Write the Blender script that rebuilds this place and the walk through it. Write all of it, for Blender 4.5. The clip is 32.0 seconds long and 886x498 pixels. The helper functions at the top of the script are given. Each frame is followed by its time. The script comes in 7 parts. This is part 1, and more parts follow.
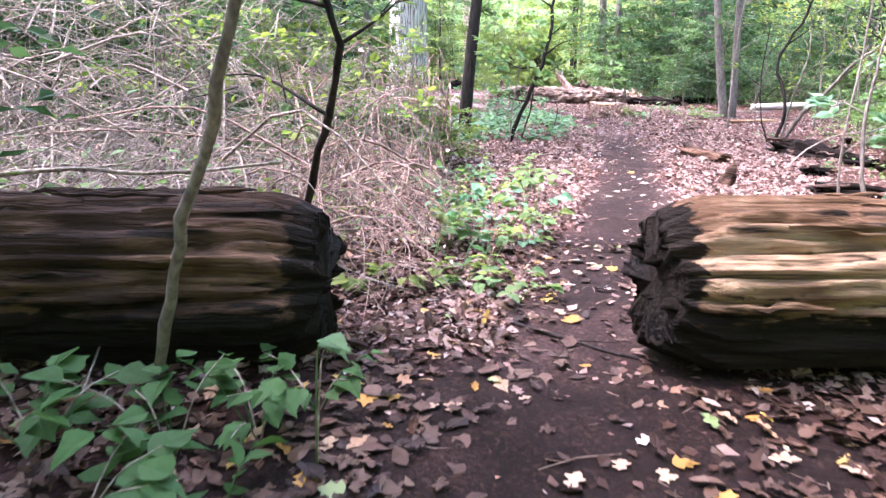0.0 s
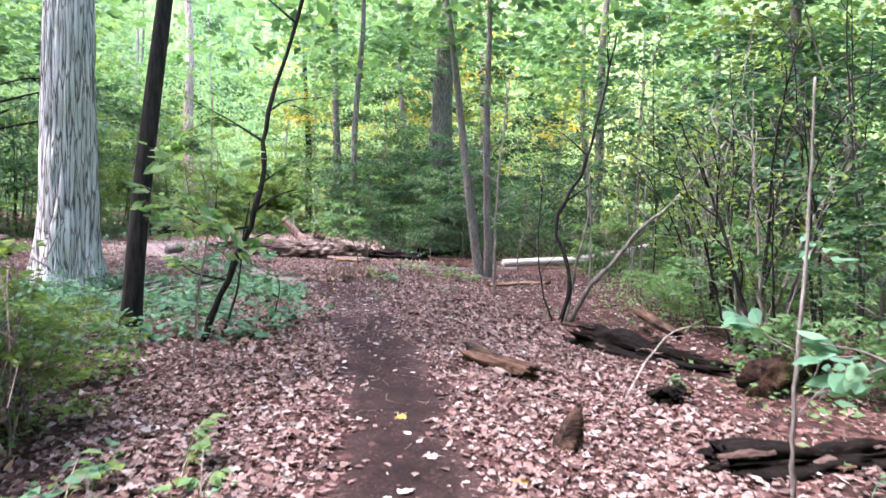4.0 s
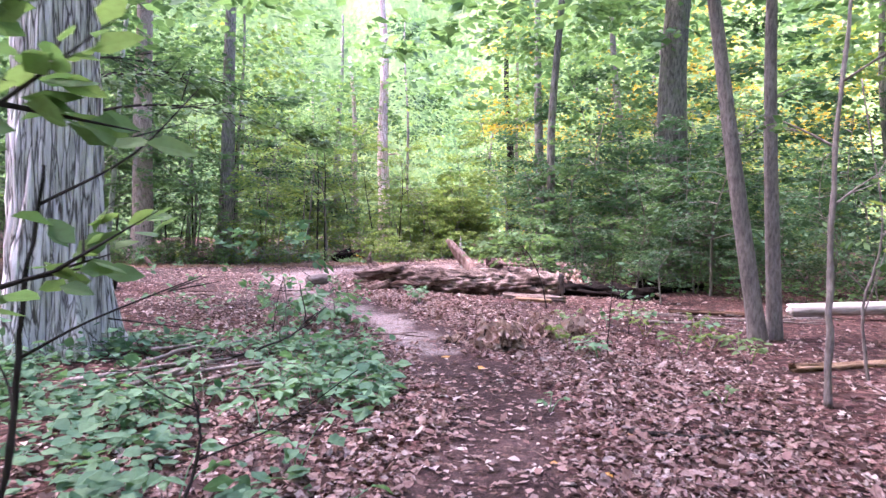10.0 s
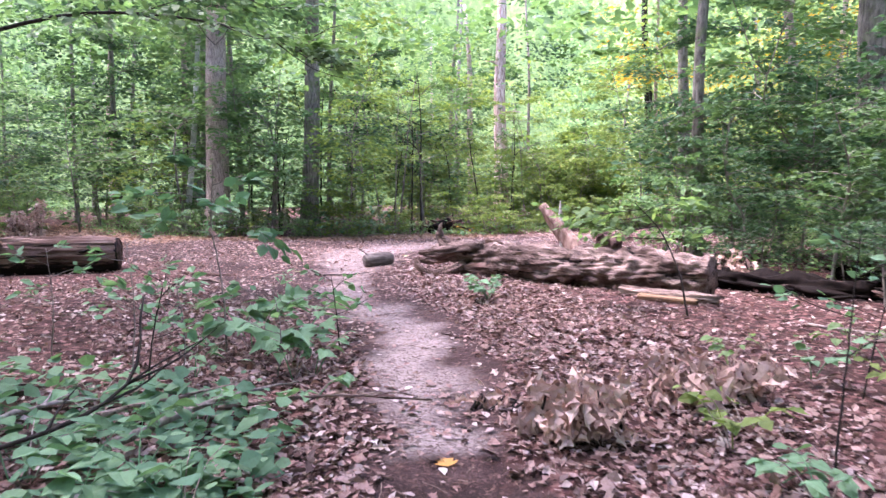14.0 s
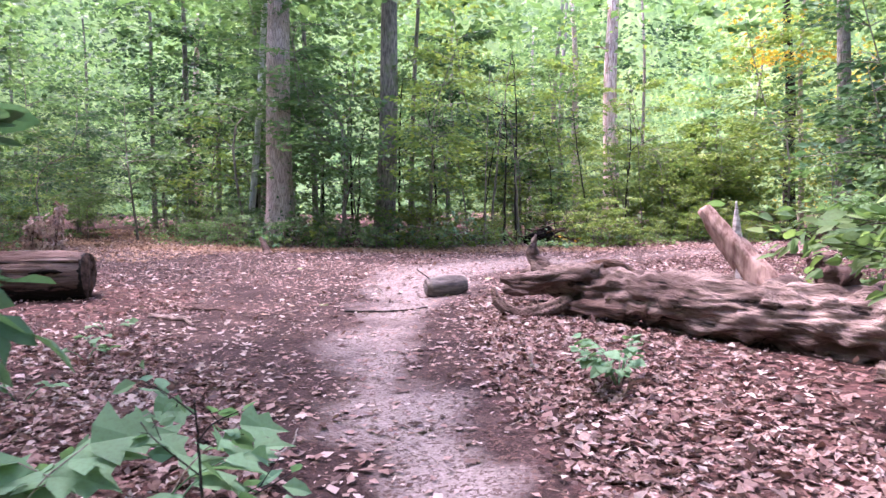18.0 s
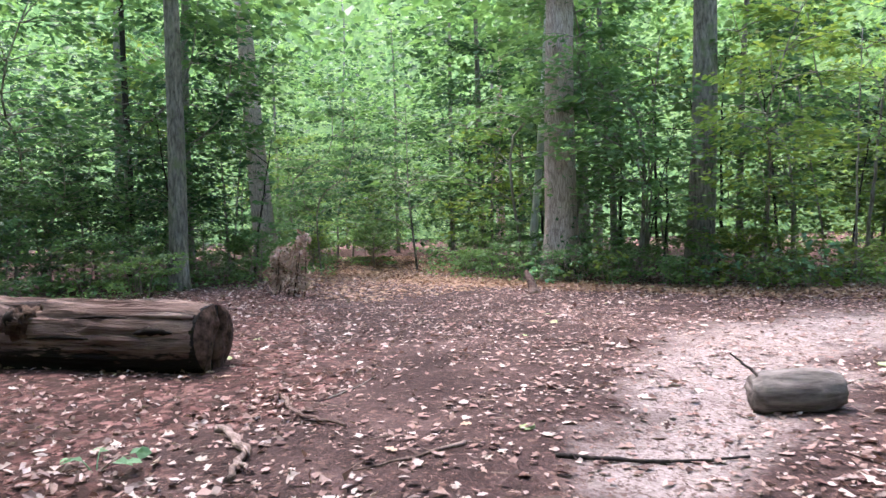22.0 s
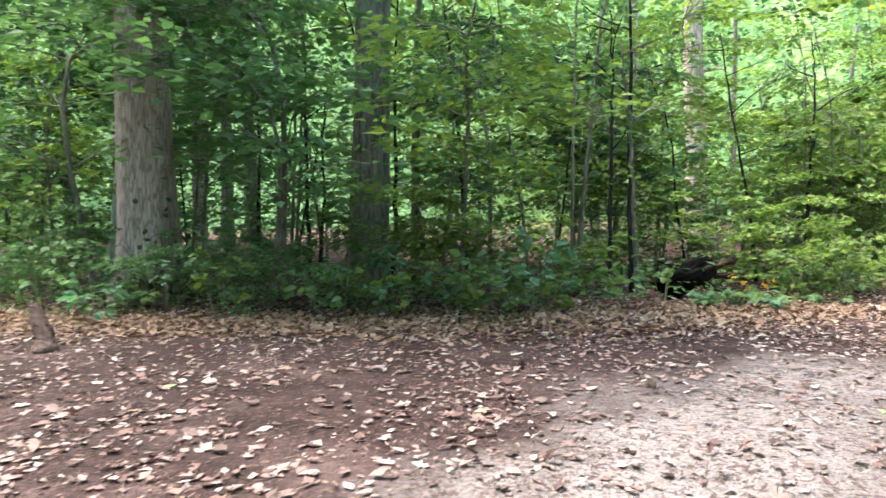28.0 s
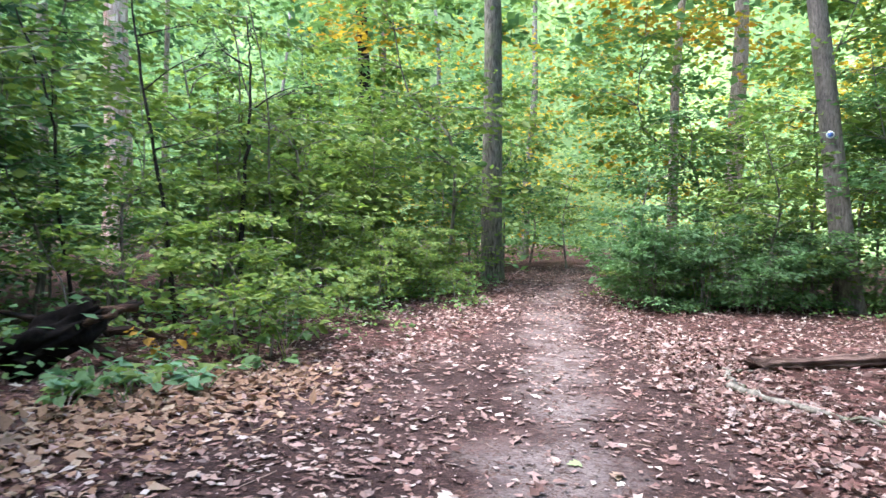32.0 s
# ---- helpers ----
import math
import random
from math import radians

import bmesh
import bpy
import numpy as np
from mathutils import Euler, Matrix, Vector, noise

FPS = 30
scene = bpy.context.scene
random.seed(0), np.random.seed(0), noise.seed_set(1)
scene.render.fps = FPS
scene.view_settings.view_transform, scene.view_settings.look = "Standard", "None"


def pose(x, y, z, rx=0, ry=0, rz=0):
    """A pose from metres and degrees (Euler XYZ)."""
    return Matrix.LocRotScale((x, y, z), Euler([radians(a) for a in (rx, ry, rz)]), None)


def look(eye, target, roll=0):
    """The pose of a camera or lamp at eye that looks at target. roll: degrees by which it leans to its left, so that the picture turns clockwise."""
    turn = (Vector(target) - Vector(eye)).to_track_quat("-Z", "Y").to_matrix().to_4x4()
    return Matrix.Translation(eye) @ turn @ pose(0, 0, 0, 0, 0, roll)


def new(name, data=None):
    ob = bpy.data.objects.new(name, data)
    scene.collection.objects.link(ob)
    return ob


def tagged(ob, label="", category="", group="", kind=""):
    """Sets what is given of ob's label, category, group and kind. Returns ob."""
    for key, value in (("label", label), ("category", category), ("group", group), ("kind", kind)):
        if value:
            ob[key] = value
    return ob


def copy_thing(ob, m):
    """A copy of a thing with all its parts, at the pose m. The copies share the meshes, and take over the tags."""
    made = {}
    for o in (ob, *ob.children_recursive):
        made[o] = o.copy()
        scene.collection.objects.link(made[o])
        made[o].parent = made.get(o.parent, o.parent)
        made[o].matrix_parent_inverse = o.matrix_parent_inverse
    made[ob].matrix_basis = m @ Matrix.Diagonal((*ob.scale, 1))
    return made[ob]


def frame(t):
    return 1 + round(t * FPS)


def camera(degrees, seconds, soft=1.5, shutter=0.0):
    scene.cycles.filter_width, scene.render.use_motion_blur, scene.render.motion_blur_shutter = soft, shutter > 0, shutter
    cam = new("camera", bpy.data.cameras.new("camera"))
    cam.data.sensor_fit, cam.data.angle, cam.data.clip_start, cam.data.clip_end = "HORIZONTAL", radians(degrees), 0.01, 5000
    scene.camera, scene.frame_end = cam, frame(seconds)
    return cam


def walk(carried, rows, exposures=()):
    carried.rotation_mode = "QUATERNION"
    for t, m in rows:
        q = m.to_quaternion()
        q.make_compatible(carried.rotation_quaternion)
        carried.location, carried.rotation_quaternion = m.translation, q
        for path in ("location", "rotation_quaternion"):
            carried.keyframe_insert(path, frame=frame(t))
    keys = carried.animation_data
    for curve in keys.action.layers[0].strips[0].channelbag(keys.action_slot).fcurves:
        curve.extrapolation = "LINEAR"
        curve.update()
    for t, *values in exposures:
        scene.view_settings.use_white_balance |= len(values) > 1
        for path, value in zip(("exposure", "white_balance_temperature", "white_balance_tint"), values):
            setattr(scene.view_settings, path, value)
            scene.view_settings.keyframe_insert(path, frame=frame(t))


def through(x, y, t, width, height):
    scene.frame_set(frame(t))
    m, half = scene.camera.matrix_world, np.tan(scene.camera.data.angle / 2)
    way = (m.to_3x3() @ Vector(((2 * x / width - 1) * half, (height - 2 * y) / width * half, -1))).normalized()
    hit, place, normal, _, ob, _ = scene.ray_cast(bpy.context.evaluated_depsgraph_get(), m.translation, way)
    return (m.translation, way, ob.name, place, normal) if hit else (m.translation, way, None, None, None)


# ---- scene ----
cam = camera(66.0, 32.0, soft=1.45, shutter=0.3)
METRES, EYE, TILT, LEAN, TURN = 36.6, 1.5, 0.0, 0.0, 0.0
ROWS = [
    (0.0, 0.0, 0.0, 0.0, 0.09, -15.19, -0.33),
    (0.5, 0.0011, 0.0167, -0.0004, 0.27, -14.22, -0.48),
    (1.0, 0.0029, 0.0326, -0.0008, 0.27, -13.83, -0.5),
    (1.5, 0.0038, 0.0489, -0.0007, -0.0, -13.31, -0.59),
    (2.0, 0.0066, 0.0631, 0.0002, -3.16, -12.72, -0.72),
    (2.5, 0.0119, 0.0798, 0.0004, -7.53, -9.8, -1.05),
    (3.0, 0.0165, 0.0957, 0.0015, -14.01, -7.45, -1.36),
    (3.5, 0.0222, 0.1114, 0.0043, -21.81, -5.93, -1.56),
    (4.0, 0.0268, 0.1253, 0.0069, -21.33, -3.35, -1.49),
    (4.5, 0.0333, 0.1387, 0.0068, -20.98, 0.02, -1.4),
    (6.5, 0.0508, 0.1915, 0.0039, -18.09, -1.36, -1.3),
    (7.0, 0.0574, 0.2069, 0.003, -18.44, -4.34, -1.33),
    (7.5, 0.062, 0.2245, 0.0026, -17.86, -5.78, -1.36),
    (8.0, 0.0682, 0.2413, 0.0025, -16.82, -6.23, -1.27),
    (8.5, 0.0744, 0.2588, 0.0024, -13.38, -6.23, -1.06),
    (9.0, 0.0781, 0.2752, 0.0026, -10.25, -5.17, -0.97),
    (9.5, 0.0838, 0.2923, 0.0022, -6.7, -3.38, -0.78),
    (10.0, 0.0892, 0.3087, 0.0018, -3.35, -1.74, -0.63),
    (10.5, 0.0966, 0.3248, 0.0009, -2.17, -1.12, -0.61),
    (11.0, 0.0994, 0.3426, 0.0007, 0.52, -1.78, -0.57),
    (11.5, 0.1035, 0.3591, -0.0004, 2.23, -2.63, -0.5),
    (12.0, 0.1067, 0.3759, -0.001, 4.16, -4.38, -0.44),
    (12.5, 0.1097, 0.392, -0.0011, 4.94, -5.0, -0.33),
    (13.0, 0.1135, 0.4084, -0.0014, 6.21, -4.9, -0.24),
    (13.5, 0.1156, 0.4235, -0.001, 7.09, -5.05, -0.23),
    (14.0, 0.1178, 0.4392, -0.0013, 8.02, -4.42, -0.16),
    (14.5, 0.1163, 0.4554, -0.002, 12.54, -3.82, -0.08),
    (15.0, 0.1161, 0.4714, -0.0021, 16.38, -3.62, 0.16),
    (15.5, 0.1116, 0.4867, -0.0021, 20.38, -3.39, 0.21),
    (17.5, 0.1067, 0.5422, -0.0035, 17.12, -2.41, -0.02),
    (18.0, 0.1037, 0.5579, -0.0039, 16.54, -3.89, -0.11),
    (18.5, 0.1015, 0.5733, -0.0039, 18.18, -5.6, -0.0),
    (19.0, 0.0977, 0.5892, -0.0036, 26.87, -4.77, 0.37),
    (19.5, 0.0942, 0.6047, -0.0044, 29.42, -3.92, 0.46),
    (20.0, 0.089, 0.6203, -0.0044, 34.66, -3.7, 0.63),
    (20.5, 0.0841, 0.6356, -0.0046, 38.54, -3.47, 0.84),
    (21.0, 0.0798, 0.6506, -0.0043, 40.45, -2.75, 0.98),
    (21.5, 0.0734, 0.6651, -0.0044, 42.03, -1.85, 0.97),
    (22.0, 0.0674, 0.6788, -0.0041, 43.21, -1.78, 1.04),
    (22.5, 0.0583, 0.6917, -0.004, 46.88, -1.34, 1.11),
    (23.0, 0.05, 0.7026, -0.0044, 48.86, -0.89, 1.11),
    (23.5, 0.0405, 0.715, -0.0045, 53.09, 0.18, 1.2),
    (24.0, 0.0328, 0.7275, -0.005, 54.63, 0.48, 1.16),
    (24.5, 0.0257, 0.7408, -0.0045, 53.73, -0.24, 1.23),
    (26.5, 0.0004, 0.7992, -0.0064, 31.36, -5.02, 1.34),
    (27.0, -0.0013, 0.814, -0.0057, 26.02, -5.37, 1.11),
    (27.5, -0.0029, 0.8287, -0.0056, 20.12, -4.81, 0.81),
    (28.0, -0.0025, 0.844, -0.0056, 16.1, -2.97, 0.57),
    (28.5, -0.0019, 0.8578, -0.0054, 10.1, -2.31, 0.21),
    (29.0, 0.0014, 0.8721, -0.0052, 2.06, -3.68, 0.02),
    (29.5, 0.0002, 0.8854, -0.004, -5.62, -4.45, -0.63),
    (30.0, 0.0002, 0.8958, -0.0042, -9.91, -5.39, -0.76),
    (30.5, 0.0034, 0.9095, -0.0016, -13.25, -5.54, -0.88),
    (31.0, 0.0066, 0.9235, -0.0017, -16.3, -3.06, -1.1),
    (31.5, 0.013, 0.9375, -0.0033, -24.05, -1.26, -1.44),
    (32.0, 0.0204, 0.9505, -0.0043, -28.39, -1.36, -1.63),
]
walk(cam, [(t, pose(0, 0, EYE, TILT, LEAN, TURN) @ pose(METRES * x, METRES * y, METRES * z, 90 + pitch, roll, yaw)) for t, x, y, z, yaw, pitch, roll in ROWS],
     [(t, e, k, w) for t, e, k, w in ((0.0, 4.3, 5900.0, 36.0), (1.0, 4.15, 6050.0, 28.0), (2.0, 3.95, 6000.0, 16.0), (3.0, 3.7, 5900.0, 18.0), (4.5, 3.42, 5850.0, 32.0), (7.0, 3.42, 5900.0, 47.0),
                                      (9.0, 3.5, 5900.0, 42.0), (11.0, 3.52, 5900.0, 52.0), (14.0, 3.52, 5950.0, 42.0), (18.0, 3.46, 6000.0, 46.0), (20.0, 3.41, 6050.0, 20.0), (22.0, 3.33, 6050.0, 22.0), (23.0, 3.26, 6000.0, 34.0), (24.0, 3.25, 6000.0, 52.0),
                                      (26.0, 3.35, 6000.0, 26.0), (27.0, 3.38, 6100.0, 18.0), (28.0, 3.44, 6250.0, 6.0), (30.0, 3.3, 6050.0, 10.0), (31.0, 3.25, 5850.0, 9.0), (32.0, 3.02, 5650.0, 15.0))])
# ---------------------------------------------------------------- light
world = bpy.data.worlds.new("overcast_sky")
scene.world = world
world.use_nodes = True
wn = world.node_tree
sky = wn.nodes.new("ShaderNodeTexSky")
sky.sky_type, sky.sun_disc = "NISHITA", False
SUN_UP, SUN_AT = radians(64), radians(284)
sky.sun_elevation, sky.sun_rotation = SUN_UP, SUN_AT
sky.air_density, sky.dust_density, sky.ozone_density = 1.0, 3.0, 1.0
wn.nodes["Background"].inputs["Strength"].default_value = 0.135
wn.links.new(sky.outputs[0], wn.nodes["Background"].inputs["Color"])
sun_data = bpy.data.lights.new("sun", "SUN")
sun_data.energy, sun_data.angle, sun_data.color = 1.75, radians(22), (1.0, 0.95, 0.86)
sun = new("sun", sun_data)
sun.matrix_world = look((0, 0, 40), (-40 * math.cos(SUN_UP) * math.sin(SUN_AT), -40 * math.cos(SUN_UP) * math.cos(SUN_AT), 40 - 40 * math.sin(SUN_UP)))

R = np.random.default_rng(7)


# ---------------------------------------------------------------- materials
def make_material(name):
    m = bpy.data.materials.new(name)
    m.use_nodes = True
    nt = m.node_tree
    return m, nt, nt.nodes["Principled BSDF"]


def node(nt, kind, **values):
    n = nt.nodes.new(kind)
    for k, v in values.items():
        n.inputs[k.replace("_", " ")].default_value = v
    return n


def ramp(nt, stops, source):
    r = nt.nodes.new("ShaderNodeValToRGB")
    while len(r.color_ramp.elements) < len(stops):
        r.color_ramp.elements.new(0.5)
    for e, (p, c) in zip(r.color_ramp.elements, stops):
        e.position, e.color = p, (*c, 1)
    nt.links.new(source, r.inputs[0])
    return r


def scaled(nt, scale):
    tc = nt.nodes.new("ShaderNodeTexCoord")
    mp = nt.nodes.new("ShaderNodeMapping")
    mp.inputs["Scale"].default_value = scale
    nt.links.new(tc.outputs["Object"], mp.inputs["Vector"])
    return mp.outputs[0]


def noise_tex(nt, vec, scale, detail=4.0, rough=0.6):
    n = node(nt, "ShaderNodeTexNoise", Scale=scale, Detail=detail, Roughness=rough)
    nt.links.new(vec, n.inputs["Vector"])
    return n.outputs["Fac"]


def mixed(nt, fac, a, b, blend="MIX"):
    n = nt.nodes.new("ShaderNodeMix")
    n.data_type, n.blend_type = "RGBA", blend
    for i, v in ((0, fac), (6, a), (7, b)):
        if isinstance(v, (int, float)):
            n.inputs[i].default_value = v
        elif isinstance(v, tuple):
            n.inputs[i].default_value = (*v, 1)
        else:
            nt.links.new(v, n.inputs[i])
    return n.outputs[2]


def bump(nt, height, strength, distance, bsdf):
    b = node(nt, "ShaderNodeBump", Strength=strength, Distance=distance)
    nt.links.new(height, b.inputs["Height"])
    nt.links.new(b.outputs[0], bsdf.inputs["Normal"])


def bark(name, dark, light, stretch=(9, 9, 1.6), moss=None, relief=0.03, rough=0.9, sharp=0.13, centre=0.49):
    """Bark or weathered wood, with the grain along the axis of the smallest stretch."""
    m, nt, b = make_material(name)
    v = scaled(nt, stretch)
    g = noise_tex(nt, v, 2.2, 6, 0.65)
    big = noise_tex(nt, scaled(nt, tuple(0.35 * s for s in stretch)), 1.0, 3, 0.5)
    c = ramp(nt, [(centre - sharp, dark), (centre + sharp, light)], g).outputs[0]
    c = mixed(nt, ramp(nt, [(0.35, (0.0,) * 3), (0.7, (0.5,) * 3)], big).outputs[0], c, tuple(0.45 * x for x in dark))
    if moss:
        mn = noise_tex(nt, scaled(nt, (1, 1, 1)), 3.0, 5, 0.6)
        c = mixed(nt, ramp(nt, [(0.52, (0.0,) * 3), (0.68, (0.8,) * 3)], mn).outputs[0], c, moss)
    nt.links.new(c, b.inputs["Base Color"])
    b.inputs["Roughness"].default_value = rough
    b.inputs["Specular IOR Level"].default_value = 0.2
    bump(nt, g, 0.9, relief, b)
    return m


def plated(name, crack, plate, pale, size, relief, width=0.12, patch=None):
    """Bark broken into long uneven plates with dark furrows between them."""
    m, nt, b = make_material(name)
    warp = node(nt, "ShaderNodeTexNoise", Scale=1.6, Detail=4.0)
    v = scaled(nt, size)
    nt.links.new(v, warp.inputs["Vector"])
    wv = mixed(nt, 0.75, v, warp.outputs["Color"], "ADD")
    vor = node(nt, "ShaderNodeTexVoronoi", Scale=1.0, Randomness=1.0)
    vor.feature = "DISTANCE_TO_EDGE"
    nt.links.new(wv, vor.inputs["Vector"])
    fine = noise_tex(nt, scaled(nt, tuple(2.6 * q for q in size)), 1.0, 6, 0.7)
    edge = node(nt, "ShaderNodeMath")
    edge.operation = "MULTIPLY_ADD"
    nt.links.new(fine, edge.inputs[0])
    edge.inputs[1].default_value = 0.22
    nt.links.new(vor.outputs["Distance"], edge.inputs[2])
    c = ramp(nt, [(0.3, plate), (0.62, pale)], fine).outputs[0]
    c = mixed(nt, ramp(nt, [(0.11, (1.0,) * 3), (0.11 + width, (0.0,) * 3)], edge.outputs[0]).outputs[0], c, crack)
    big = noise_tex(nt, scaled(nt, (1, 1, 0.6)), 1.7, 5, 0.6)
    c = mixed(nt, ramp(nt, [(0.5, (0.0,) * 3), (0.72, (0.55,) * 3)], big).outputs[0], c, patch or tuple(0.5 * (p + q) for p, q in zip(crack, plate)))
    nt.links.new(c, b.inputs["Base Color"])
    b.inputs["Roughness"].default_value = 0.9
    b.inputs["Specular IOR Level"].default_value = 0.2
    bump(nt, ramp(nt, [(0.08, (0.0,) * 3), (0.4, (1.0,) * 3)], edge.outputs[0]).outputs[0], 1.0, relief, b)
    return m


def leafy(name, colours, glow=0.42, rough=0.58, spots=0.25, through=(1.1, 1.2, 0.7)):
    """Leaves: each one takes its own colour between the stops; light shines through them."""
    m, nt, b = make_material(name)
    geo = nt.nodes.new("ShaderNodeNewGeometry")
    r = ramp(nt, [(i / max(1, len(colours) - 1), c) for i, c in enumerate(colours)], geo.outputs["Random Per Island"])
    c = r.outputs[0]
    if spots:
        n = noise_tex(nt, scaled(nt, (1, 1, 1)), 55, 3, 0.6)
        c = mixed(nt, ramp(nt, [(0.45, (0.0,) * 3), (0.75, (spots,) * 3)], n).outputs[0], c, (0.06, 0.035, 0.015))
    # whole sprays differ a little from their neighbours
    oi = nt.nodes.new("ShaderNodeObjectInfo")
    hs = node(nt, "ShaderNodeHueSaturation")
    mr = node(nt, "ShaderNodeMapRange", To_Min=0.8, To_Max=1.2)
    nt.links.new(oi.outputs["Random"], mr.inputs["Value"])
    nt.links.new(mr.outputs[0], hs.inputs["Value"])
    nt.links.new(c, hs.inputs["Color"])
    c = hs.outputs[0]
    nt.links.new(c, b.inputs["Base Color"])
    b.inputs["Roughness"].default_value = rough
    b.inputs["Specular IOR Level"].default_value = 0.16
    if glow:
        t = nt.nodes.new("ShaderNodeBsdfTranslucent")
        tc = mixed(nt, 1.0, c, through, "MULTIPLY")
        nt.links.new(tc, t.inputs["Color"])
        s = node(nt, "ShaderNodeMixShader", Fac=glow)
        out = nt.nodes["Material Output"]
        nt.links.new(b.outputs[0], s.inputs[1])
        nt.links.new(t.outputs[0], s.inputs[2])
        nt.links.new(s.outputs[0], out.inputs["Surface"])
    return m


def node_half(nt, source):
    h = node(nt, "ShaderNodeMath")
    h.operation = "MULTIPLY"
    nt.links.new(source, h.inputs[0])
    h.inputs[1].default_value = 0.85
    return h.outputs[0]


def log_wood(name, crack, mid, light):
    """Old barkless wood with the grain along x: black cracks, worn strips, paler patches."""
    m, nt, b = make_material(name)
    fine = noise_tex(nt, scaled(nt, (1.6, 34, 34)), 1.0, 5, 0.7)
    strip = noise_tex(nt, scaled(nt, (0.9, 11, 11)), 1.0, 4, 0.6)
    patch = noise_tex(nt, scaled(nt, (1.3, 3.4, 3.4)), 1.0, 4, 0.55)
    c = ramp(nt, [(0.42, mid), (0.62, light)], patch).outputs[0]
    c = mixed(nt, ramp(nt, [(0.36, (0.75,) * 3), (0.56, (0.0,) * 3)], fine).outputs[0], c, mid)
    c = mixed(nt, ramp(nt, [(0.36, (1.0,) * 3), (0.45, (0.0,) * 3)], strip).outputs[0], c, crack)
    # black for rot at the ends and below; underneath it also paints in shade
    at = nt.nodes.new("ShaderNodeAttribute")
    at.attribute_name = "rot_shade"
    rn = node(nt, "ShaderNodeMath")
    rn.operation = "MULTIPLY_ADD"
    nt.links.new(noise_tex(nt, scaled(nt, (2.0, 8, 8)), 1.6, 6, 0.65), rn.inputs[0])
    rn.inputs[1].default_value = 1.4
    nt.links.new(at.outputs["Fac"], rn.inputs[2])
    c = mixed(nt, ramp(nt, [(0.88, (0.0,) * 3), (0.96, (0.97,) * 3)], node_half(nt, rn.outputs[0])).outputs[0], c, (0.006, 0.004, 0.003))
    nt.links.new(c, b.inputs["Base Color"])
    b.inputs["Roughness"].default_value = 0.85
    b.inputs["Specular IOR Level"].default_value = 0.2
    add = node(nt, "ShaderNodeMath")
    add.operation = "MULTIPLY_ADD"
    nt.links.new(strip, add.inputs[0])
    add.inputs[1].default_value = 2.0
    nt.links.new(fine, add.inputs[2])
    bump(nt, add.outputs[0], 1.0, 0.03, b)
    return m


def plain(name, a, b2, scale=8.0, rough=0.8, relief=0.004):
    m, nt, b = make_material(name)
    n = noise_tex(nt, scaled(nt, (1, 1, 1)), scale, 6, 0.65)
    nt.links.new(ramp(nt, [(0.35, a), (0.65, b2)], n).outputs[0], b.inputs["Base Color"])
    b.inputs["Roughness"].default_value = rough
    b.inputs["Specular IOR Level"].default_value = 0.12 if rough > 0.85 else 0.5
    bump(nt, n, 0.7, relief, b)
    return m


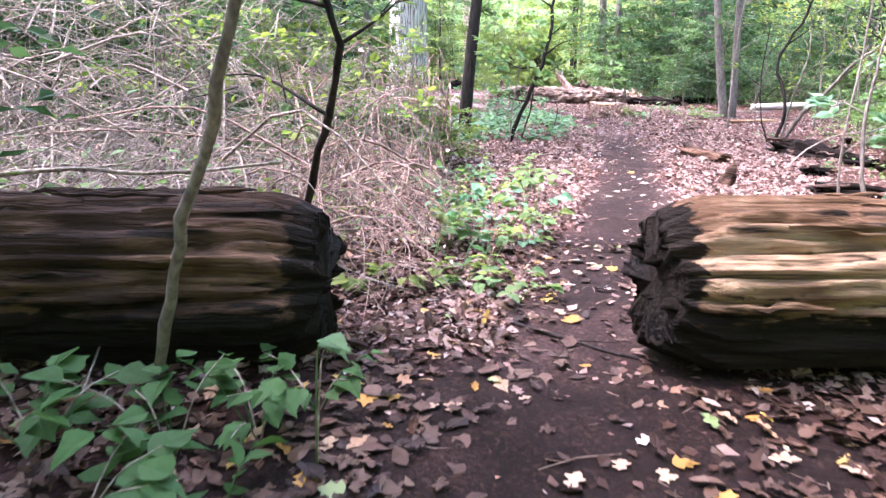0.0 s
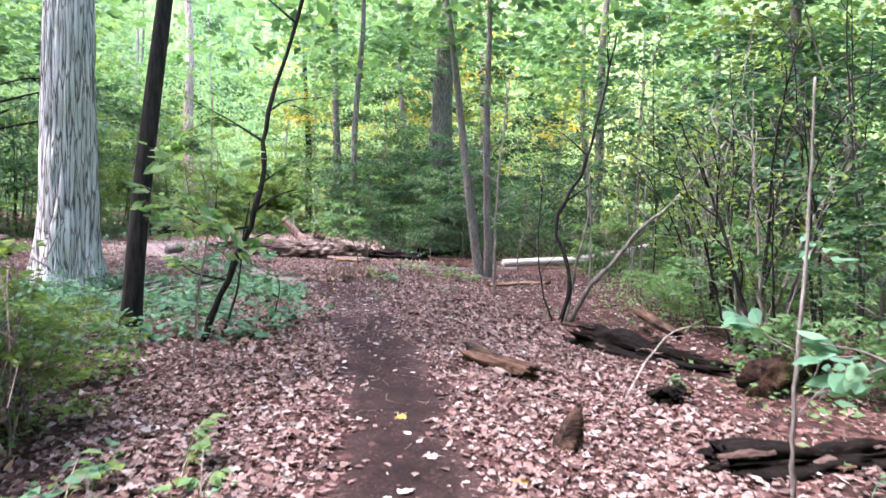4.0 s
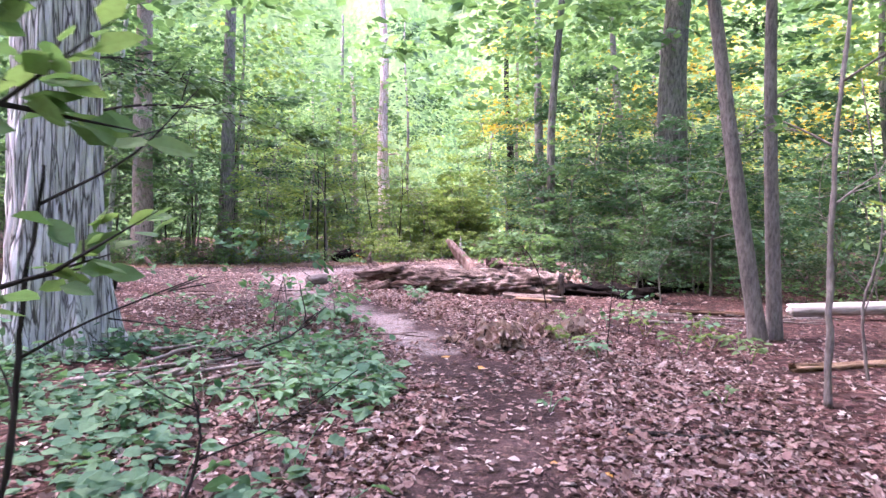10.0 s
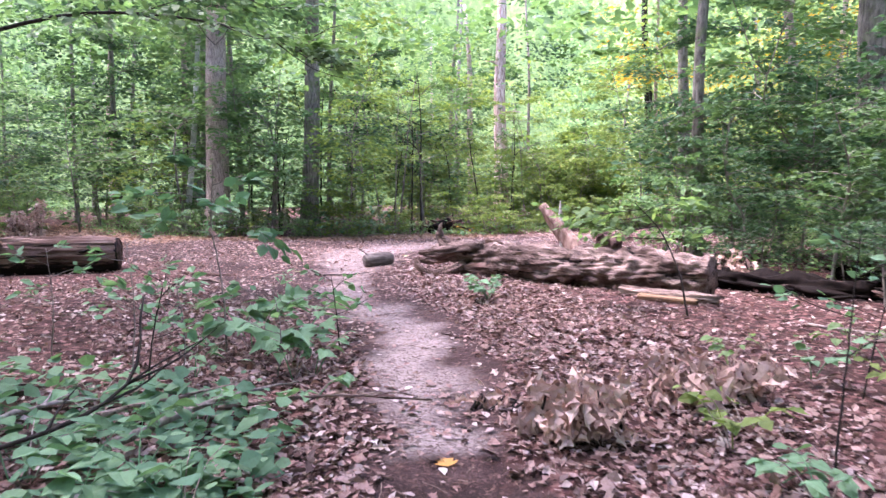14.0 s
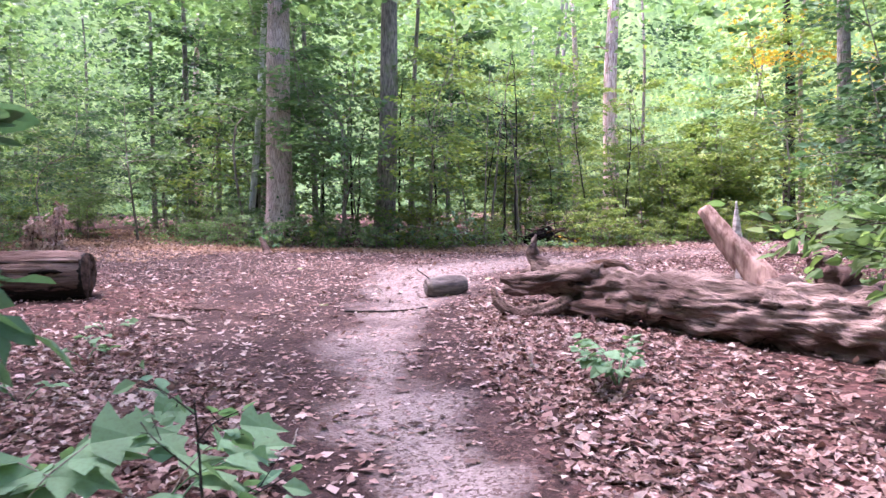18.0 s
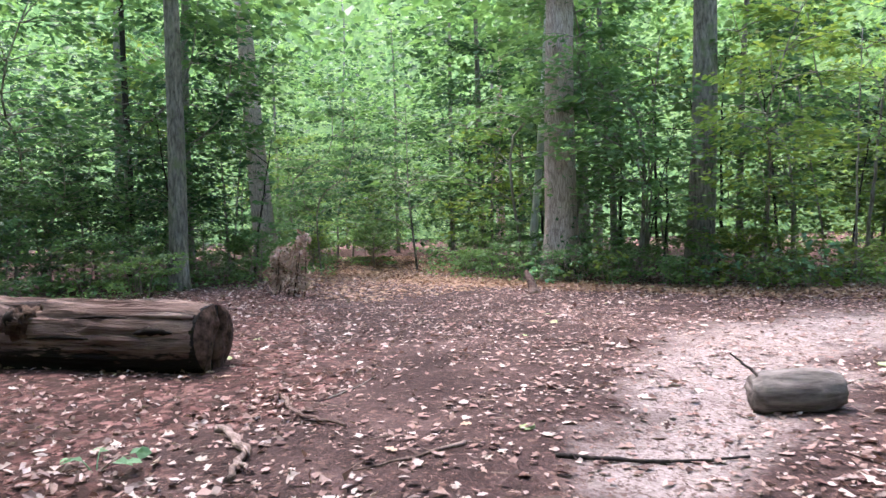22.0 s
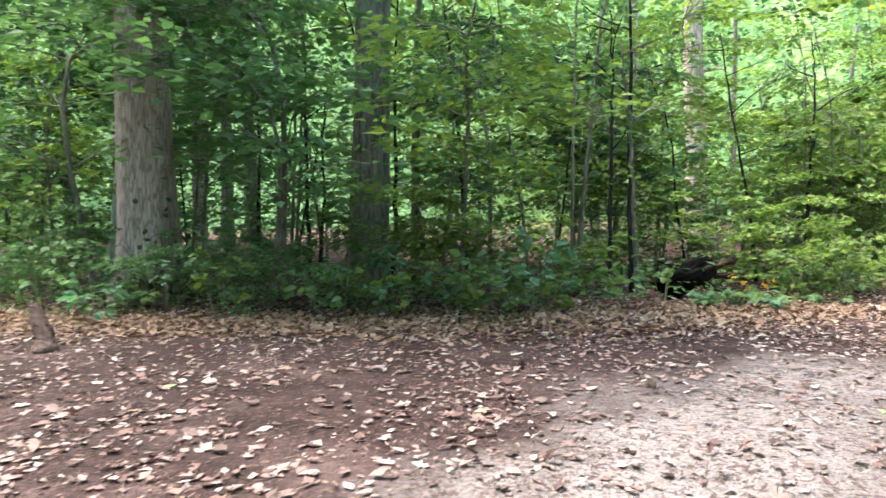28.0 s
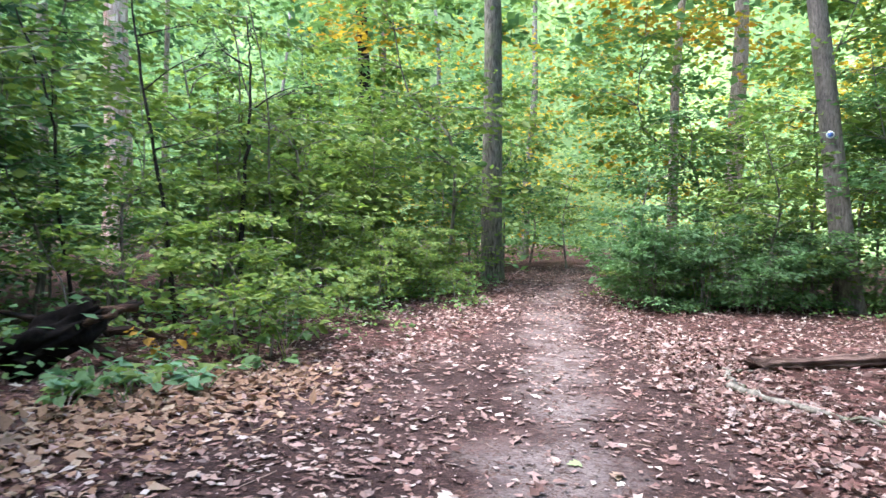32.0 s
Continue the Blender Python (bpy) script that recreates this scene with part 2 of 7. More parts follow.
def soil_material():
    """Forest floor: trodden soil where "worn", pale dry earth where "dry", broken leaf litter elsewhere."""
    m, nt, b = make_material("forest_soil")
    v = scaled(nt, (1, 1, 1))
    fine = noise_tex(nt, v, 38, 6, 0.7)
    mid = noise_tex(nt, v, 5, 5, 0.6)
    vor = node(nt, "ShaderNodeTexVoronoi", Scale=16.0, Randomness=1.0)
    warp = node(nt, "ShaderNodeTexNoise", Scale=20.0, Detail=3.0)
    nt.links.new(v, warp.inputs["Vector"])
    wv = mixed(nt, 0.12, v, warp.outputs["Color"], "ADD")
    nt.links.new(wv, vor.inputs["Vector"])
    sep = nt.nodes.new("ShaderNodeSeparateColor")
    nt.links.new(vor.outputs["Color"], sep.inputs[0])
    litter = ramp(nt, [(0.0, (0.014, 0.006, 0.005)), (0.35, (0.045, 0.019, 0.016)), (0.7, (0.10, 0.046, 0.039)), (1.0, (0.22, 0.118, 0.103))], sep.outputs[0]).outputs[0]
    # crumbs of leaf and bark, two sizes
    crumbs, lumps = [], []
    for size in (42.0, 95.0):
        cv = node(nt, "ShaderNodeTexVoronoi", Scale=size, Randomness=1.0)
        nt.links.new(wv, cv.inputs["Vector"])
        cs = nt.nodes.new("ShaderNodeSeparateColor")
        nt.links.new(cv.outputs["Color"], cs.inputs[0])
        crumbs.append(cs)
        lumps.append(cv.outputs["Distance"])
    litter = mixed(nt, ramp(nt, [(0.4, (0.0,) * 3), (0.62, (0.75,) * 3)], mid).outputs[0], litter, (0.032, 0.019, 0.014))
    soil = ramp(nt, [(0.3, (0.018, 0.010, 0.009)), (0.55, (0.056, 0.034, 0.031)), (0.8, (0.14, 0.09, 0.082))], fine).outputs[0]
    soil = mixed(nt, ramp(nt, [(0.42, (0.0,) * 3), (0.6, (0.7,) * 3)], noise_tex(nt, v, 2.3, 5, 0.65)).outputs[0], soil, (0.015, 0.008, 0.006))
    chip = ramp(nt, [(0.0, (0.02, 0.010, 0.008)), (0.5, (0.075, 0.037, 0.028)), (1.0, (0.20, 0.125, 0.10))], crumbs[0].outputs[1]).outputs[0]
    soil = mixed(nt, ramp(nt, [(0.74, (0.0,) * 3), (0.79, (0.8,) * 3)], crumbs[0].outputs[0]).outputs[0], soil, chip)
    soil = mixed(nt, ramp(nt, [(0.82, (0.0,) * 3), (0.86, (0.7,) * 3)], crumbs[1].outputs[0]).outputs[0], soil, (0.12, 0.068, 0.062))
    dust = ramp(nt, [(0.3, (0.13, 0.10, 0.092)), (0.55, (0.29, 0.238, 0.222)), (0.8, (0.46, 0.40, 0.378))], fine).outputs[0]
    dust = mixed(nt, ramp(nt, [(0.72, (0.0,) * 3), (0.78, (0.8,) * 3)], crumbs[0].outputs[0]).outputs[0], dust, (0.07, 0.042, 0.034))
    aw = nt.nodes.new("ShaderNodeAttribute")
    aw.attribute_name = "worn"
    ad = nt.nodes.new("ShaderNodeAttribute")
    ad.attribute_name = "dry"
    rough_edge = node(nt, "ShaderNodeMath")
    rough_edge.operation = "MULTIPLY_ADD"
    nt.links.new(mid, rough_edge.inputs[0])
    rough_edge.inputs[1].default_value = 0.9
    nt.links.new(aw.outputs["Fac"], rough_edge.inputs[2])
    fw = ramp(nt, [(0.62, (0.0,) * 3), (1.0, (1.0,) * 3)], rough_edge.outputs[0]).outputs[0]
    patchy = noise_tex(nt, v, 1.1, 9, 0.72)
    dm = node(nt, "ShaderNodeMath")
    dm.operation = "MULTIPLY_ADD"
    nt.links.new(patchy, dm.inputs[0])
    dm.inputs[1].default_value = 1.7
    nt.links.new(ad.outputs["Fac"], dm.inputs[2])
    dn = node(nt, "ShaderNodeMath")
    dn.operation = "MULTIPLY"
    nt.links.new(dm.outputs[0], dn.inputs[0])
    dn.inputs[1].default_value = 0.5
    fd = ramp(nt, [(0.60, (0.0,) * 3), (0.92, (0.9,) * 3)], dn.outputs[0]).outputs[0]
    # broad dark and reddish blotches, and damp earth that stays near black
    blot = noise_tex(nt, v, 0.8, 8, 0.75)
    soil = mixed(nt, ramp(nt, [(0.40, (0.62,) * 3), (0.55, (0.0,) * 3)], blot).outputs[0], soil, (0.018, 0.0095, 0.0085))
    soil = mixed(nt, ramp(nt, [(0.55, (0.0,) * 3), (0.68, (0.75,) * 3)], blot).outputs[0], soil, (0.125, 0.079, 0.071))
    aq = nt.nodes.new("ShaderNodeAttribute")
    aq.attribute_name = "damp"
    c = mixed(nt, fw, litter, mixed(nt, fd, soil, dust))
    c = mixed(nt, aq.outputs["Fac"], c, mixed(nt, 1.0, c, (0.3, 0.28, 0.27), "MULTIPLY"))
    nt.links.new(c, b.inputs["Base Color"])
    b.inputs["Roughness"].default_value = 0.95
    b.inputs["Specular IOR Level"].default_value = 0.15
    rel = node(nt, "ShaderNodeMath")
    rel.operation = "MULTIPLY_ADD"
    nt.links.new(crumbs[0].outputs[0], rel.inputs[0])
    rel.inputs[1].default_value = 0.8
    nt.links.new(fine, rel.inputs[2])
    bump(nt, rel.outputs[0], 0.9, 0.014, b)
    return m


SOIL = soil_material()
BARK_PALE = plated("pale_plated_bark", (0.075, 0.062, 0.058), (0.50, 0.455, 0.44), (0.80, 0.76, 0.755), (12, 12, 0.85), 0.04, 0.11, (0.46, 0.47, 0.42))
BARK_BROWN = plated("brown_grey_bark", (0.20, 0.148, 0.126), (0.41, 0.317, 0.277), (0.55, 0.445, 0.397), (34, 34, 2.8), 0.010, 0.22, (0.17, 0.12, 0.10))
BARK_GREY = bark("grey_green_bark", (0.075, 0.068, 0.056), (0.27, 0.245, 0.205), (8, 8, 2), (0.12, 0.145, 0.07), relief=0.02)
BARK_DARK = bark("dark_bark", (0.010, 0.008, 0.007), (0.045, 0.036, 0.032), (9, 9, 1.5), relief=0.012)
BARK_SMOOTH = bark("smooth_grey_stem", (0.12, 0.10, 0.088), (0.28, 0.243, 0.215), (14, 14, 4), relief=0.004)
BARK_SILVER = bark("silvery_pale_bark", (0.34, 0.35, 0.31), (0.62, 0.63, 0.57), (8, 8, 2), relief=0.006)
BARK_SNAG = bark("bare_pinkish_snag_wood", (0.26, 0.13, 0.10), (0.85, 0.68, 0.60), (6, 6, 1.0), relief=0.02)
LIMB_RED = bark("reddish_broken_limb_wood", (0.13, 0.066, 0.05), (0.44, 0.30, 0.25), (6, 6, 1.0), relief=0.02)
BROAD = leafy("broad_fresh_leaf", [(0.026, 0.075, 0.026), (0.042, 0.11, 0.036), (0.06, 0.135, 0.045)], 0.35, 0.6)
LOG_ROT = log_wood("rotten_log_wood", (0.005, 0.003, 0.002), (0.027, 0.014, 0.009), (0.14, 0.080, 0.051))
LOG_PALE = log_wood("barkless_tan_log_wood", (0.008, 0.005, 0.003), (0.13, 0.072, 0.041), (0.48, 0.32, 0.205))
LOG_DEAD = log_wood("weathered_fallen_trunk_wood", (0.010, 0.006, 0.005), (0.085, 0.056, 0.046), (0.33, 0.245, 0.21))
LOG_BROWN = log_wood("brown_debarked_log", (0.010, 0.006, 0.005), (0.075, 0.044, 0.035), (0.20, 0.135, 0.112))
LOG_WHITE = bark("bleached_fallen_trunk", (0.26, 0.225, 0.195), (0.70, 0.655, 0.605), (1, 7, 7), relief=0.01)
ROT_BLACK = plain("black_rotten_wood", (0.0025, 0.0018, 0.0015), (0.012, 0.008, 0.006), 14, 0.95, 0.02)
CHUNK = bark("dark_grey_log_bark", (0.08, 0.066, 0.06), (0.25, 0.215, 0.195), (2, 9, 9), relief=0.01)
CUT_WOOD = plain("dark_cut_end_wood", (0.012, 0.007, 0.005), (0.10, 0.058, 0.043), 12, 0.9, 0.02)
TWIG_TAN = bark("dry_tan_twig", (0.12, 0.092, 0.076), (0.46, 0.385, 0.335), (12, 12, 12), relief=0.002)
TWIG_GREY = bark("dry_grey_twig", (0.11, 0.09, 0.08), (0.40, 0.345, 0.315), (12, 12, 12), relief=0.002)
TWIG_PINK = bark("dry_pinkish_twig", (0.12, 0.078, 0.064), (0.42, 0.295, 0.25), (12, 12, 12), relief=0.002)
GREEN = leafy("fresh_green_leaf", [(0.071, 0.137, 0.058), (0.104, 0.198, 0.084), (0.146, 0.245, 0.100), (0.085, 0.161, 0.084)])
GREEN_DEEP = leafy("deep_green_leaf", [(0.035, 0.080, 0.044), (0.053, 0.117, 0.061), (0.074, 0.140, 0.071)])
GREEN_YELLOW = leafy("yellow_green_leaf", [(0.100, 0.170, 0.053), (0.154, 0.231, 0.063), (0.219, 0.273, 0.067), (0.120, 0.198, 0.063)], 0.45)
GOLD = leafy("golden_autumn_leaf", [(0.42, 0.28, 0.03), (0.55, 0.36, 0.04), (0.3, 0.28, 0.04), (0.5, 0.22, 0.03)], 0.5)
SHRUB_GREEN = leafy("bright_shrub_leaf", [(0.099, 0.181, 0.078), (0.143, 0.241, 0.098), (0.197, 0.285, 0.109), (0.116, 0.216, 0.103)], 0.5, 0.6)
BLUISH = leafy("matt_bluish_green_leaf", [(0.070, 0.163, 0.096), (0.110, 0.230, 0.136), (0.150, 0.271, 0.149)], 0.35, 0.7)
LITTER = leafy("dry_fallen_leaf", [(0.032, 0.016, 0.013), (0.164, 0.091, 0.079), (0.287, 0.179, 0.156), (0.379, 0.263, 0.231), (0.063, 0.032, 0.029), (0.495, 0.403, 0.371), (0.204, 0.114, 0.097), (0.348, 0.241, 0.207), (0.089, 0.047, 0.040)], 0.12, 0.7, 0.4, (1.0, 0.9, 0.8))
LITTER_WET = leafy("wet_fallen_leaf", [(0.012, 0.006, 0.005), (0.051, 0.026, 0.019), (0.102, 0.058, 0.042), (0.031, 0.015, 0.012), (0.136, 0.085, 0.063), (0.068, 0.035, 0.026)], 0.1, 0.45, 0.4, (1.0, 0.9, 0.8))
LITTER_PALE = leafy("pale_fallen_leaf", [(0.412, 0.330, 0.281), (0.490, 0.400, 0.356), (0.353, 0.270, 0.227), (0.568, 0.500, 0.454)], 0.1, 0.65, 0.35, (1.0, 0.9, 0.8))
LITTER_ORANGE = leafy("orange_brown_fallen_leaf", [(0.30, 0.175, 0.112), (0.38, 0.245, 0.162), (0.205, 0.112, 0.074), (0.47, 0.35, 0.25)], 0.12, 0.7, 0.35, (1.0, 0.9, 0.8))
LEAF_YELLOW = leafy("fallen_yellow_leaf", [(0.45, 0.29, 0.06), (0.5, 0.34, 0.11), (0.42, 0.2, 0.05)], 0.2, 0.6, 0.3)
LEAF_GREEN_PALE = leafy("fallen_pale_green_leaf", [(0.2, 0.3, 0.11), (0.3, 0.36, 0.18)], 0.2, 0.6, 0.2)
DEAD_LEAF = leafy("withered_brown_leaf", [(0.38, 0.24, 0.19), (0.54, 0.38, 0.31), (0.64, 0.49, 0.42), (0.14, 0.07, 0.05)], 0.15, 0.7, 0.3, (1.0, 0.85, 0.75))


# ---------------------------------------------------------------- mesh makers
class Geo:
    """Collects vertices and quads or triangles of one mesh."""

    def __init__(self):
        self.v, self.f3, self.f4, self.n, self.smooth = [], [], [], 0, True

    def add(self, v, f3=None, f4=None):
        if f3 is not None and len(f3):
            self.f3.append(np.asarray(f3, int) + self.n)
        if f4 is not None and len(f4):
            self.f4.append(np.asarray(f4, int) + self.n)
        self.v.append(np.asarray(v, float))
        self.n += len(v)

    def mesh(self, name, smooth=True):
        me = bpy.data.meshes.new(name)
        v = np.concatenate(self.v)
        f3 = np.concatenate(self.f3) if self.f3 else np.zeros((0, 3), int)
        f4 = np.concatenate(self.f4) if self.f4 else np.zeros((0, 4), int)
        me.vertices.add(len(v))
        me.vertices.foreach_set("co", v.ravel())
        loops = np.concatenate([f3.ravel(), f4.ravel()])
        me.loops.add(len(loops))
        me.loops.foreach_set("vertex_index", loops.astype(np.int32))
        starts = np.concatenate([np.arange(len(f3)) * 3, len(f3) * 3 + np.arange(len(f4)) * 4])
        me.polygons.add(len(starts))
        me.polygons.foreach_set("loop_start", starts.astype(np.int32))
        me.polygons.foreach_set("use_smooth", np.full(len(starts), smooth))
        me.update(calc_edges=True)
        return me


def unit(a):
    return a / np.maximum(np.linalg.norm(a, axis=-1, keepdims=True), 1e-9)


def smooth_line(points, n):
    """A smooth curve of n points through the given ones."""
    p = np.asarray(points, float)
    if len(p) == 2:
        return p[0] + (p[1] - p[0]) * np.linspace(0, 1, n)[:, None]
    q = np.vstack([2 * p[0] - p[1], p, 2 * p[-1] - p[-2]])
    u = np.linspace(0, len(p) - 1 - 1e-6, n)
    i = u.astype(int)
    t = (u - i)[:, None]
    a, b, c, d = q[i], q[i + 1], q[i + 2], q[i + 3]
    return 0.5 * (2 * b + (c - a) * t + (2 * a - 5 * b + 4 * c - d) * t ** 2 + (3 * b - a - 3 * c + d) * t ** 3)


def tube(geo, pts, radii, sides=8, caps=True, shape=None):
    """A tube along pts. shape: factors of the radius, one row a ring."""
    pts = np.asarray(pts, float)
    n = len(pts)
    radii = np.broadcast_to(np.asarray(radii, float), (n,))
    tan = unit(np.gradient(pts, axis=0))
    ref = np.array([0.0, 0, 1]) if abs(tan[0, 2]) < 0.8 else np.array([1.0, 0, 0])
    side = unit(np.cross(ref, tan[0]))
    a = np.linspace(0, 2 * np.pi, sides, endpoint=False)
    rings = []
    for i in range(n):
        side = unit(side - tan[i] * side.dot(tan[i]))
        up = np.cross(tan[i], side)
        r = radii[i] * (shape[i] if shape is not None else 1.0) * np.ones(sides)
        rings.append(pts[i] + r[:, None] * (np.cos(a)[:, None] * side + np.sin(a)[:, None] * up))
    v = np.concatenate(rings)
    i, j = np.meshgrid(np.arange(n - 1), np.arange(sides), indexing="ij")
    k = (j + 1) % sides
    f4 = np.stack([i * sides + j, i * sides + k, (i + 1) * sides + k, (i + 1) * sides + j], -1).reshape(-1, 4)
    f3 = []
    if caps:
        v = np.vstack([v, pts[0], pts[-1]])
        c0, c1 = n * sides, n * sides + 1
        jj = np.arange(sides)
        f3 = np.vstack([np.stack([np.full(sides, c0), (jj + 1) % sides, jj], -1), np.stack([np.full(sides, c1), (n - 1) * sides + jj, (n - 1) * sides + (jj + 1) % sides], -1)])
    geo.add(v, f3, f4)


# leaf outlines: (along, across) from stalk to tip on one side; the other side mirrors it
OVAL = [(0, 0), (0.35, 0.5), (0.72, 0.36), (1, 0)]
MAPLE = [(0, 0), (0.05, 0.34), (0.28, 0.72), (0.36, 0.34), (0.62, 0.52), (0.70, 0.22), (1, 0)]
POINTED = [(0, 0), (0.12, 0.34), (0.35, 0.5), (0.62, 0.34), (0.85, 0.12), (1, 0)]
OAK = [(0, 0), (0.1, 0.07), (0.2, 0.3), (0.28, 0.33), (0.37, 0.19), (0.46, 0.25), (0.56, 0.47), (0.64, 0.44), (0.71, 0.24), (0.86, 0.22), (1, 0)]
LOBED = [(0, 0), (0.2, 0.44), (0.36, 0.18), (0.56, 0.58), (0.72, 0.18), (1, 0)]


def leaves(geo, pos, along, normal, length, width, outline=None, fold=0.12, curl=0.0, jit=0.0):
    """Many leaves at once. outline None: one folded rhombus of two triangles each."""
    pos, n = np.asarray(pos, float), len(pos)
    if n == 0:
        return
    along = unit(np.asarray(along, float))
    across = unit(np.cross(normal, along))
    up = np.cross(along, across)
    length, width = np.broadcast_to(length, (n,))[:, None], np.broadcast_to(width, (n,))[:, None]
    fold = np.broadcast_to(fold, (n,))[:, None]
    curl = np.broadcast_to(curl, (n,))[:, None]
    if outline is None:
        v = np.stack([pos, pos + along * length * 0.45 + across * width * 0.5 + up * fold * width, pos + along * length - up * curl * length,
                      pos + along * length * 0.45 - across * width * 0.5 + up * fold * width], 1)
        if jit:
            v[:, 1:] += jit * length[:, None] * (np.random.default_rng(n).uniform(-1, 1, (n, 3, 2)) @ np.array([[1.0, 0, 0], [0, 1.0, 0]]))
        geo.add(v.reshape(-1, 3), None, np.arange(4 * n).reshape(n, 4))
        return
    o = outline
    mid, left, right = [], [], []
    for s, w in o:
        c = pos + along * length * s - up * curl * length * s * s
        mid.append(c)
        if w:
            rise = up * (fold * width * w * 2)
            left.append(c + across * width * w + rise)
            right.append(c - across * width * w + rise)
    k = len(o)
    v = np.stack([mid[0], mid[-1], *left, *right], 1)
    m = v.shape[1]
    centre = pos + along * length * 0.5 - up * curl * length * 0.25
    v = np.concatenate([v, centre[:, None]], 1)
    if jit:
        v += 0.5 * jit * length[:, None] * np.random.default_rng(n).uniform(-1, 1, v.shape) * [1, 1, 0.5]
    ring = [0, *range(2, k), 1, *range(2 * k - 3, k - 1, -1)]
    tri = np.array([[m, ring[a], ring[(a + 1) % len(ring)]] for a in range(len(ring))])
    f = (np.arange(n)[:, None, None] * (m + 1) + tri[None]).reshape(-1, 3)
    geo.add(v.reshape(-1, 3), f)


def part(name, geo, material, parent, label="", smooth=True):
    """Links geo (or a mesh) as one mesh object under a thing or a part."""
    me = geo.mesh(name, smooth) if isinstance(geo, Geo) else geo
    if not me.materials:
        me.materials.append(material)
    ob = new(name, me)
    ob.parent = parent
    if label:
        ob["label"] = label
    return ob


def thing(name, x, y, z=0.0, label="", category="", group="", kind="", turn=0.0):
    ob = new(name)
    ob.matrix_basis = pose(x, y, z, 0, 0, turn)
    return tagged(ob, label, category, group, kind)


def solid(name, geo, material, label="", category="", group="", kind="", m=None, smooth=True):
    me = geo.mesh(name, smooth)
    me.materials.append(material)
    ob = new(name, me)
    if m is not None:
        ob.matrix_basis = m
    return tagged(ob, label, category, group, kind)


def rnd(a, b, n=None):
    return R.uniform(a, b, n)


def fields(pts, scale, seed=0.0):
    """Smooth noise from -1 to 1 over the plan."""
    q = np.asarray(pts, float)[:, :2] * scale + seed
    i = np.floor(q)
    f = q - i
    f = f * f * (3 - 2 * f)

    def h(dx, dy):
        v = np.sin((i[:, 0] + dx) * 127.1 + (i[:, 1] + dy) * 311.7) * 43758.5453
        return 2 * (v - np.floor(v)) - 1

    a, b, c, d = h(0, 0), h(1, 0), h(0, 1), h(1, 1)
    return (a * (1 - f[:, 0]) + b * f[:, 0]) * (1 - f[:, 1]) + (c * (1 - f[:, 0]) + d * f[:, 0]) * f[:, 1]


# ---------------------------------------------------------------- plan of the place
TRAIL = [(-0.3, -8), (0.15, 0), (0.7, 3), (1.18, 4.92), (2.2, 8.05), (3.0, 11.05), (3.75, 15), (4.15, 17.7), (3.75, 20), (3.2, 22.5), (1.6, 25.6), (0.75, 28.5), (0.2, 34)]
CROSS = [(-46, 36), (-34, 43.5), (-25, 45), (-17, 41.8), (-11, 36.8), (-6, 34.6), (-1, 34.2), (3, 37.6), (8.4, 44.7), (12.3, 49.4), (16.5, 54.5), (23, 58), (34, 57), (50, 62)]
DRY = [(3.6, 20.2), (3.3, 21.5), (2.9, 23.3), (1.5, 26), (0.75, 28.6), (0.2, 31), (-0.2, 33), (0.4, 35.0), (1.3, 36.6)]
CLEARING = [(2.9, 23.5), (1.0, 24.6), (-1.8, 26.4), (-3, 29), (-7, 31.5), (-11, 35.5), (-8, 36.6), (-3.5, 37.4), (0, 38.2), (1.8, 38.6), (2.8, 37.2), (2.5, 33), (1.5, 30), (1.9, 27)]
OPEN = [(-1.6, -8), (-1.0, 9), (0.0, 11.5), (-0.8, 13), (-4.5, 15.5), (-5.5, 22), (-8.5, 24), (-11, 28.5), (-12.3, 33), (-13, 37.5), (-11, 38.6), (-6, 38.4), (-2, 39.2), (1, 40.6), (3.5, 42.8), (7, 45.8),
        (9.8, 44.2), (13, 42), (12, 38), (7.2, 34), (5.8, 31), (9.4, 27), (12.8, 23.4), (10.8, 17.6), (8.0, 13.5), (6.8, 10), (5.6, 6), (4.4, 2), (4, -8)]


def line_distance(pts, line):
    p, l = np.asarray(pts, float)[:, :2], np.asarray(line, float)
    if len(p) < 3000:
        a, d = l[None, :-1], (l[1:] - l[:-1])[None]
        t = np.clip(((p[:, None] - a) * d).sum(-1) / (d * d).sum(-1), 0, 1)
        return np.sqrt(((p[:, None] - a - t[..., None] * d) ** 2).sum(-1)).min(1)
    best = np.full(len(p), 1e9)
    for a, b in zip(l[:-1], l[1:]):
        t = np.clip(((p - a) @ (b - a)) / ((b - a) @ (b - a)), 0, 1)
        best = np.minimum(best, np.linalg.norm(p - (a + t[:, None] * (b - a)), axis=1))
    return best


def inside(pts, poly):
    p, poly = np.asarray(pts, float)[:, :2], np.asarray(poly, float)
    hit = np.zeros(len(p), bool)
    j = len(poly) - 1
    for i in range(len(poly)):
        a, b = poly[i], poly[j]
        c = ((a[1] > p[:, 1]) != (b[1] > p[:, 1])) & (p[:, 0] < (b[0] - a[0]) * (p[:, 1] - a[1]) / (b[1] - a[1] + 1e-12) + a[0])
        hit ^= c
        j = i
    return hit


def step(e0, e1, x):
    t = np.clip((x - e0) / (e1 - e0), 0, 1)
    return t * t * (3 - 2 * t)


TRAIL_S, CROSS_S, DRY_S = smooth_line(TRAIL, 60), smooth_line(CROSS, 60), smooth_line(DRY, 30)


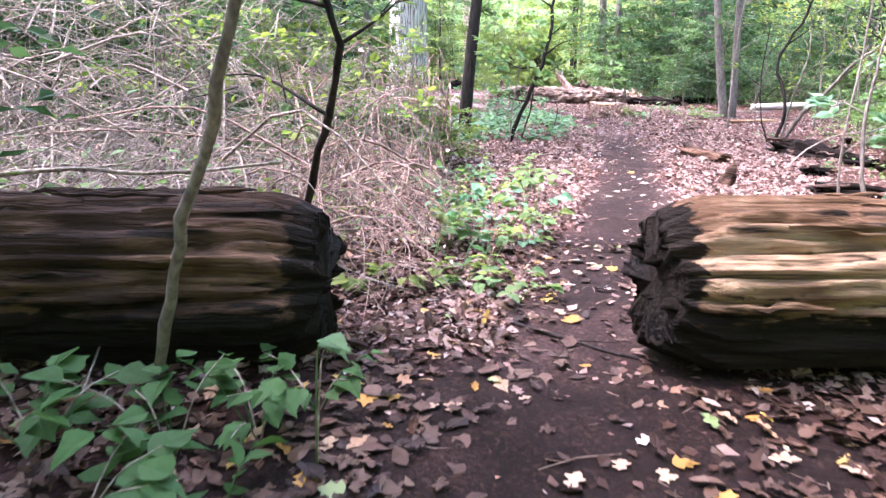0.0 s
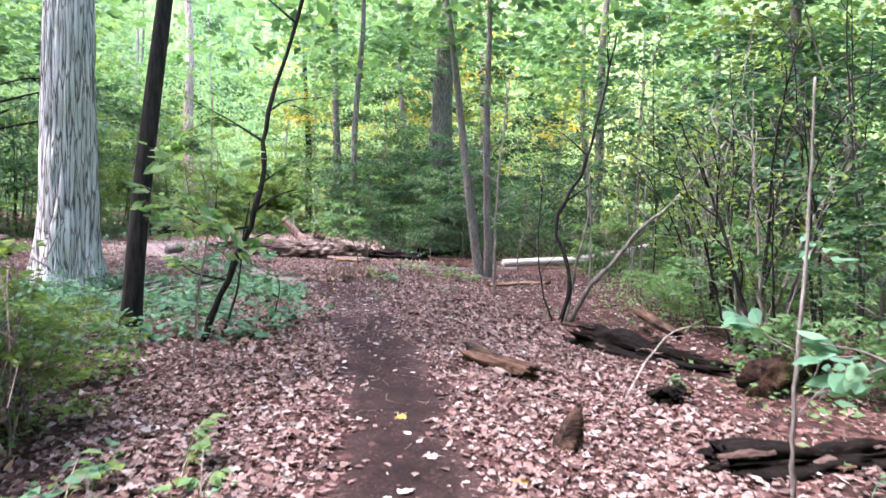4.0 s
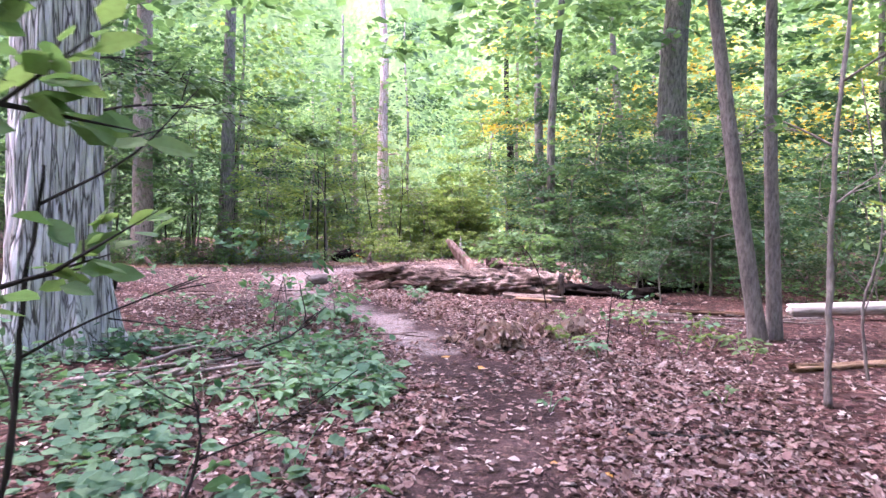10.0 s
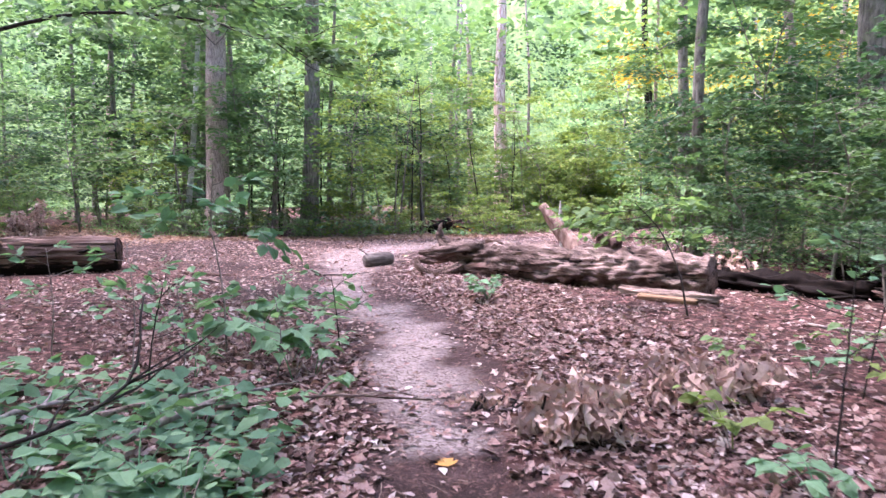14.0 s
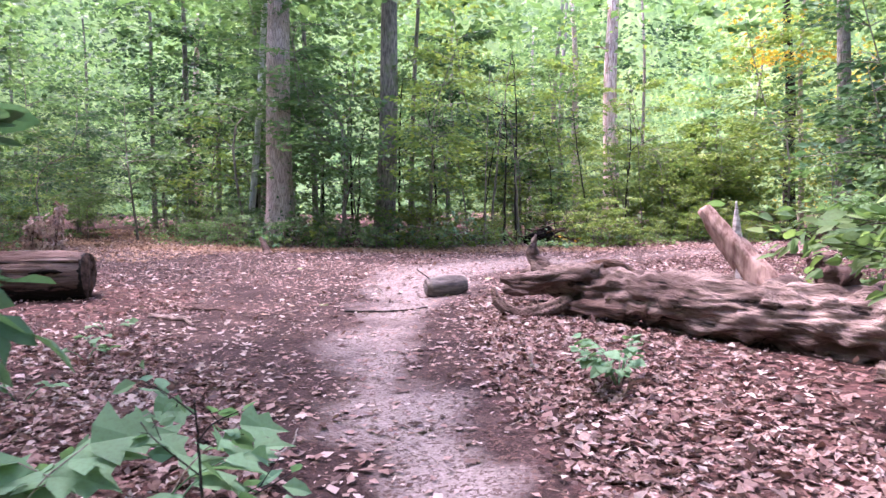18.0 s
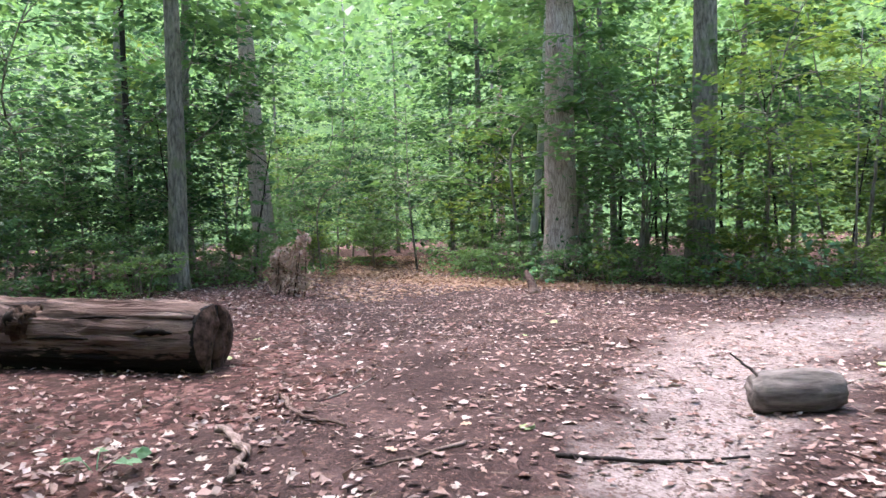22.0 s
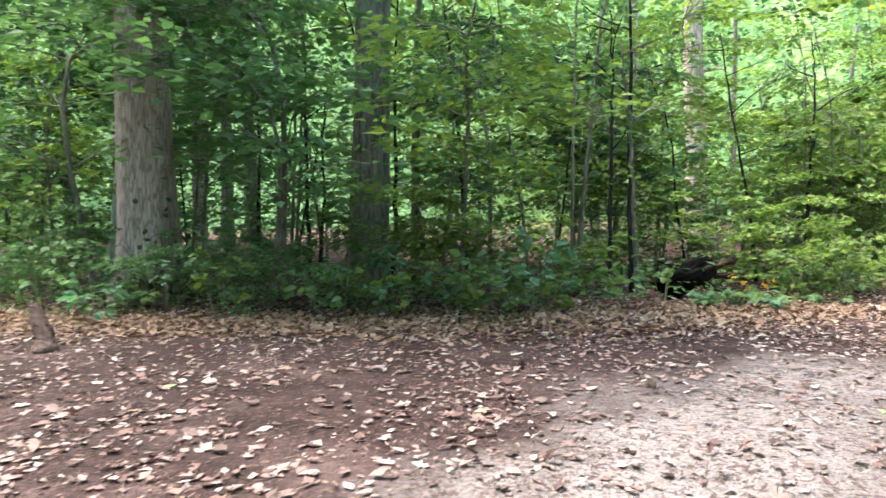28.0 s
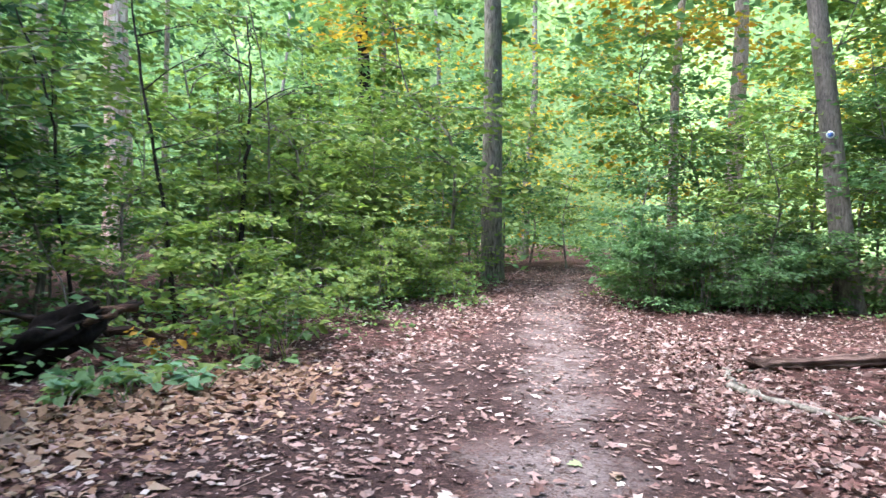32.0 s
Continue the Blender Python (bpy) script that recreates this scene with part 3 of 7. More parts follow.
def worn_at(p):
    """How trodden the floor is, 0 to 1."""
    d1 = line_distance(p, TRAIL_S)
    d2 = line_distance(p, CROSS_S)
    y = np.asarray(p)[:, 1]
    x = np.asarray(p)[:, 0]
    d1 = d1 + 0.17 * fields(p, 0.8, 11.0) + 0.13 * fields(p, 2.6, 2.0)
    w1 = (1 - 0.22 * step(11, 15, y) * (1 - step(20, 22, y))) * (1 - step(0.22, 0.72, d1 - 0.5 * step(21, 27, y)))
    wide = 1.0 + 1.7 * step(-16, -7, x) * (1 - step(1, 6, x))
    w2 = 0.9 * (1 - step(wide * 0.6, wide * 1.15, d2))
    w1 = np.maximum(w1, 0.9 * (1 - step(0.9, 1.7, np.hypot((x - 0.4) * 0.8, (y - 1.6) * 0.75))))
    d3 = line_distance(p, CLEARING + CLEARING[:1]) * np.where(inside(p, CLEARING), 1, -1)
    return np.maximum(np.maximum(w1, w2), 0.85 * step(-0.5, 0.9, d3 + 0.5 * fields(p, 0.9, 3.0)))


def dry_at(p):
    y = np.asarray(p)[:, 1]
    x = np.asarray(p)[:, 0]
    narrow = 0.62 * (1 - step(0.1, 0.85, line_distance(p, CROSS_S) + 0.2 * fields(p, 1.1, 2.0))) * step(0, 2, x)
    return np.maximum(narrow, 1 - step(0.0, 0.75 + 1.5 * step(26, 34, y), line_distance(p, DRY_S) + 0.2 * fields(p, 1.3, 5.0) + 0.16 * fields(p, 3.9, 8.0)))


def damp_dark_at(p):
    """Moist earth before the first logs and along the narrow path after them; also darker under dead brush."""
    x, y = np.asarray(p, float)[:, 0], np.asarray(p, float)[:, 1]
    pool = 1 - step(1.6, 3.2, np.hypot((x - 0.3) * 0.8, y - 1.2))
    brush = 0.6 * (1 - step(-0.6, 0.5, x - 0.12 * (y - 4))) * step(3.2, 4.2, y) * (1 - step(7.5, 9.5, y)) * step(-9, -7, x)
    return np.maximum(np.maximum(pool, brush), 0.85 * (1 - step(0.2, 0.55, line_distance(p, TRAIL_S) + 0.1 * fields(p, 1.9, 4.0))) * step(3.5, 4.5, y) * (1 - step(11, 15.5, y)))


def ground_z(p):
    p = np.asarray(p, float)
    z = 0.05 * fields(p, 0.45) + 0.02 * fields(p, 2.3, 9.0) + 0.008 * fields(p, 5.1, 1.0)
    far = np.maximum(0, np.hypot(p[:, 0] - 1, p[:, 1] - 22) - 30)
    z = z * (1 - 0.75 * worn_at(p)) - 0.05 * (1 - step(0.2, 0.8, line_distance(p, TRAIL_S))) + 0.5 * fields(p, 0.03, 4.0) * step(0, 60, far)
    return z


def on_ground(x, y):
    return float(ground_z(np.array([(x, y)]))[0])


# ---------------------------------------------------------------- ground
def axis(lo, hi, fine, limit):
    a = list(np.arange(lo, hi + 1e-6, fine))
    s = fine
    while a[-1] < limit:
        s *= 1.22
        a.append(a[-1] + s)
    s = fine
    while a[0] > -limit:
        s *= 1.22
        a.insert(0, a[0] - s)
    return np.array(a)


gx, gy = axis(-5.5, 7.5, 0.15, 900.0), axis(0.0, 43.0, 0.15, 900.0)
X, Y = np.meshgrid(gx, gy, indexing="xy")
P2 = np.stack([X.ravel(), Y.ravel()], -1)
Z = ground_z(P2)
g = Geo()
i, j = np.meshgrid(np.arange(len(gy) - 1), np.arange(len(gx) - 1), indexing="ij")
q = i * len(gx) + j
g.add(np.column_stack([P2, Z]), None, np.stack([q, q + 1, q + 1 + len(gx), q + len(gx)], -1).reshape(-1, 4))
ground = solid("ground", g, SOIL, "brown woodland floor with a trodden dark earth path", "ground", kind="structure")
for key, val in (("worn", worn_at(P2)), ("dry", dry_at(P2)), ("damp", damp_dark_at(P2))):
    at = ground.data.attributes.new(key, "FLOAT", "POINT")
    at.data.foreach_set("value", val.astype(np.float32))


# ---------------------------------------------------------------- makers of plants and logs
def trunk_geo(height, d, top=0.35, sides=20, rings=26, lean=(0.0, 0.0), flare=0.5, ridges=0.0, seed=0.0, bend=0.15, lobes=5):
    """A tapered, slightly crooked trunk with a flared foot; ridges: depth of furrows as a part of the radius."""
    z = height * np.linspace(0, 1, rings) ** 1.5
    z[0] = -0.25
    x = lean[0] * z / height + bend * np.sin(z * 0.55 + seed) * z / height
    y = lean[1] * z / height + bend * np.cos(z * 0.43 + seed * 2) * z / height
    rad = 0.5 * d * (1 - (1 - top) * np.clip(z, 0, None) / height)
    a = np.linspace(0, 2 * np.pi, sides, endpoint=False)
    foot = flare * np.exp(-np.clip(z, 0, None) / (0.55 * d + 0.15))[:, None]
    shape = 1 + foot * (0.55 + 0.55 * np.cos(lobes * a + seed)[None]) + 0.05 * np.sin(3 * a[None] + z[:, None] * 0.8 + seed)
    if ridges:
        k = np.array([[noise.noise(Vector((3.1 * math.cos(t) * 2 + seed, 3.1 * math.sin(t) * 2, zz * 0.75))) for t in a] for zz in z])
        shape = shape + ridges * (1 - 2.2 * np.abs(k))
    g = Geo()
    tube(g, np.column_stack([x, y, z]), rad, sides, True, shape)
    return g, np.column_stack([x, y, z]), rad


def crown_geo(n, radius, depth, size, seed, branches=26):
    """Leaves of a tree's crown in uneven sprays with gaps between them."""
    r = np.random.default_rng(seed)
    g = Geo()
    for b in range(branches):
        az, zz = r.uniform(0, 6.283), r.uniform(0, 1)
        reach = radius * math.sqrt(max(0.08, 1 - (2 * zz - 0.8) ** 2 * 0.6)) * r.uniform(0.55, 1.1)
        m = int(n / branches * r.uniform(0.5, 1.5))
        t = r.uniform(0.25, 1, m)
        out = np.array([math.cos(az), math.sin(az), 0])
        sidev = np.array([-out[1], out[0], 0])
        p = np.outer(t * reach, out) + np.outer(r.normal(0, 0.22, m) * reach * (0.4 + t), sidev)
        p[:, 2] = zz * depth + 0.25 * reach * t - 0.3 * reach * t * t + r.normal(0, 0.10 * radius * 0.5, m)
        al = out + sidev * r.normal(0, 0.9, m)[:, None] + np.array([0, 0, -0.25])
        nr = np.array([0, 0, 1.0]) + r.normal(0, 0.7, (m, 3))
        s = size * r.uniform(0.7, 1.3, m)
        leaves(g, p, al, nr, s, s * 0.62, None, r.uniform(-0.1, 0.25, m))
    return g


CROWNS = {}


def shared_crown(key, material, *args):
    if (key, material.name) not in CROWNS:
        me = crown_geo(*args).mesh("crown", False)
        me.materials.append(material)
        CROWNS[key, material.name] = me
    return CROWNS[key, material.name]


def limb_geo(length, r0, rise, seed, twigs=6):
    r = np.random.default_rng(seed)
    g = Geo()
    u = np.linspace(0, 1, 10)
    pts = np.column_stack([u * length, 0.09 * length * np.sin(u * 4 + seed), rise * length * (u - 0.35 * u * u)])
    tube(g, pts, r0 * (1 - 0.85 * u), 7)
    for k in range(twigs):
        i = r.integers(3, 9)
        end = pts[i] + np.array([0.25, r.uniform(-0.45, 0.45), r.uniform(-0.1, 0.3)]) * length * 0.6
        tube(g, smooth_line([pts[i], 0.5 * (pts[i] + end) + r.normal(0, 0.04 * length, 3), end], 6), np.linspace(r0 * 0.35, r0 * 0.06, 6), 4)
    return g


def forest_tree(x, y, d, label, material, height=17.0, lean=(0, 0), flare=0.5, ridges=0.0, crown=True, crown_mat=None, crown_z=7.5, low_limbs=(), seed=None, sides=18, rings=26, bend=0.15, top=0.4, category="tree", group="forest trees"):
    seed = seed if seed is not None else (x * 3.7 + y * 1.3) % 50
    t = thing("tree", x, y, on_ground(x, y), label, category, group)
    g, axis_pts, rad = trunk_geo(height, d, top, sides, rings, lean, flare, ridges, seed, bend)
    part("trunk", g, material, t)
    cm = crown_mat or GREEN
    if crown:
        key = int(seed) % 4
        c = part("crown", shared_crown(key, cm, 1300, 3.8, height - crown_z, 0.29, 40 + key), cm, t)
        c.matrix_basis = pose(axis_pts[-1][0] * 0.7, axis_pts[-1][1] * 0.7, crown_z, 0, 0, (seed * 71) % 360)
    for k, (z, az, length) in enumerate(low_limbs):
        i = int(np.argmin(abs(axis_pts[:, 2] - z)))
        g = limb_geo(length, rad[i] * 0.3, 0.25, int(seed) + k)
        lm = part("limb", g, material, t)
        lm.matrix_basis = pose(*axis_pts[i][:2], z, 0, 0, az)
    return t


def spray_leaves(g, r, a, b, n, spread, size, flat=0.35, hexa=False, droop=0.15):
    """Leaves in a flat fan along the twig from a to b."""
    a, b = np.asarray(a, float), np.asarray(b, float)
    d = b - a
    L = np.linalg.norm(d)
    sidev = unit(np.cross(d, [0, 0, 1.0]))
    t = r.uniform(0.12, 1.05, n)
    off = r.normal(0, 0.42, n) * spread * L * (0.35 + 0.65 * np.sin(np.clip(t, 0, 1) * 3.0))
    p = a + t[:, None] * d + off[:, None] * sidev + np.column_stack([np.zeros(n), np.zeros(n), r.normal(0, 0.035 * L + 0.01, n) - droop * abs(off)])
    al = d / L + np.sign(off)[:, None] * sidev * r.uniform(0.3, 1.2, n)[:, None] + np.column_stack([np.zeros(n), np.zeros(n), r.normal(-0.15, 0.25, n)])
    nr = np.array([0, 0, 1.0]) + r.normal(0, flat * 1.5, (n, 3))
    s = size * r.uniform(0.65, 1.3, n)
    leaves(g, p, al, nr, s, s * r.uniform(0.5, 0.7, n), OVAL if hexa else None, r.uniform(-0.05, 0.22, n), r.uniform(0, 0.2, n))


def understory(seed, h, n_leaves, size, layers, reach, start=0.18, stem=0.035, stems=1, upright=0.2):
    """Meshes of a sapling with layered sprays of leaves: trunk, branches, crown."""
    r = np.random.default_rng(seed)
    stem_geos, br, cr = [], Geo(), Geo()
    lines = []
    for s in range(stems):
        az = r.uniform(0, 6.28)
        o = np.array([math.cos(az), math.sin(az), 0]) * (0.05 if stems == 1 else r.uniform(0.05, 0.25))
        top = o * (1 if stems == 1 else r.uniform(2, 6)) + np.array([r.normal(0, 0.08 * h), r.normal(0, 0.08 * h), h * r.uniform(0.8, 1)])
        line = smooth_line([o + [0, 0, -0.08], o * 1.5 + r.normal(0, 0.03 * h, 3) * [1, 1, 0] + [0, 0, 0.35 * h], 0.6 * top + 0.4 * o + r.normal(0, 0.04 * h, 3) * [1, 1, 0], top], 12)
        cut = line if stems == 1 else line[::2]
        stem_geos.append(Geo())
        tube(stem_geos[-1], cut, np.linspace(stem, stem * 0.2, len(cut)), 6 if stems == 1 else 4, False)
        lines.append(line)
    per = n_leaves // layers
    for k in range(layers):
        line = lines[k % stems]
        f = start + (1 - start) * (k + r.uniform(0, 1)) / layers
        i = min(11, int(f * 11))
        a = line[i]
        az = r.uniform(0, 6.283)
        L = reach * (1.15 - 0.65 * f) * r.uniform(0.6, 1.2)
        b = a + np.array([math.cos(az) * L, math.sin(az) * L, L * r.uniform(-0.12, upright + 0.15)])
        mid = 0.5 * (a + b) + np.array([0, 0, 0.1 * L])
        tube(br, smooth_line([a, mid, b], 4), np.linspace(stem * 0.4, stem * 0.08, 4), 3, False)
        spray_leaves(cr, r, a, b, int(per * 0.6), 0.55, size)
        for q in (0.35, 0.65):
            c = a + (b - a) * q + [0, 0, 0.05 * L]
            e = c + (b - a) * 0.42 + unit(np.cross(b - a, [0, 0, 1])) * r.choice([-1, 1]) * 0.35 * L
            spray_leaves(cr, r, c, e, int(per * 0.2), 0.6, size)
    return stem_geos, br, cr


def plant_thing(name, geos, mats, label, category, group, x=0.0, y=0.0):
    t = thing(name, x, y, 0, label, category, group)
    for g in geos[0]:
        part("trunk" if len(geos[0]) == 1 else "stem", g, mats[0], t)
    part("branchwork", geos[1], mats[1], t)["kind"] = "stuff"
    part("crown", geos[2], mats[2], t, smooth=False)
    return t


def sapling(points, r0, r1, material, label, n_leaves=0, leaf_mat=None, size=0.09, branches=(), sides=8, name="sapling", hexa=True, seed=3, start=0.5, joined=False):
    """A single thin tree through the given places; branches: (part of the height, the offset of the tip)."""
    p = np.asarray(points, float)
    z0 = on_ground(*p[0][:2])
    t = thing(name, p[0][0], p[0][1], z0, label, "sapling", "thin saplings along the path")
    loc = p - [p[0][0], p[0][1], 0]
    loc[0][2] = -0.06
    line = smooth_line(loc, 26)
    r = np.random.default_rng(seed)
    wob = 1 + 0.12 * np.sin(np.arange(26) * 1.7 + seed)
    g = Geo()
    tube(g, line + r.normal(0, r0 * 0.25, line.shape) * [1, 1, 0], np.linspace(r0, r1, 26) * wob, sides)
    part("trunk", g, material, t)
    leafg, wood = Geo(), Geo()
    for f, off in branches:
        a = line[min(25, int(f * 25))]
        b = a + np.asarray(off, float)
        L = np.linalg.norm(off)
        g = wood if joined else Geo()
        lf = leafg if joined else Geo()
        mid = 0.5 * (a + b) + r.normal(0, 0.06 * L, 3)
        tube(g, smooth_line([a, mid, b], 9), np.linspace(max(r1, r0 * 0.4), 0.0025, 9), 5)
        for k in range(3):
            c = a + (b - a) * r.uniform(0.3, 0.9)
            e = c + np.asarray(off) * 0.3 + r.normal(0, 0.14 * L, 3)
            tube(g, smooth_line([c, e], 4), np.linspace(r0 * 0.15 + 0.001, 0.0015, 4), 4, False)
            if n_leaves:
                spray_leaves(lf, r, c, e, max(2, n_leaves // (4 * len(branches))), 0.7, size, 0.4, hexa)
        if n_leaves:
            spray_leaves(lf, r, a + 0.3 * (b - a), b, max(2, n_leaves // (4 * len(branches))), 0.5, size, 0.4, hexa)
        if not joined:
            br = part("branch", g, material, t)
            if lf.n:
                part("foliage", lf, leaf_mat or GREEN, br, smooth=False)["kind"] = "stuff"
    if wood.n:
        part("branchwork", wood, material, t)["kind"] = "stuff"
    if leafg.n:
        part("crown", leafg, leaf_mat or GREEN, t, smooth=False)
    return t


def bough(tree, a, b, r0, n_leaves, size, material, leaf_mat, seed):
    """A long leafy bough of a tree, from a to b in the tree's own space."""
    r = np.random.default_rng(seed)
    a, b = np.asarray(a, float), np.asarray(b, float)
    L = np.linalg.norm(b - a)
    line = smooth_line([a, a + 0.35 * (b - a) + [0, 0, 0.1 * L], a + 0.7 * (b - a) + [0, 0, 0.09 * L], b], 16)
    g, lf = Geo(), Geo()
    tube(g, line, np.linspace(r0, 0.004, 16), 7)
    side = unit(np.cross(b - a, [0, 0, 1.0]))
    for k in range(14):
        i = r.integers(4, 15)
        e = line[i] + (b - a) * r.uniform(0.08, 0.22) + side * r.choice([-1, 1]) * r.uniform(0.12, 0.34) * L * (1.2 - i / 16) + [0, 0, r.uniform(-0.10, 0.04) * L]
        tube(g, smooth_line([line[i], 0.5 * (line[i] + e) + r.normal(0, 0.02 * L, 3), e], 5), np.linspace(r0 * 0.3, 0.002, 5), 4, False)
        spray_leaves(lf, r, line[i], e, n_leaves // 15, 0.5, size, 0.3, True, 0.2)
    br = part("bough", g, material, tree)
    part("foliage", lf, leaf_mat, br, smooth=False)["kind"] = "stuff"
    return br


def log_geo(length, r, seed, sides=44, rings=64, crack=0.14, ragged=0.12, sag=0.0, taper=0.0, lumps=0.1, fibre=0.05, ledge=0.0):
    """A log along +x from the origin: long cracks, lumps, ragged ends."""
    a = np.linspace(0, 2 * np.pi, sides, endpoint=False)
    x = np.linspace(0, length, rings)
    shape = np.ones((rings, sides))
    for i in range(rings):
        for k in range(sides):
            c, s = math.cos(a[k]), math.sin(a[k])
            n1 = noise.noise(Vector((x[i] * 0.7 / r * 0.4 + seed, c * 5.5, s * 5.5)))
            n2 = noise.noise(Vector((x[i] * 1.6 + seed * 2, c * 1.7, s * 1.7)))
            n3 = noise.noise(Vector((x[i] * 2.2 + seed, c * 13, s * 13)))
            n4 = noise.noise(Vector((x[i] * 0.9 - seed, c * 21, s * 21)))
            shape[i, k] = 1 - crack * (1 - min(1, abs(n1) * 4)) ** 2 + lumps * n2 + 0.05 * n3 + fibre * (1 - 3 * abs(n4))
            if ledge:
                n5 = noise.noise(Vector((x[i] * 0.9 + seed * 3, c * 3.1, s * 3.1))) + 0.35 * n3
                shape[i, k] += ledge * math.floor(n5 * 3.2) / 3.2
    rad = r * (1 - taper * x / length)
    g = Geo()
    tube(g, np.column_stack([x, np.zeros(rings), sag * np.sin(x / length * 3.1)]), rad, sides, True, shape)
    v = g.v[0]
    jag = np.array([noise.noise(Vector((seed + 7, math.cos(t) * 3, math.sin(t) * 3))) for t in a])
    v[:sides, 0] += ragged * jag
    v[(rings - 1) * sides:rings * sides, 0] += ragged * jag[::-1]
    v[-2, 0] += ragged * 0.8
    v[-1, 0] -= ragged * 0.8
    return g


def log_pose(a, b, z=0.0, roll=0.0):
    a, b = Vector(a), Vector(b)
    d = b - a
    return Matrix.Translation(a) @ d.to_track_quat("X", "Z").to_matrix().to_4x4() @ pose(0, 0, 0, roll)


def stick(points, r0, r1, material, label, name="fallen_stick", forks=2, seed=1, category="stick", lift=True):
    """A crooked dead stick lying on the floor."""
    p = np.asarray(points, float)
    if p.shape[1] == 2:
        p = np.column_stack([p, ground_z(p) + r0 * 0.7])
    r = np.random.default_rng(seed)
    base = p[0].copy()
    line = smooth_line(p - base, 14)
    line += r.normal(0, r0 * 0.5, line.shape) * [1, 1, 0.3]
    t = thing(name, *base, label, category, "sticks on the woodland floor")
    g = Geo()
    tube(g, line, np.linspace(r0, r1, 14) * (1 + 0.15 * np.sin(np.arange(14) * 2.1)), 7)
    part("stem", g, material, t)
    for k in range(forks):
        i = r.integers(3, 11)
        e = line[i] + (line[-1] - line[0]) * r.uniform(0.12, 0.3) + r.normal(0, 0.10, 3) * [1, 1, 0.2] + [0, 0, r0 * 0.5]
        g = Geo()
        tube(g, smooth_line([line[i], 0.5 * (line[i] + e) + r.normal(0, 0.02, 3), e], 6), np.linspace(r0 * 0.5, r1 * 0.4, 6), 5)
        part("side_twig", g, material, t)
    return t


# ---------------------------------------------------------------- the two big logs at the start
def big_log(x0, x1, y, label, wood, seed, end_at_start):
    r, z = 0.445, 0.385
    t = thing("log", x0 if end_at_start else x1, y, z + on_ground(0.5 * (x0 + x1), y), label, "log", "sawn-through log beside the path")
    if not end_at_start:
        t.matrix_basis = t.matrix_basis @ pose(0, 0, 0, 0, 0, 180)
    lg = log_geo(x1 - x0, r, seed, 150, 170, 0.2, 0.0, 0.0, -0.03, 0.06, 0.03, 0.11)
    v, ns = lg.v[0], 150
    soft = np.array([noise.noise(Vector((seed, math.cos(q) * 1.6, math.sin(q) * 1.6))) + 0.5 * noise.noise(Vector((seed, math.cos(q) * 6, math.sin(q) * 6))) for q in np.linspace(0, 2 * np.pi, ns, endpoint=False)])
    for k in range(12):
        # the broken end is rounded off and crumbling
        f = k / 11
        w = 0.78 + 0.22 * math.sin(f * 1.57) + 0.13 * (1 - f) * soft
        ring = v[k * ns:(k + 1) * ns]
        ring[:, 1:] *= w[:, None]
        ring[:, 0] += 0.10 * (1 - f) * soft
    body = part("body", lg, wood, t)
    # the rotten core is black; the underside is black for rot and painted shade
    at = body.data.attributes.new("rot_shade", "FLOAT", "POINT")
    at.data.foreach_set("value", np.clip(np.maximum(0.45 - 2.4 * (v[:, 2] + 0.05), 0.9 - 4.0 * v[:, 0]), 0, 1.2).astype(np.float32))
    g = Geo()
    rr = np.random.default_rng(int(seed))
    na = ns
    rim = v[:ns].copy()
    a = np.linspace(0, 2 * np.pi, na, endpoint=False)
    rows = []
    for k, f in enumerate(np.linspace(1.0, 0.05, 14)):
        depth = np.array([0.16 * noise.noise(Vector((f * 4 * math.cos(q) + seed, f * 4 * math.sin(q), seed))) + 0.08 * noise.noise(Vector((f * 11 * math.cos(q), f * 11 * math.sin(q), seed))) for q in a]) * min(1, 4 * (1 - f))
        rows.append(np.column_stack([rim[:, 0] * f - 0.004 + 0.14 * (1 - f) + depth, rim[:, 1] * f, rim[:, 2] * f]))
    i, j = np.meshgrid(np.arange(13), np.arange(na), indexing="ij")
    k = (j + 1) % na
    g.add(np.concatenate(rows), None, np.stack([i * na + j, i * na + k, (i + 1) * na + k, (i + 1) * na + j], -1).reshape(-1, 4))
    part("rotten_end", g, ROT_BLACK, t, "black crumbling end of the log")
    # lifting strips of wood
    for q in range(14):
        g = Geo()
        L, ang = rr.uniform(0.3, 0.8), rr.uniform(1.2, 3.2) if end_at_start else rr.uniform(0.0, 2.0)
        xx = rr.uniform(0.05, 1.9)
        u = np.linspace(0, 1, 7)
        R0 = r * (1.02 + rr.uniform(0, 0.05))
        pts = np.column_stack([xx + u * L, R0 * np.cos(ang) * np.ones(7), R0 * np.sin(ang) * np.ones(7)]) + rr.normal(0, 0.006, (7, 3))
        tube(g, pts, (0.004 + 0.012 * np.sin(u * 3.0)) * rr.uniform(0.6, 1.5), 8, True, rr.uniform(0.55, 1.4, (7, 8)))
        part("splinter", g, wood, t, smooth=False)
    return t


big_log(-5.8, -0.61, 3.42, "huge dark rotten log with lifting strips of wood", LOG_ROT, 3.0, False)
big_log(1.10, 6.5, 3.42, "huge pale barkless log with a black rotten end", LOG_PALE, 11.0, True)

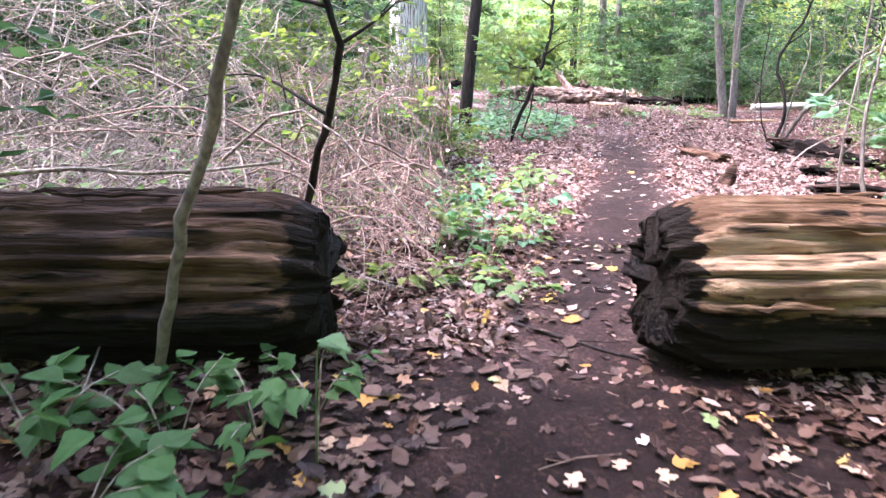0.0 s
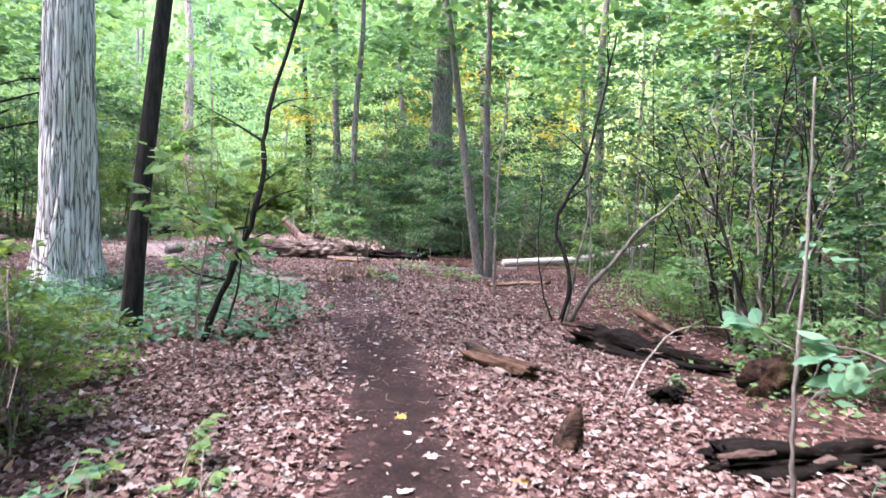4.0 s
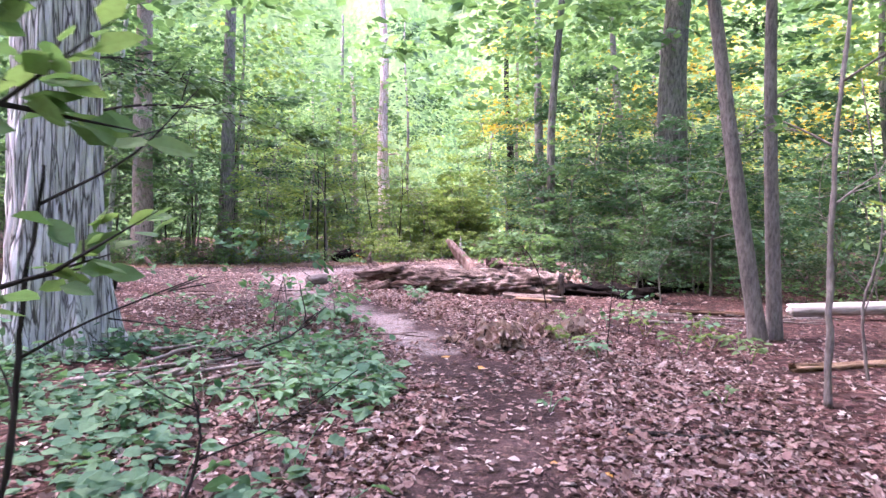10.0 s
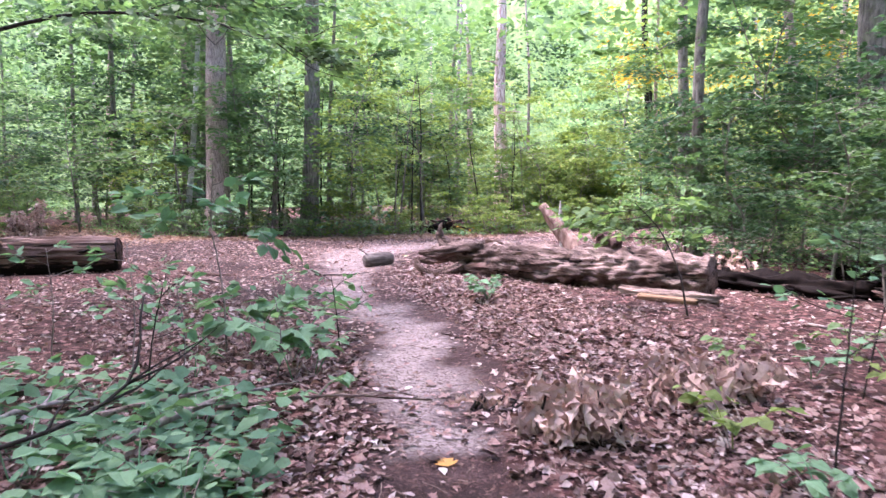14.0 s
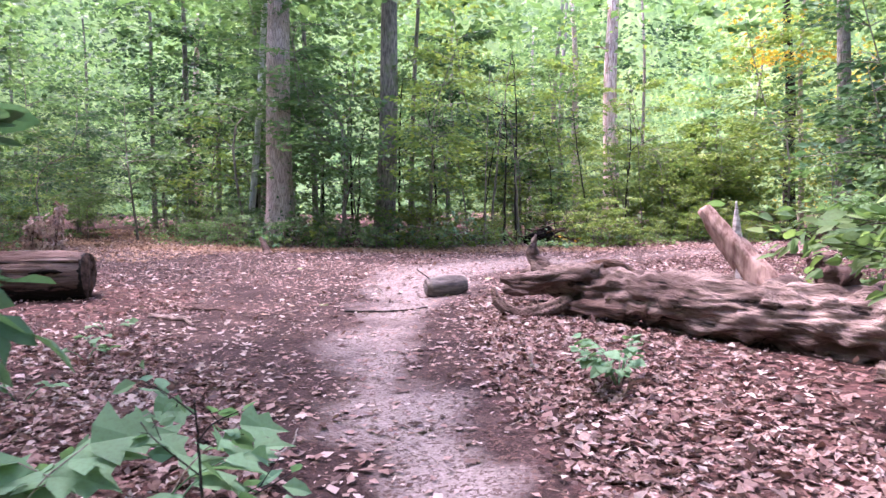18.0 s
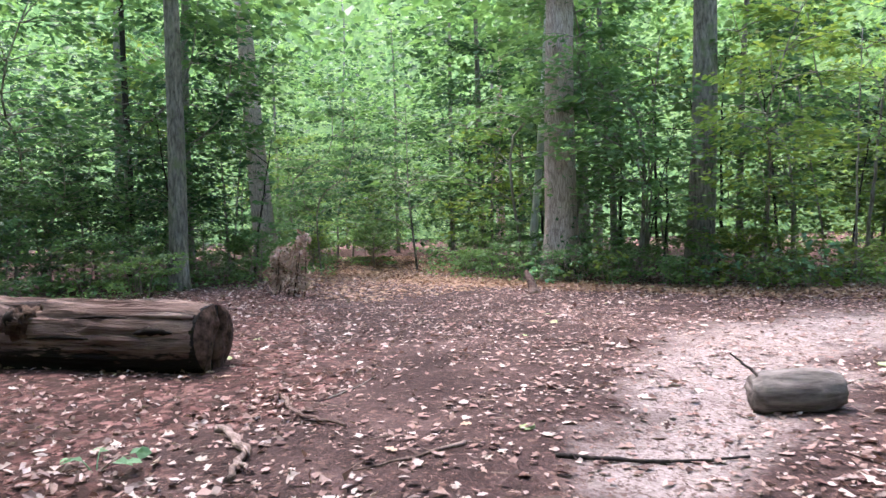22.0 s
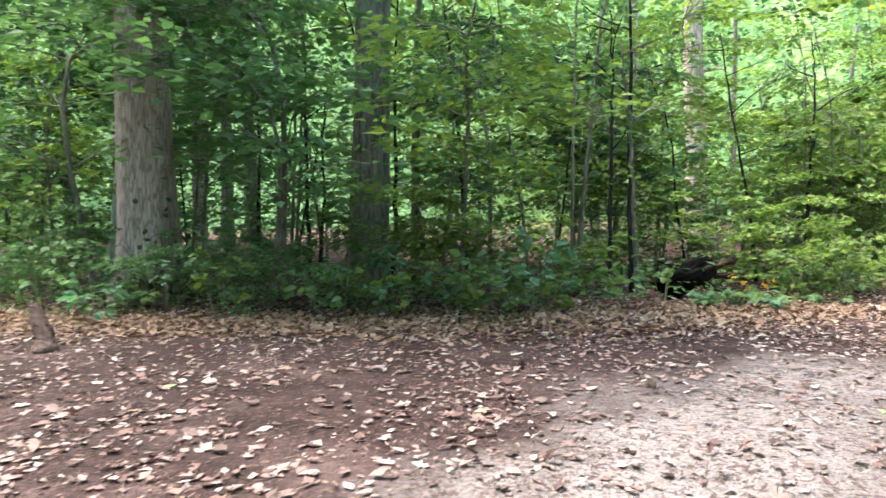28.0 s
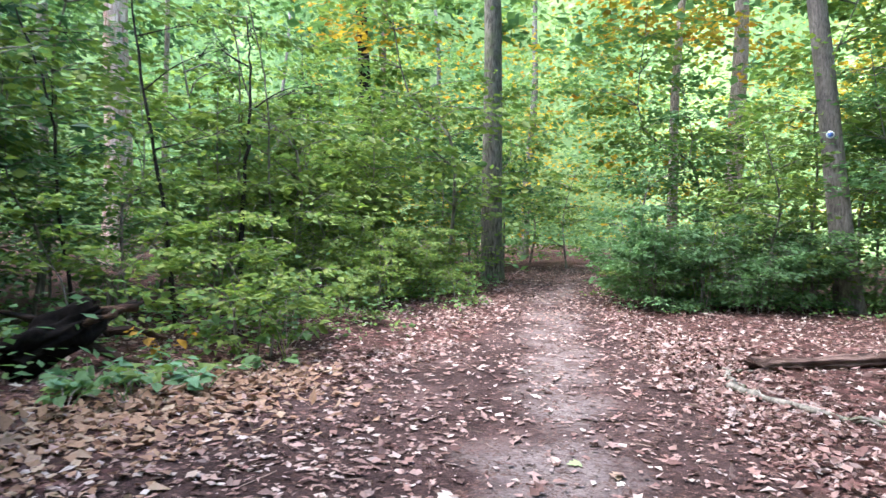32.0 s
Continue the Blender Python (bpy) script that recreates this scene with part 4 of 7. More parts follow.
# ---------------------------------------------------------------- single trees
forest_tree(-1.05, 20.0, 1.0, "massive old tree with pale deeply furrowed bark", BARK_PALE, 19, (0.3, 0.2), 0.6, 0.14, crown_z=8, sides=96, rings=90, seed=2.0, bend=0.05)
forest_tree(0.42, 14.4, 0.26, "slim dark-barked tree leaning beside the path", BARK_DARK, 11, (0.9, 0.1), 0.3, crown_z=6, seed=5.0)
forest_tree(12.2, 33.7, 1.1, "broad grey-green trunk standing in dense shrubs", BARK_GREY, 18, (0.2, 0), 0.4, 0.05, sides=40, rings=40, seed=8.0)
forest_tree(-7.3, 39.6, 0.84, "tall straight tree with smooth brownish bark", BARK_BROWN, 20, (0.25, 0), 0.65, 0.012, crown_z=10, sides=48, rings=50, seed=1.0, bend=0.05)
forest_tree(-4.55, 41.7, 0.68, "tall grey trunk behind saplings", BARK_GREY, 18, (0.5, 0), 0.4, 0.03, sides=36, rings=36, seed=12.0, bend=0.06)
forest_tree(-12.9, 32.2, 0.44, "slender grey tree at the edge of the clearing", BARK_GREY, 16, (0.1, 0), 0.4, seed=3.0, bend=0.08, crown_z=6)
forest_tree(-20.3, 39.3, 0.86, "stout leaning tree with a low dark limb", BARK_BROWN, 17, (-1.2, -0.9), 0.6, low_limbs=[(7.5, 215, 4.5)], seed=14.0, sides=28)
forest_tree(1.95, 58.6, 0.92, "bare pinkish snag stripped of bark", BARK_SNAG, 19, (-0.2, 0), 0.3, crown=False, seed=7.0, category="dead tree", low_limbs=[(6.5, 40, 1.3), (9.5, 215, 1.0), (12.0, 100, 0.8)])
forest_tree(8.0, 32.9, 0.3, "straight grey middle-aged trunk", BARK_GREY, 16, (0.1, 0), 0.3, seed=9.0, bend=0.25)
forest_tree(11.5, 51.6, 0.64, "grey straight trunk beside the narrow path", BARK_GREY, 19, (-0.6, 0), 0.3, crown_mat=GREEN_YELLOW, seed=6.0, bend=0.05, sides=28)
forest_tree(14.05, 42.65, 0.46, "leaning grey tree that bears a trail marker", BARK_SMOOTH, 15, (-1.1, 1.7), 0.5, seed=13.0, sides=28, bend=0.12)
forest_tree(18.3, 51.2, 0.36, "straight grey-brown trunk above shrubs", BARK_BROWN, 17, (0, 0), 0.3, crown_mat=GOLD, seed=21.0)
forest_tree(22.6, 52.3, 0.75, "thick grey-brown trunk above shrubs", BARK_BROWN, 18, (0, 0), 0.3, crown_mat=GOLD, seed=22.0)
forest_tree(11.2, 60.8, 0.66, "forked dark trunk in yellowing woods", BARK_DARK, 17, (-0.6, 0), 0.3, crown_mat=GREEN_YELLOW, seed=23.0)
edge_tree = forest_tree(-3.3, 23.9, 0.24, "slim dark tree near a fallen log", BARK_DARK, 12, (-0.4, 0.3), 0.4, seed=24.0, crown_z=5.5)
forest_tree(-9.4, 41.2, 0.24, "pale thin leaning trunk", BARK_SILVER, 13, (0.9, 0.7), 0.3, seed=25.0, bend=0.08, top=0.6)
forest_tree(-23.0, 57.0, 0.6, "pale broken trunk deep in the woods", BARK_SNAG, 13, (0, 0), 0.3, crown=False, seed=26.0, low_limbs=[(6.0, 140, 1.4), (9.0, 300, 1.0)])
forest_tree(-23.6, 30.3, 0.3, "thin dark tree against the bright sky", BARK_DARK, 12, (-0.3, 0.2), 0.3, seed=27.0, low_limbs=[(4.5, 90, 2.5), (5.5, 260, 2.2)])
forest_tree(-19.0, 33.6, 0.26, "thin dark tree in the understory", BARK_DARK, 12, (-0.5, 0.2), 0.3, seed=28.0, low_limbs=[(4.0, 40, 2.2)])
for k, (a, b, n) in enumerate([((0, 0, 3.3), (4.9, 1.3, 3.2), 420), ((0, 0, 3.9), (3.6, 2.8, 4.3), 380), ((0, 0, 3.6), (3.4, -1.6, 3.7), 360), ((0, 0, 4.3), (2.2, 3.6, 4.6), 320)]):
    bough(edge_tree, a, b, 0.032, 2 * n, 0.13, BARK_DARK, GREEN_DEEP if k % 2 else GREEN, 80 + k)
for k, dx in enumerate((-0.14, 0.16)):
    forest_tree(8.5 + dx, 20.75 + 0.1 * k, 0.25 - 0.03 * k, "one of two close grey stems growing from one foot", BARK_SMOOTH, 10, ((-1.6, -0.35)[k], 0.1), 0.25, crown_z=5.5, seed=30.0 + 5 * k, sides=14, group="twin stems", bend=0.12)

# ---------------------------------------------------------------- saplings along the path
sapling([(-1.33, 2.82, 0), (-1.0, 2.45, 0.75), (-0.64, 2.05, 1.5), (-0.3, 1.75, 2.3), (0.1, 1.5, 3.4)], 0.026, 0.012, BARK_SMOOTH, "pale grey sapling leaning in front of a rotten log", 60, GREEN, branches=[(0.7, (-0.9, 0.4, 0.4)), (0.8, (0.6, 0.8, 0.4))], seed=1)
sapling([(-1.11, 4.93, 0), (-0.95, 4.6, 0.5), (-0.72, 4.15, 1.1), (-0.56, 3.8, 1.6), (-0.66, 3.7, 2.0), (-0.85, 3.6, 3.2)], 0.030, 0.014, BARK_DARK, "crooked black sapling behind a rotten log", 40, GREEN_YELLOW, branches=[(0.62, (0.35, 0.0, 0.25)), (0.75, (-0.7, 0.3, 0.5)), (0.45, (-0.9, 0.6, 0.2))], seed=2)
sapling([(1.28, 13.5, 0), (1.5, 13.4, 0.6), (1.84, 13.2, 1.5), (1.98, 13.2, 2.2), (2.0, 13.2, 2.75), (2.4, 13.1, 4.2), (2.6, 13, 5.2)], 0.045, 0.018, BARK_DARK, "dark leaning sapling at the ivy patch", 330, SHRUB_GREEN, 0.12, branches=[(0.22, (-0.6, 0.3, 0.25)), (0.28, (0.5, 0.5, 0.2)), (0.33, (-0.8, -0.1, 0.15)), (0.38, (0.6, -0.2, 0.3)), (0.45, (0.35, 0.1, 0.25)), (0.6, (-0.9, 0.2, 0.5)), (0.7, (0.8, 0.4, 0.3)), (0.8, (-0.6, 0.5, 0.6)), (0.9, (0.9, -0.3, 0.4))], seed=4)
sapling([(1.56, 13.95, 0), (1.75, 14.0, 0.6), (1.82, 14.0, 1.3), (1.9, 14.0, 1.75)], 0.018, 0.006, BARK_DARK, "thin dark dead sapling with bare forks", 0, branches=[(0.9, (0.55, 0.2, 0.5)), (0.55, (0.6, 0.3, 0.3)), (0.4, (-0.3, 0.2, 0.4))], seed=5)
sapling([(2.2, 14.2, 0), (2.35, 14.4, 0.5), (2.3, 14.5, 0.8)], 0.012, 0.004, BARK_DARK, "thin bare dead twig standing in ivy", 0, branches=[(0.5, (0.7, 0.3, 0.35)), (0.8, (-0.5, 0.1, 0.3))], seed=6)
sapling([(7.02, 17.05, 0), (7.0, 17.05, 1.2), (7.08, 17.1, 2.6), (7.3, 17.2, 4.5)], 0.035, 0.014, BARK_SMOOTH, "slim grey sapling on leaf litter", 150, GREEN, branches=[(0.5, (0.7, 0.2, 0.4)), (0.6, (-0.6, 0.4, 0.4)), (0.75, (0.5, -0.5, 0.5)), (0.9, (-0.6, -0.3, 0.3))], seed=7)
sapling([(8.2, 18.2, 0), (8.15, 18.25, 0.8), (8.3, 18.2, 1.6), (8.1, 18.3, 3.2)], 0.02, 0.007, BARK_SMOOTH, "slim pale forked sapling", 60, GREEN, branches=[(0.3, (0.3, 0.1, 0.7)), (0.4, (-0.4, 0.0, 0.6)), (0.65, (0.5, 0.2, 0.5))], seed=8)
sapling([(4.41, 7.5, 0), (4.36, 7.5, 0.7), (4.45, 7.55, 1.6), (4.5, 7.6, 2.6)], 0.016, 0.007, BARK_SMOOTH, "thin pale sapling with broad green leaves", 50, BLUISH, 0.13, branches=[(0.3, (0.45, 0.0, 0.25)), (0.45, (-0.3, 0.2, 0.2)), (0.6, (0.4, 0.2, 0.3))], seed=9)
sapling([(4.17, 6.34, 0), (4.0, 6.45, 0.4), (3.98, 6.55, 1.0), (4.05, 6.6, 1.5), (4.2, 6.7, 2.4)], 0.024, 0.010, BARK_SMOOTH, "grey crooked sapling with broad pale leaves", 46, BLUISH, 0.15, branches=[(0.45, (0.5, 0.1, 0.2)), (0.55, (-0.35, 0.2, 0.15)), (0.65, (0.55, -0.1, 0.35))], seed=10)
# a clump of stems by the path
for k, (pts, r0) in enumerate([
        ([(6.74, 14.05, 0), (6.85, 13.95, 0.7), (6.68, 14.15, 1.55), (7.0, 13.9, 2.5), (7.15, 13.8, 3.3), (7.4, 13.7, 4.6)], 0.04),
        ([(6.86, 14.0, 0), (7.1, 13.8, 0.55), (7.4, 13.6, 1.0), (7.75, 13.3, 1.6), (8.1, 13.1, 1.95), (8.8, 12.8, 2.9)], 0.045),
        ([(6.68, 14.12, 0), (6.5, 14.2, 0.5), (6.45, 14.3, 1.2), (6.55, 14.4, 2.4)], 0.018),
        ([(6.9, 14.12, 0), (7.05, 14.1, 0.9), (7.3, 14.2, 1.9), (7.2, 14.4, 3.4)], 0.024)]):
    sapling(pts, r0, r0 * 0.4, BARK_GREY if k % 2 else BARK_DARK, "mossy crooked stem of a clump on leaf litter", 110, GREEN_YELLOW, 0.08, branches=[(0.5, (0.5, -0.3, 0.5)), (0.65, (-0.5, 0.4, 0.5)), (0.8, (0.6, 0.3, 0.4)), (0.92, (-0.4, -0.5, 0.4))], seed=20 + k, name="sapling")
# thin dark stems of the thicket on the side of the rotten logs
for k in range(38):
    x, y = rnd(7.2, 12.5), rnd(8.0, 17.5)
    if x < 7.4 + 0.15 * (y - 8):
        x += 1.2
    h = rnd(2.6, 5.5)
    l1, l2 = rnd(-0.7, 0.7), rnd(-0.5, 0.5)
    sapling([(x, y, 0), (x + 0.3 * l1 + rnd(-0.15, 0.15), y + 0.2 * l2, 0.3 * h), (x + 0.6 * l1, y + 0.7 * l2, 0.65 * h), (x + l1, y + l2, h)], rnd(0.014, 0.034), 0.006, (BARK_DARK, BARK_GREY, BARK_SMOOTH)[k % 3], "thin crooked stem in a thicket", 90, (GREEN, GREEN_YELLOW)[k % 2], 0.085,
            branches=[(f, (rnd(-0.8, 0.8), rnd(-0.6, 0.6), rnd(0.1, 0.7))) for f in (0.4, 0.55, 0.7, 0.85, 0.95)], seed=50 + k, hexa=False, joined=True)

for k, (x, y, h) in enumerate([(-1.7, 7.5, 2.3), (-2.9, 7.0, 2.5), (-0.95, 9.0, 2.0), (-3.6, 8.6, 2.8), (-1.0, 6.6, 1.7)]):
    sapling([(x, y, 0), (x + 0.1, y, 0.5 * h), (x + 0.3, y - 0.1, h)], 0.014, 0.004, BARK_SMOOTH, "slim sapling with yellow-green leaves in dead brush", 190, GREEN_YELLOW, 0.09, branches=[(f, (0.75 * math.cos(2.4 * q + k), 0.75 * math.sin(2.4 * q + k), 0.2)) for q, f in enumerate((0.45, 0.55, 0.65, 0.75, 0.85, 0.95))], seed=180 + k)
# thin bare stems in the understory round the clearing
for k in range(46):
    x, y = (rnd(-11, 4), rnd(40.2, 45)) if k % 3 else (rnd(-19, -13), rnd(24, 36))
    h, l1, l2 = rnd(3.5, 6.5), rnd(-0.8, 0.8), rnd(-0.6, 0.6)
    if k % 3 and y < 41.6 + 0.85 * max(0.0, x + 1):
        y = 41.6 + 0.85 * max(0.0, x + 1) + 0.4 * (k % 5)
    sapling([(x, y, 0), (x + 0.3 * l1, y + 0.2 * l2, 0.35 * h), (x + 0.6 * l1 + rnd(-0.1, 0.1), y + 0.6 * l2, 0.7 * h), (x + l1, y + l2, h)], rnd(0.022, 0.055), 0.01, (BARK_DARK, BARK_GREY)[k % 2], "thin dark stem in the understory", 50, GREEN, 0.12,
            branches=[(f, (rnd(-1.0, 1.0), rnd(-0.9, 0.9), rnd(0.1, 0.6))) for f in (0.5, 0.65, 0.8, 0.93)], seed=900 + k, hexa=False, joined=True)
# clumps of crooked stems that spread from one foot
for k, (cx, cy, n, tall) in enumerate([(8.0, 11.5, 8, 3.6), (7.45, 10.5, 5, 2.8), (10.3, 14.7, 6, 3.2), (9.1, 13.1, 5, 3.4), (10.7, 15.2, 4, 2.6)]):
    for q in range(n):
        an, out, h = 6.283 * q / n + rnd(-0.4, 0.4), rnd(0.3, 1.3), tall * rnd(0.65, 1.1)
        x, y = cx + 0.12 * math.cos(an), cy + 0.12 * math.sin(an)
        dx, dy = out * math.cos(an), out * math.sin(an)
        bend = rnd(-0.2, 0.2)
        sapling([(x, y, 0), (x + 0.25 * dx + bend * dy, y + 0.25 * dy - bend * dx, 0.3 * h), (x + 0.55 * dx, y + 0.55 * dy, 0.65 * h), (x + dx, y + dy, h)], rnd(0.018, 0.04), 0.006, (BARK_DARK, BARK_GREY, BARK_DARK)[q % 3], "crooked stem in a spreading clump", 90, (GREEN_YELLOW, GREEN, GREEN_YELLOW)[q % 3], 0.085,
                branches=[(f, (rnd(-0.7, 0.7), rnd(-0.7, 0.7), rnd(0.0, 0.6))) for f in (0.35, 0.5, 0.62, 0.75, 0.87, 0.96)], seed=700 + 10 * k + q, hexa=False, joined=True)

# ---------------------------------------------------------------- understory, shrubs and canopy around the open ground
UNDER = []
for k, (h, n, size, lay, reach) in enumerate([(5.2, 1900, 0.14, 30, 1.8), (4.2, 1700, 0.13, 26, 1.6), (6.8, 2200, 0.155, 34, 2.1), (3.4, 1400, 0.12, 22, 1.4)]):
    for mat in (GREEN, GREEN_DEEP, GREEN_YELLOW):
        UNDER.append(plant_thing("understory_tree", understory(100 + k, h, n, size, lay, reach), (BARK_GREY, BARK_GREY, mat), "leafy young understory tree with layered sprays", "young tree", "understory trees", 300 + 4 * k, -300))
SHRUBS = []
for k, (h, n, size, lay, reach, st) in enumerate([(1.7, 1400, 0.10, 22, 0.95, 4), (2.3, 1700, 0.105, 24, 1.05, 5), (1.1, 900, 0.085, 16, 0.75, 4)]):
    for mat in (SHRUB_GREEN, GREEN, GREEN_YELLOW):
        SHRUBS.append(plant_thing("shrub", understory(200 + k, h, n, size, lay, reach, 0.1, 0.013, st), (BARK_SMOOTH, BARK_SMOOTH, mat), "bushy green woodland shrub", "shrub", "shrubs round the clearing", 300 + 3 * k, -310))


def scatter(n, x0, x1, y0, y1, apart, test, seed, tries=40):
    r = np.random.default_rng(seed)
    got = np.zeros((0, 2))
    cand = r.uniform((x0, y0), (x1, y1), (n * tries, 2))
    for c in cand[test(cand)]:
        if len(got) and np.min(np.sum((got - c) ** 2, 1)) < apart * apart:
            continue
        got = np.vstack([got, c])
        if len(got) >= n:
            break
    return got


EDGE = np.vstack([OPEN, OPEN[:1]])


def free(p, margin, far):
    d, dc = line_distance(p, EDGE), line_distance(p, CROSS_S)
    return ~inside(p, OPEN) & (d > margin) & (d < far) & (dc > np.where(p[:, 0] > 4, 1.05, np.where(p[:, 0] < -10, 2.3, 1.2)) + margin)


def in_bramble(p):
    return (p[:, 0] < 0) & (p[:, 0] > -8) & (p[:, 1] < 9.5) & (p[:, 1] > 3)


def shift(ob, x, y, s, turn):
    c = copy_thing(ob, pose(x, y, on_ground(x, y), 0, 0, turn) @ Matrix.Scale(s, 4))
    return c


spots = scatter(116, -23, 26, 2, 58, 1.6, lambda p: free(p, 0.8, 8) & ~in_bramble(p) & (line_distance(p, TRAIL_S) > 3.2) & (np.hypot(p[:, 0] + 17.5, p[:, 1] - 37.5) > 3), 5)
for k, (x, y) in enumerate(spots):
    i = (k * 5) % 12
    # leaf colour by place: yellower to suggest sun, deep green in place of shade
    if y > 39 and x > -3:
        i = i - i % 3 + (2 if k % 4 else 0)
    elif x < -2 or y < 30:
        i = i - i % 3 + (1 if k % 5 and not (-11 < x < -2 and y > 36) else 0)
    if (abs(x - 2.9) < 1.8 and 40 < y < 56) or (5 < x < 11.5 and 4 < y < 17.5 and k % 3) or (-13.5 < x < -1 and 37.5 < y < 43 and k % 3):
        continue
    shift(UNDER[i], x, y, 0.8 + 0.4 * ((k * 37) % 10) / 10, (k * 77) % 360)
spots = scatter(44, -24, 28, -10, 60, 2.6, lambda p: free(p, 1.6, 9) & ~in_bramble(p) & (line_distance(p, TRAIL_S) > 4) & (np.hypot(p[:, 0] + 17.5, p[:, 1] - 37.5) > 3), 15)
for k, (x, y) in enumerate(spots):
    if abs(x - 2.9) < 2.2 and 38 < y < 56:
        continue
    # tall ones likewise: darker leaf copies stand in for shade near the edge
    shift(UNDER[6 + (0 if -11 < x < -2 and y > 36 else 2 if y > 40 and x > 0 else 1)], x, y, 1.2 + 0.4 * ((k * 37) % 10) / 10, (k * 77) % 360)
spots = scatter(146, -16, 17, 4, 54, 1.1, lambda p: free(p, 0.25, 4) & ~in_bramble(p) & (p[:, 1] > 6) & (np.hypot(p[:, 0] - 0.8, p[:, 1] - 41.6) > 1.5), 6)
for k, (x, y) in enumerate(spots):
    small = line_distance(np.array([(x, y)]), EDGE)[0] < 0.8
    # yellower leaf copies where the shrubs should look sunlit
    yellow = y > 40 and x > -3
    i = (k * 7) % 9
    if yellow:
        i = i - i % 3 + (2 if k % 3 else 0)
    elif i % 3 == 2 and k % 3:
        i -= 1
    # deep green copies stand in for the shade beneath dense trees
    if x > 7.4 and 24 < y < 36:
        shift(UNDER[10], x, y, 0.42 + 0.2 * ((k * 53) % 10) / 10, (k * 91) % 360)
        continue
    shift(SHRUBS[6 + i % 3 if small else i], x, y, 0.75 + 0.5 * ((k * 53) % 10) / 10, (k * 91) % 360)

# farther woods: trunks with crowns, then a deep belt of leaves
spots = scatter(56, -44, 48, -26, 84, 3.6, lambda p: free(p, 5, 34), 9)
for k, (x, y) in enumerate(spots):
    forest_tree(x, y, rnd(0.22, 0.6), "forest tree deep in the woods", (BARK_GREY, BARK_BROWN, BARK_GREY, BARK_SMOOTH)[k % 4], rnd(13, 19), (rnd(-1, 1), rnd(-1, 1)), 0.3, crown_mat=(GREEN, GREEN_DEEP, GREEN_YELLOW, GOLD)[(k % 3) if not (y > 45 and x > 11) else 2 + k % 2], crown_z=rnd(4.5, 8), seed=float(k % 23), sides=10, rings=14)


def leaf_belt(name, n, test, size, z0, z1, material, label, seed):
    """A deep belt of leaves in flat sprays of uneven size."""
    r = np.random.default_rng(seed)
    pts = r.uniform((-60, -40, 0), (70, 100, 1), (n, 3))
    pts[:, 2] = z0 + (z1 - z0) * pts[:, 2] ** 1.15
    pts = pts[test(pts)][:n // 22]
    m = len(pts)
    wide = np.repeat(r.uniform(0.35, 1.25, m), 22)[:, None]
    p = np.repeat(pts, 22, axis=0) + r.normal(0, 1, (m * 22, 3)) * wide * [1, 1, 0.22]
    p[:, 2] = np.maximum(p[:, 2], 0.05)
    g = Geo()
    s = size * r.uniform(0.6, 1.4, m * 22)
    leaves(g, p, r.normal(0, 1, (m * 22, 3)) * [1, 1, 0.3], np.array([0, 0, 1.0]) + r.normal(0, 0.45, (m * 22, 3)), s, s * 0.62, None, 0.1)
    return solid(name, g, material, label, "foliage", kind="stuff", smooth=False)


def belt(p, near, far):
    d = line_distance(p, EDGE)
    glade = (abs(p[:, 0] - 2.9) < 1.3) & (p[:, 1] > 38) & (p[:, 1] < 60) & (p[:, 2] > 3.5)
    gap = (p[:, 0] < -17) & (p[:, 1] > 26) & (p[:, 1] < 31) & (p[:, 2] > 2.2)
    return ~inside(p, OPEN) & ~glade & ~gap & (d > near) & (d < far) & (line_distance(p, CROSS_S) > np.where(p[:, 0] < -10, np.where(p[:, 2] > 6, 0, 3.2), np.where(p[:, 2] > 3.5, 0, 1.8)))


leaf_belt("far_woods", 100000, lambda p: belt(p, 6, 36) & (p[:, 1] > 2), 0.3, 0.1, 13.0, GREEN, "dense green foliage of the far woods", 31)
# gold leaf colour also paints in the sunlight on this far foliage
leaf_belt("far_woods", 16000, lambda p: belt(p, 9, 40) & (p[:, 0] > 12) & (p[:, 1] > 44), 0.24, 1.0, 12.0, GOLD, "yellow autumn foliage of the far woods, golden partly for sunlight", 32)
leaf_belt("far_woods", 36000, lambda p: belt(p, 8, 45) & (p[:, 1] > 30) & (p[:, 0] > -10), 0.28, 0.1, 13.0, GREEN_YELLOW, "light green foliage of the far woods", 33)


leaf_belt("far_woods", 24000, lambda p: belt(p, 8, 30) & (p[:, 0] < -12) & (p[:, 1] > 12) & (p[:, 1] < 62), 0.3, 0.3, 12.0, GREEN_DEEP, "deep green foliage of the far woods", 35)
# mostly unseen canopy added to dim sky light, left open to brighten the clearing
leaf_belt("canopy", 27000, lambda p: (abs(p[:, 0] - 1) < 25) & (abs(p[:, 1] - 25) < 35) & (np.hypot((p[:, 0] + 2.5) / 1.3, p[:, 1] - 43) > 4.5), 0.55, 8.5, 15.0, GREEN, "open leafy canopy added high overhead, mostly out of view", 34)

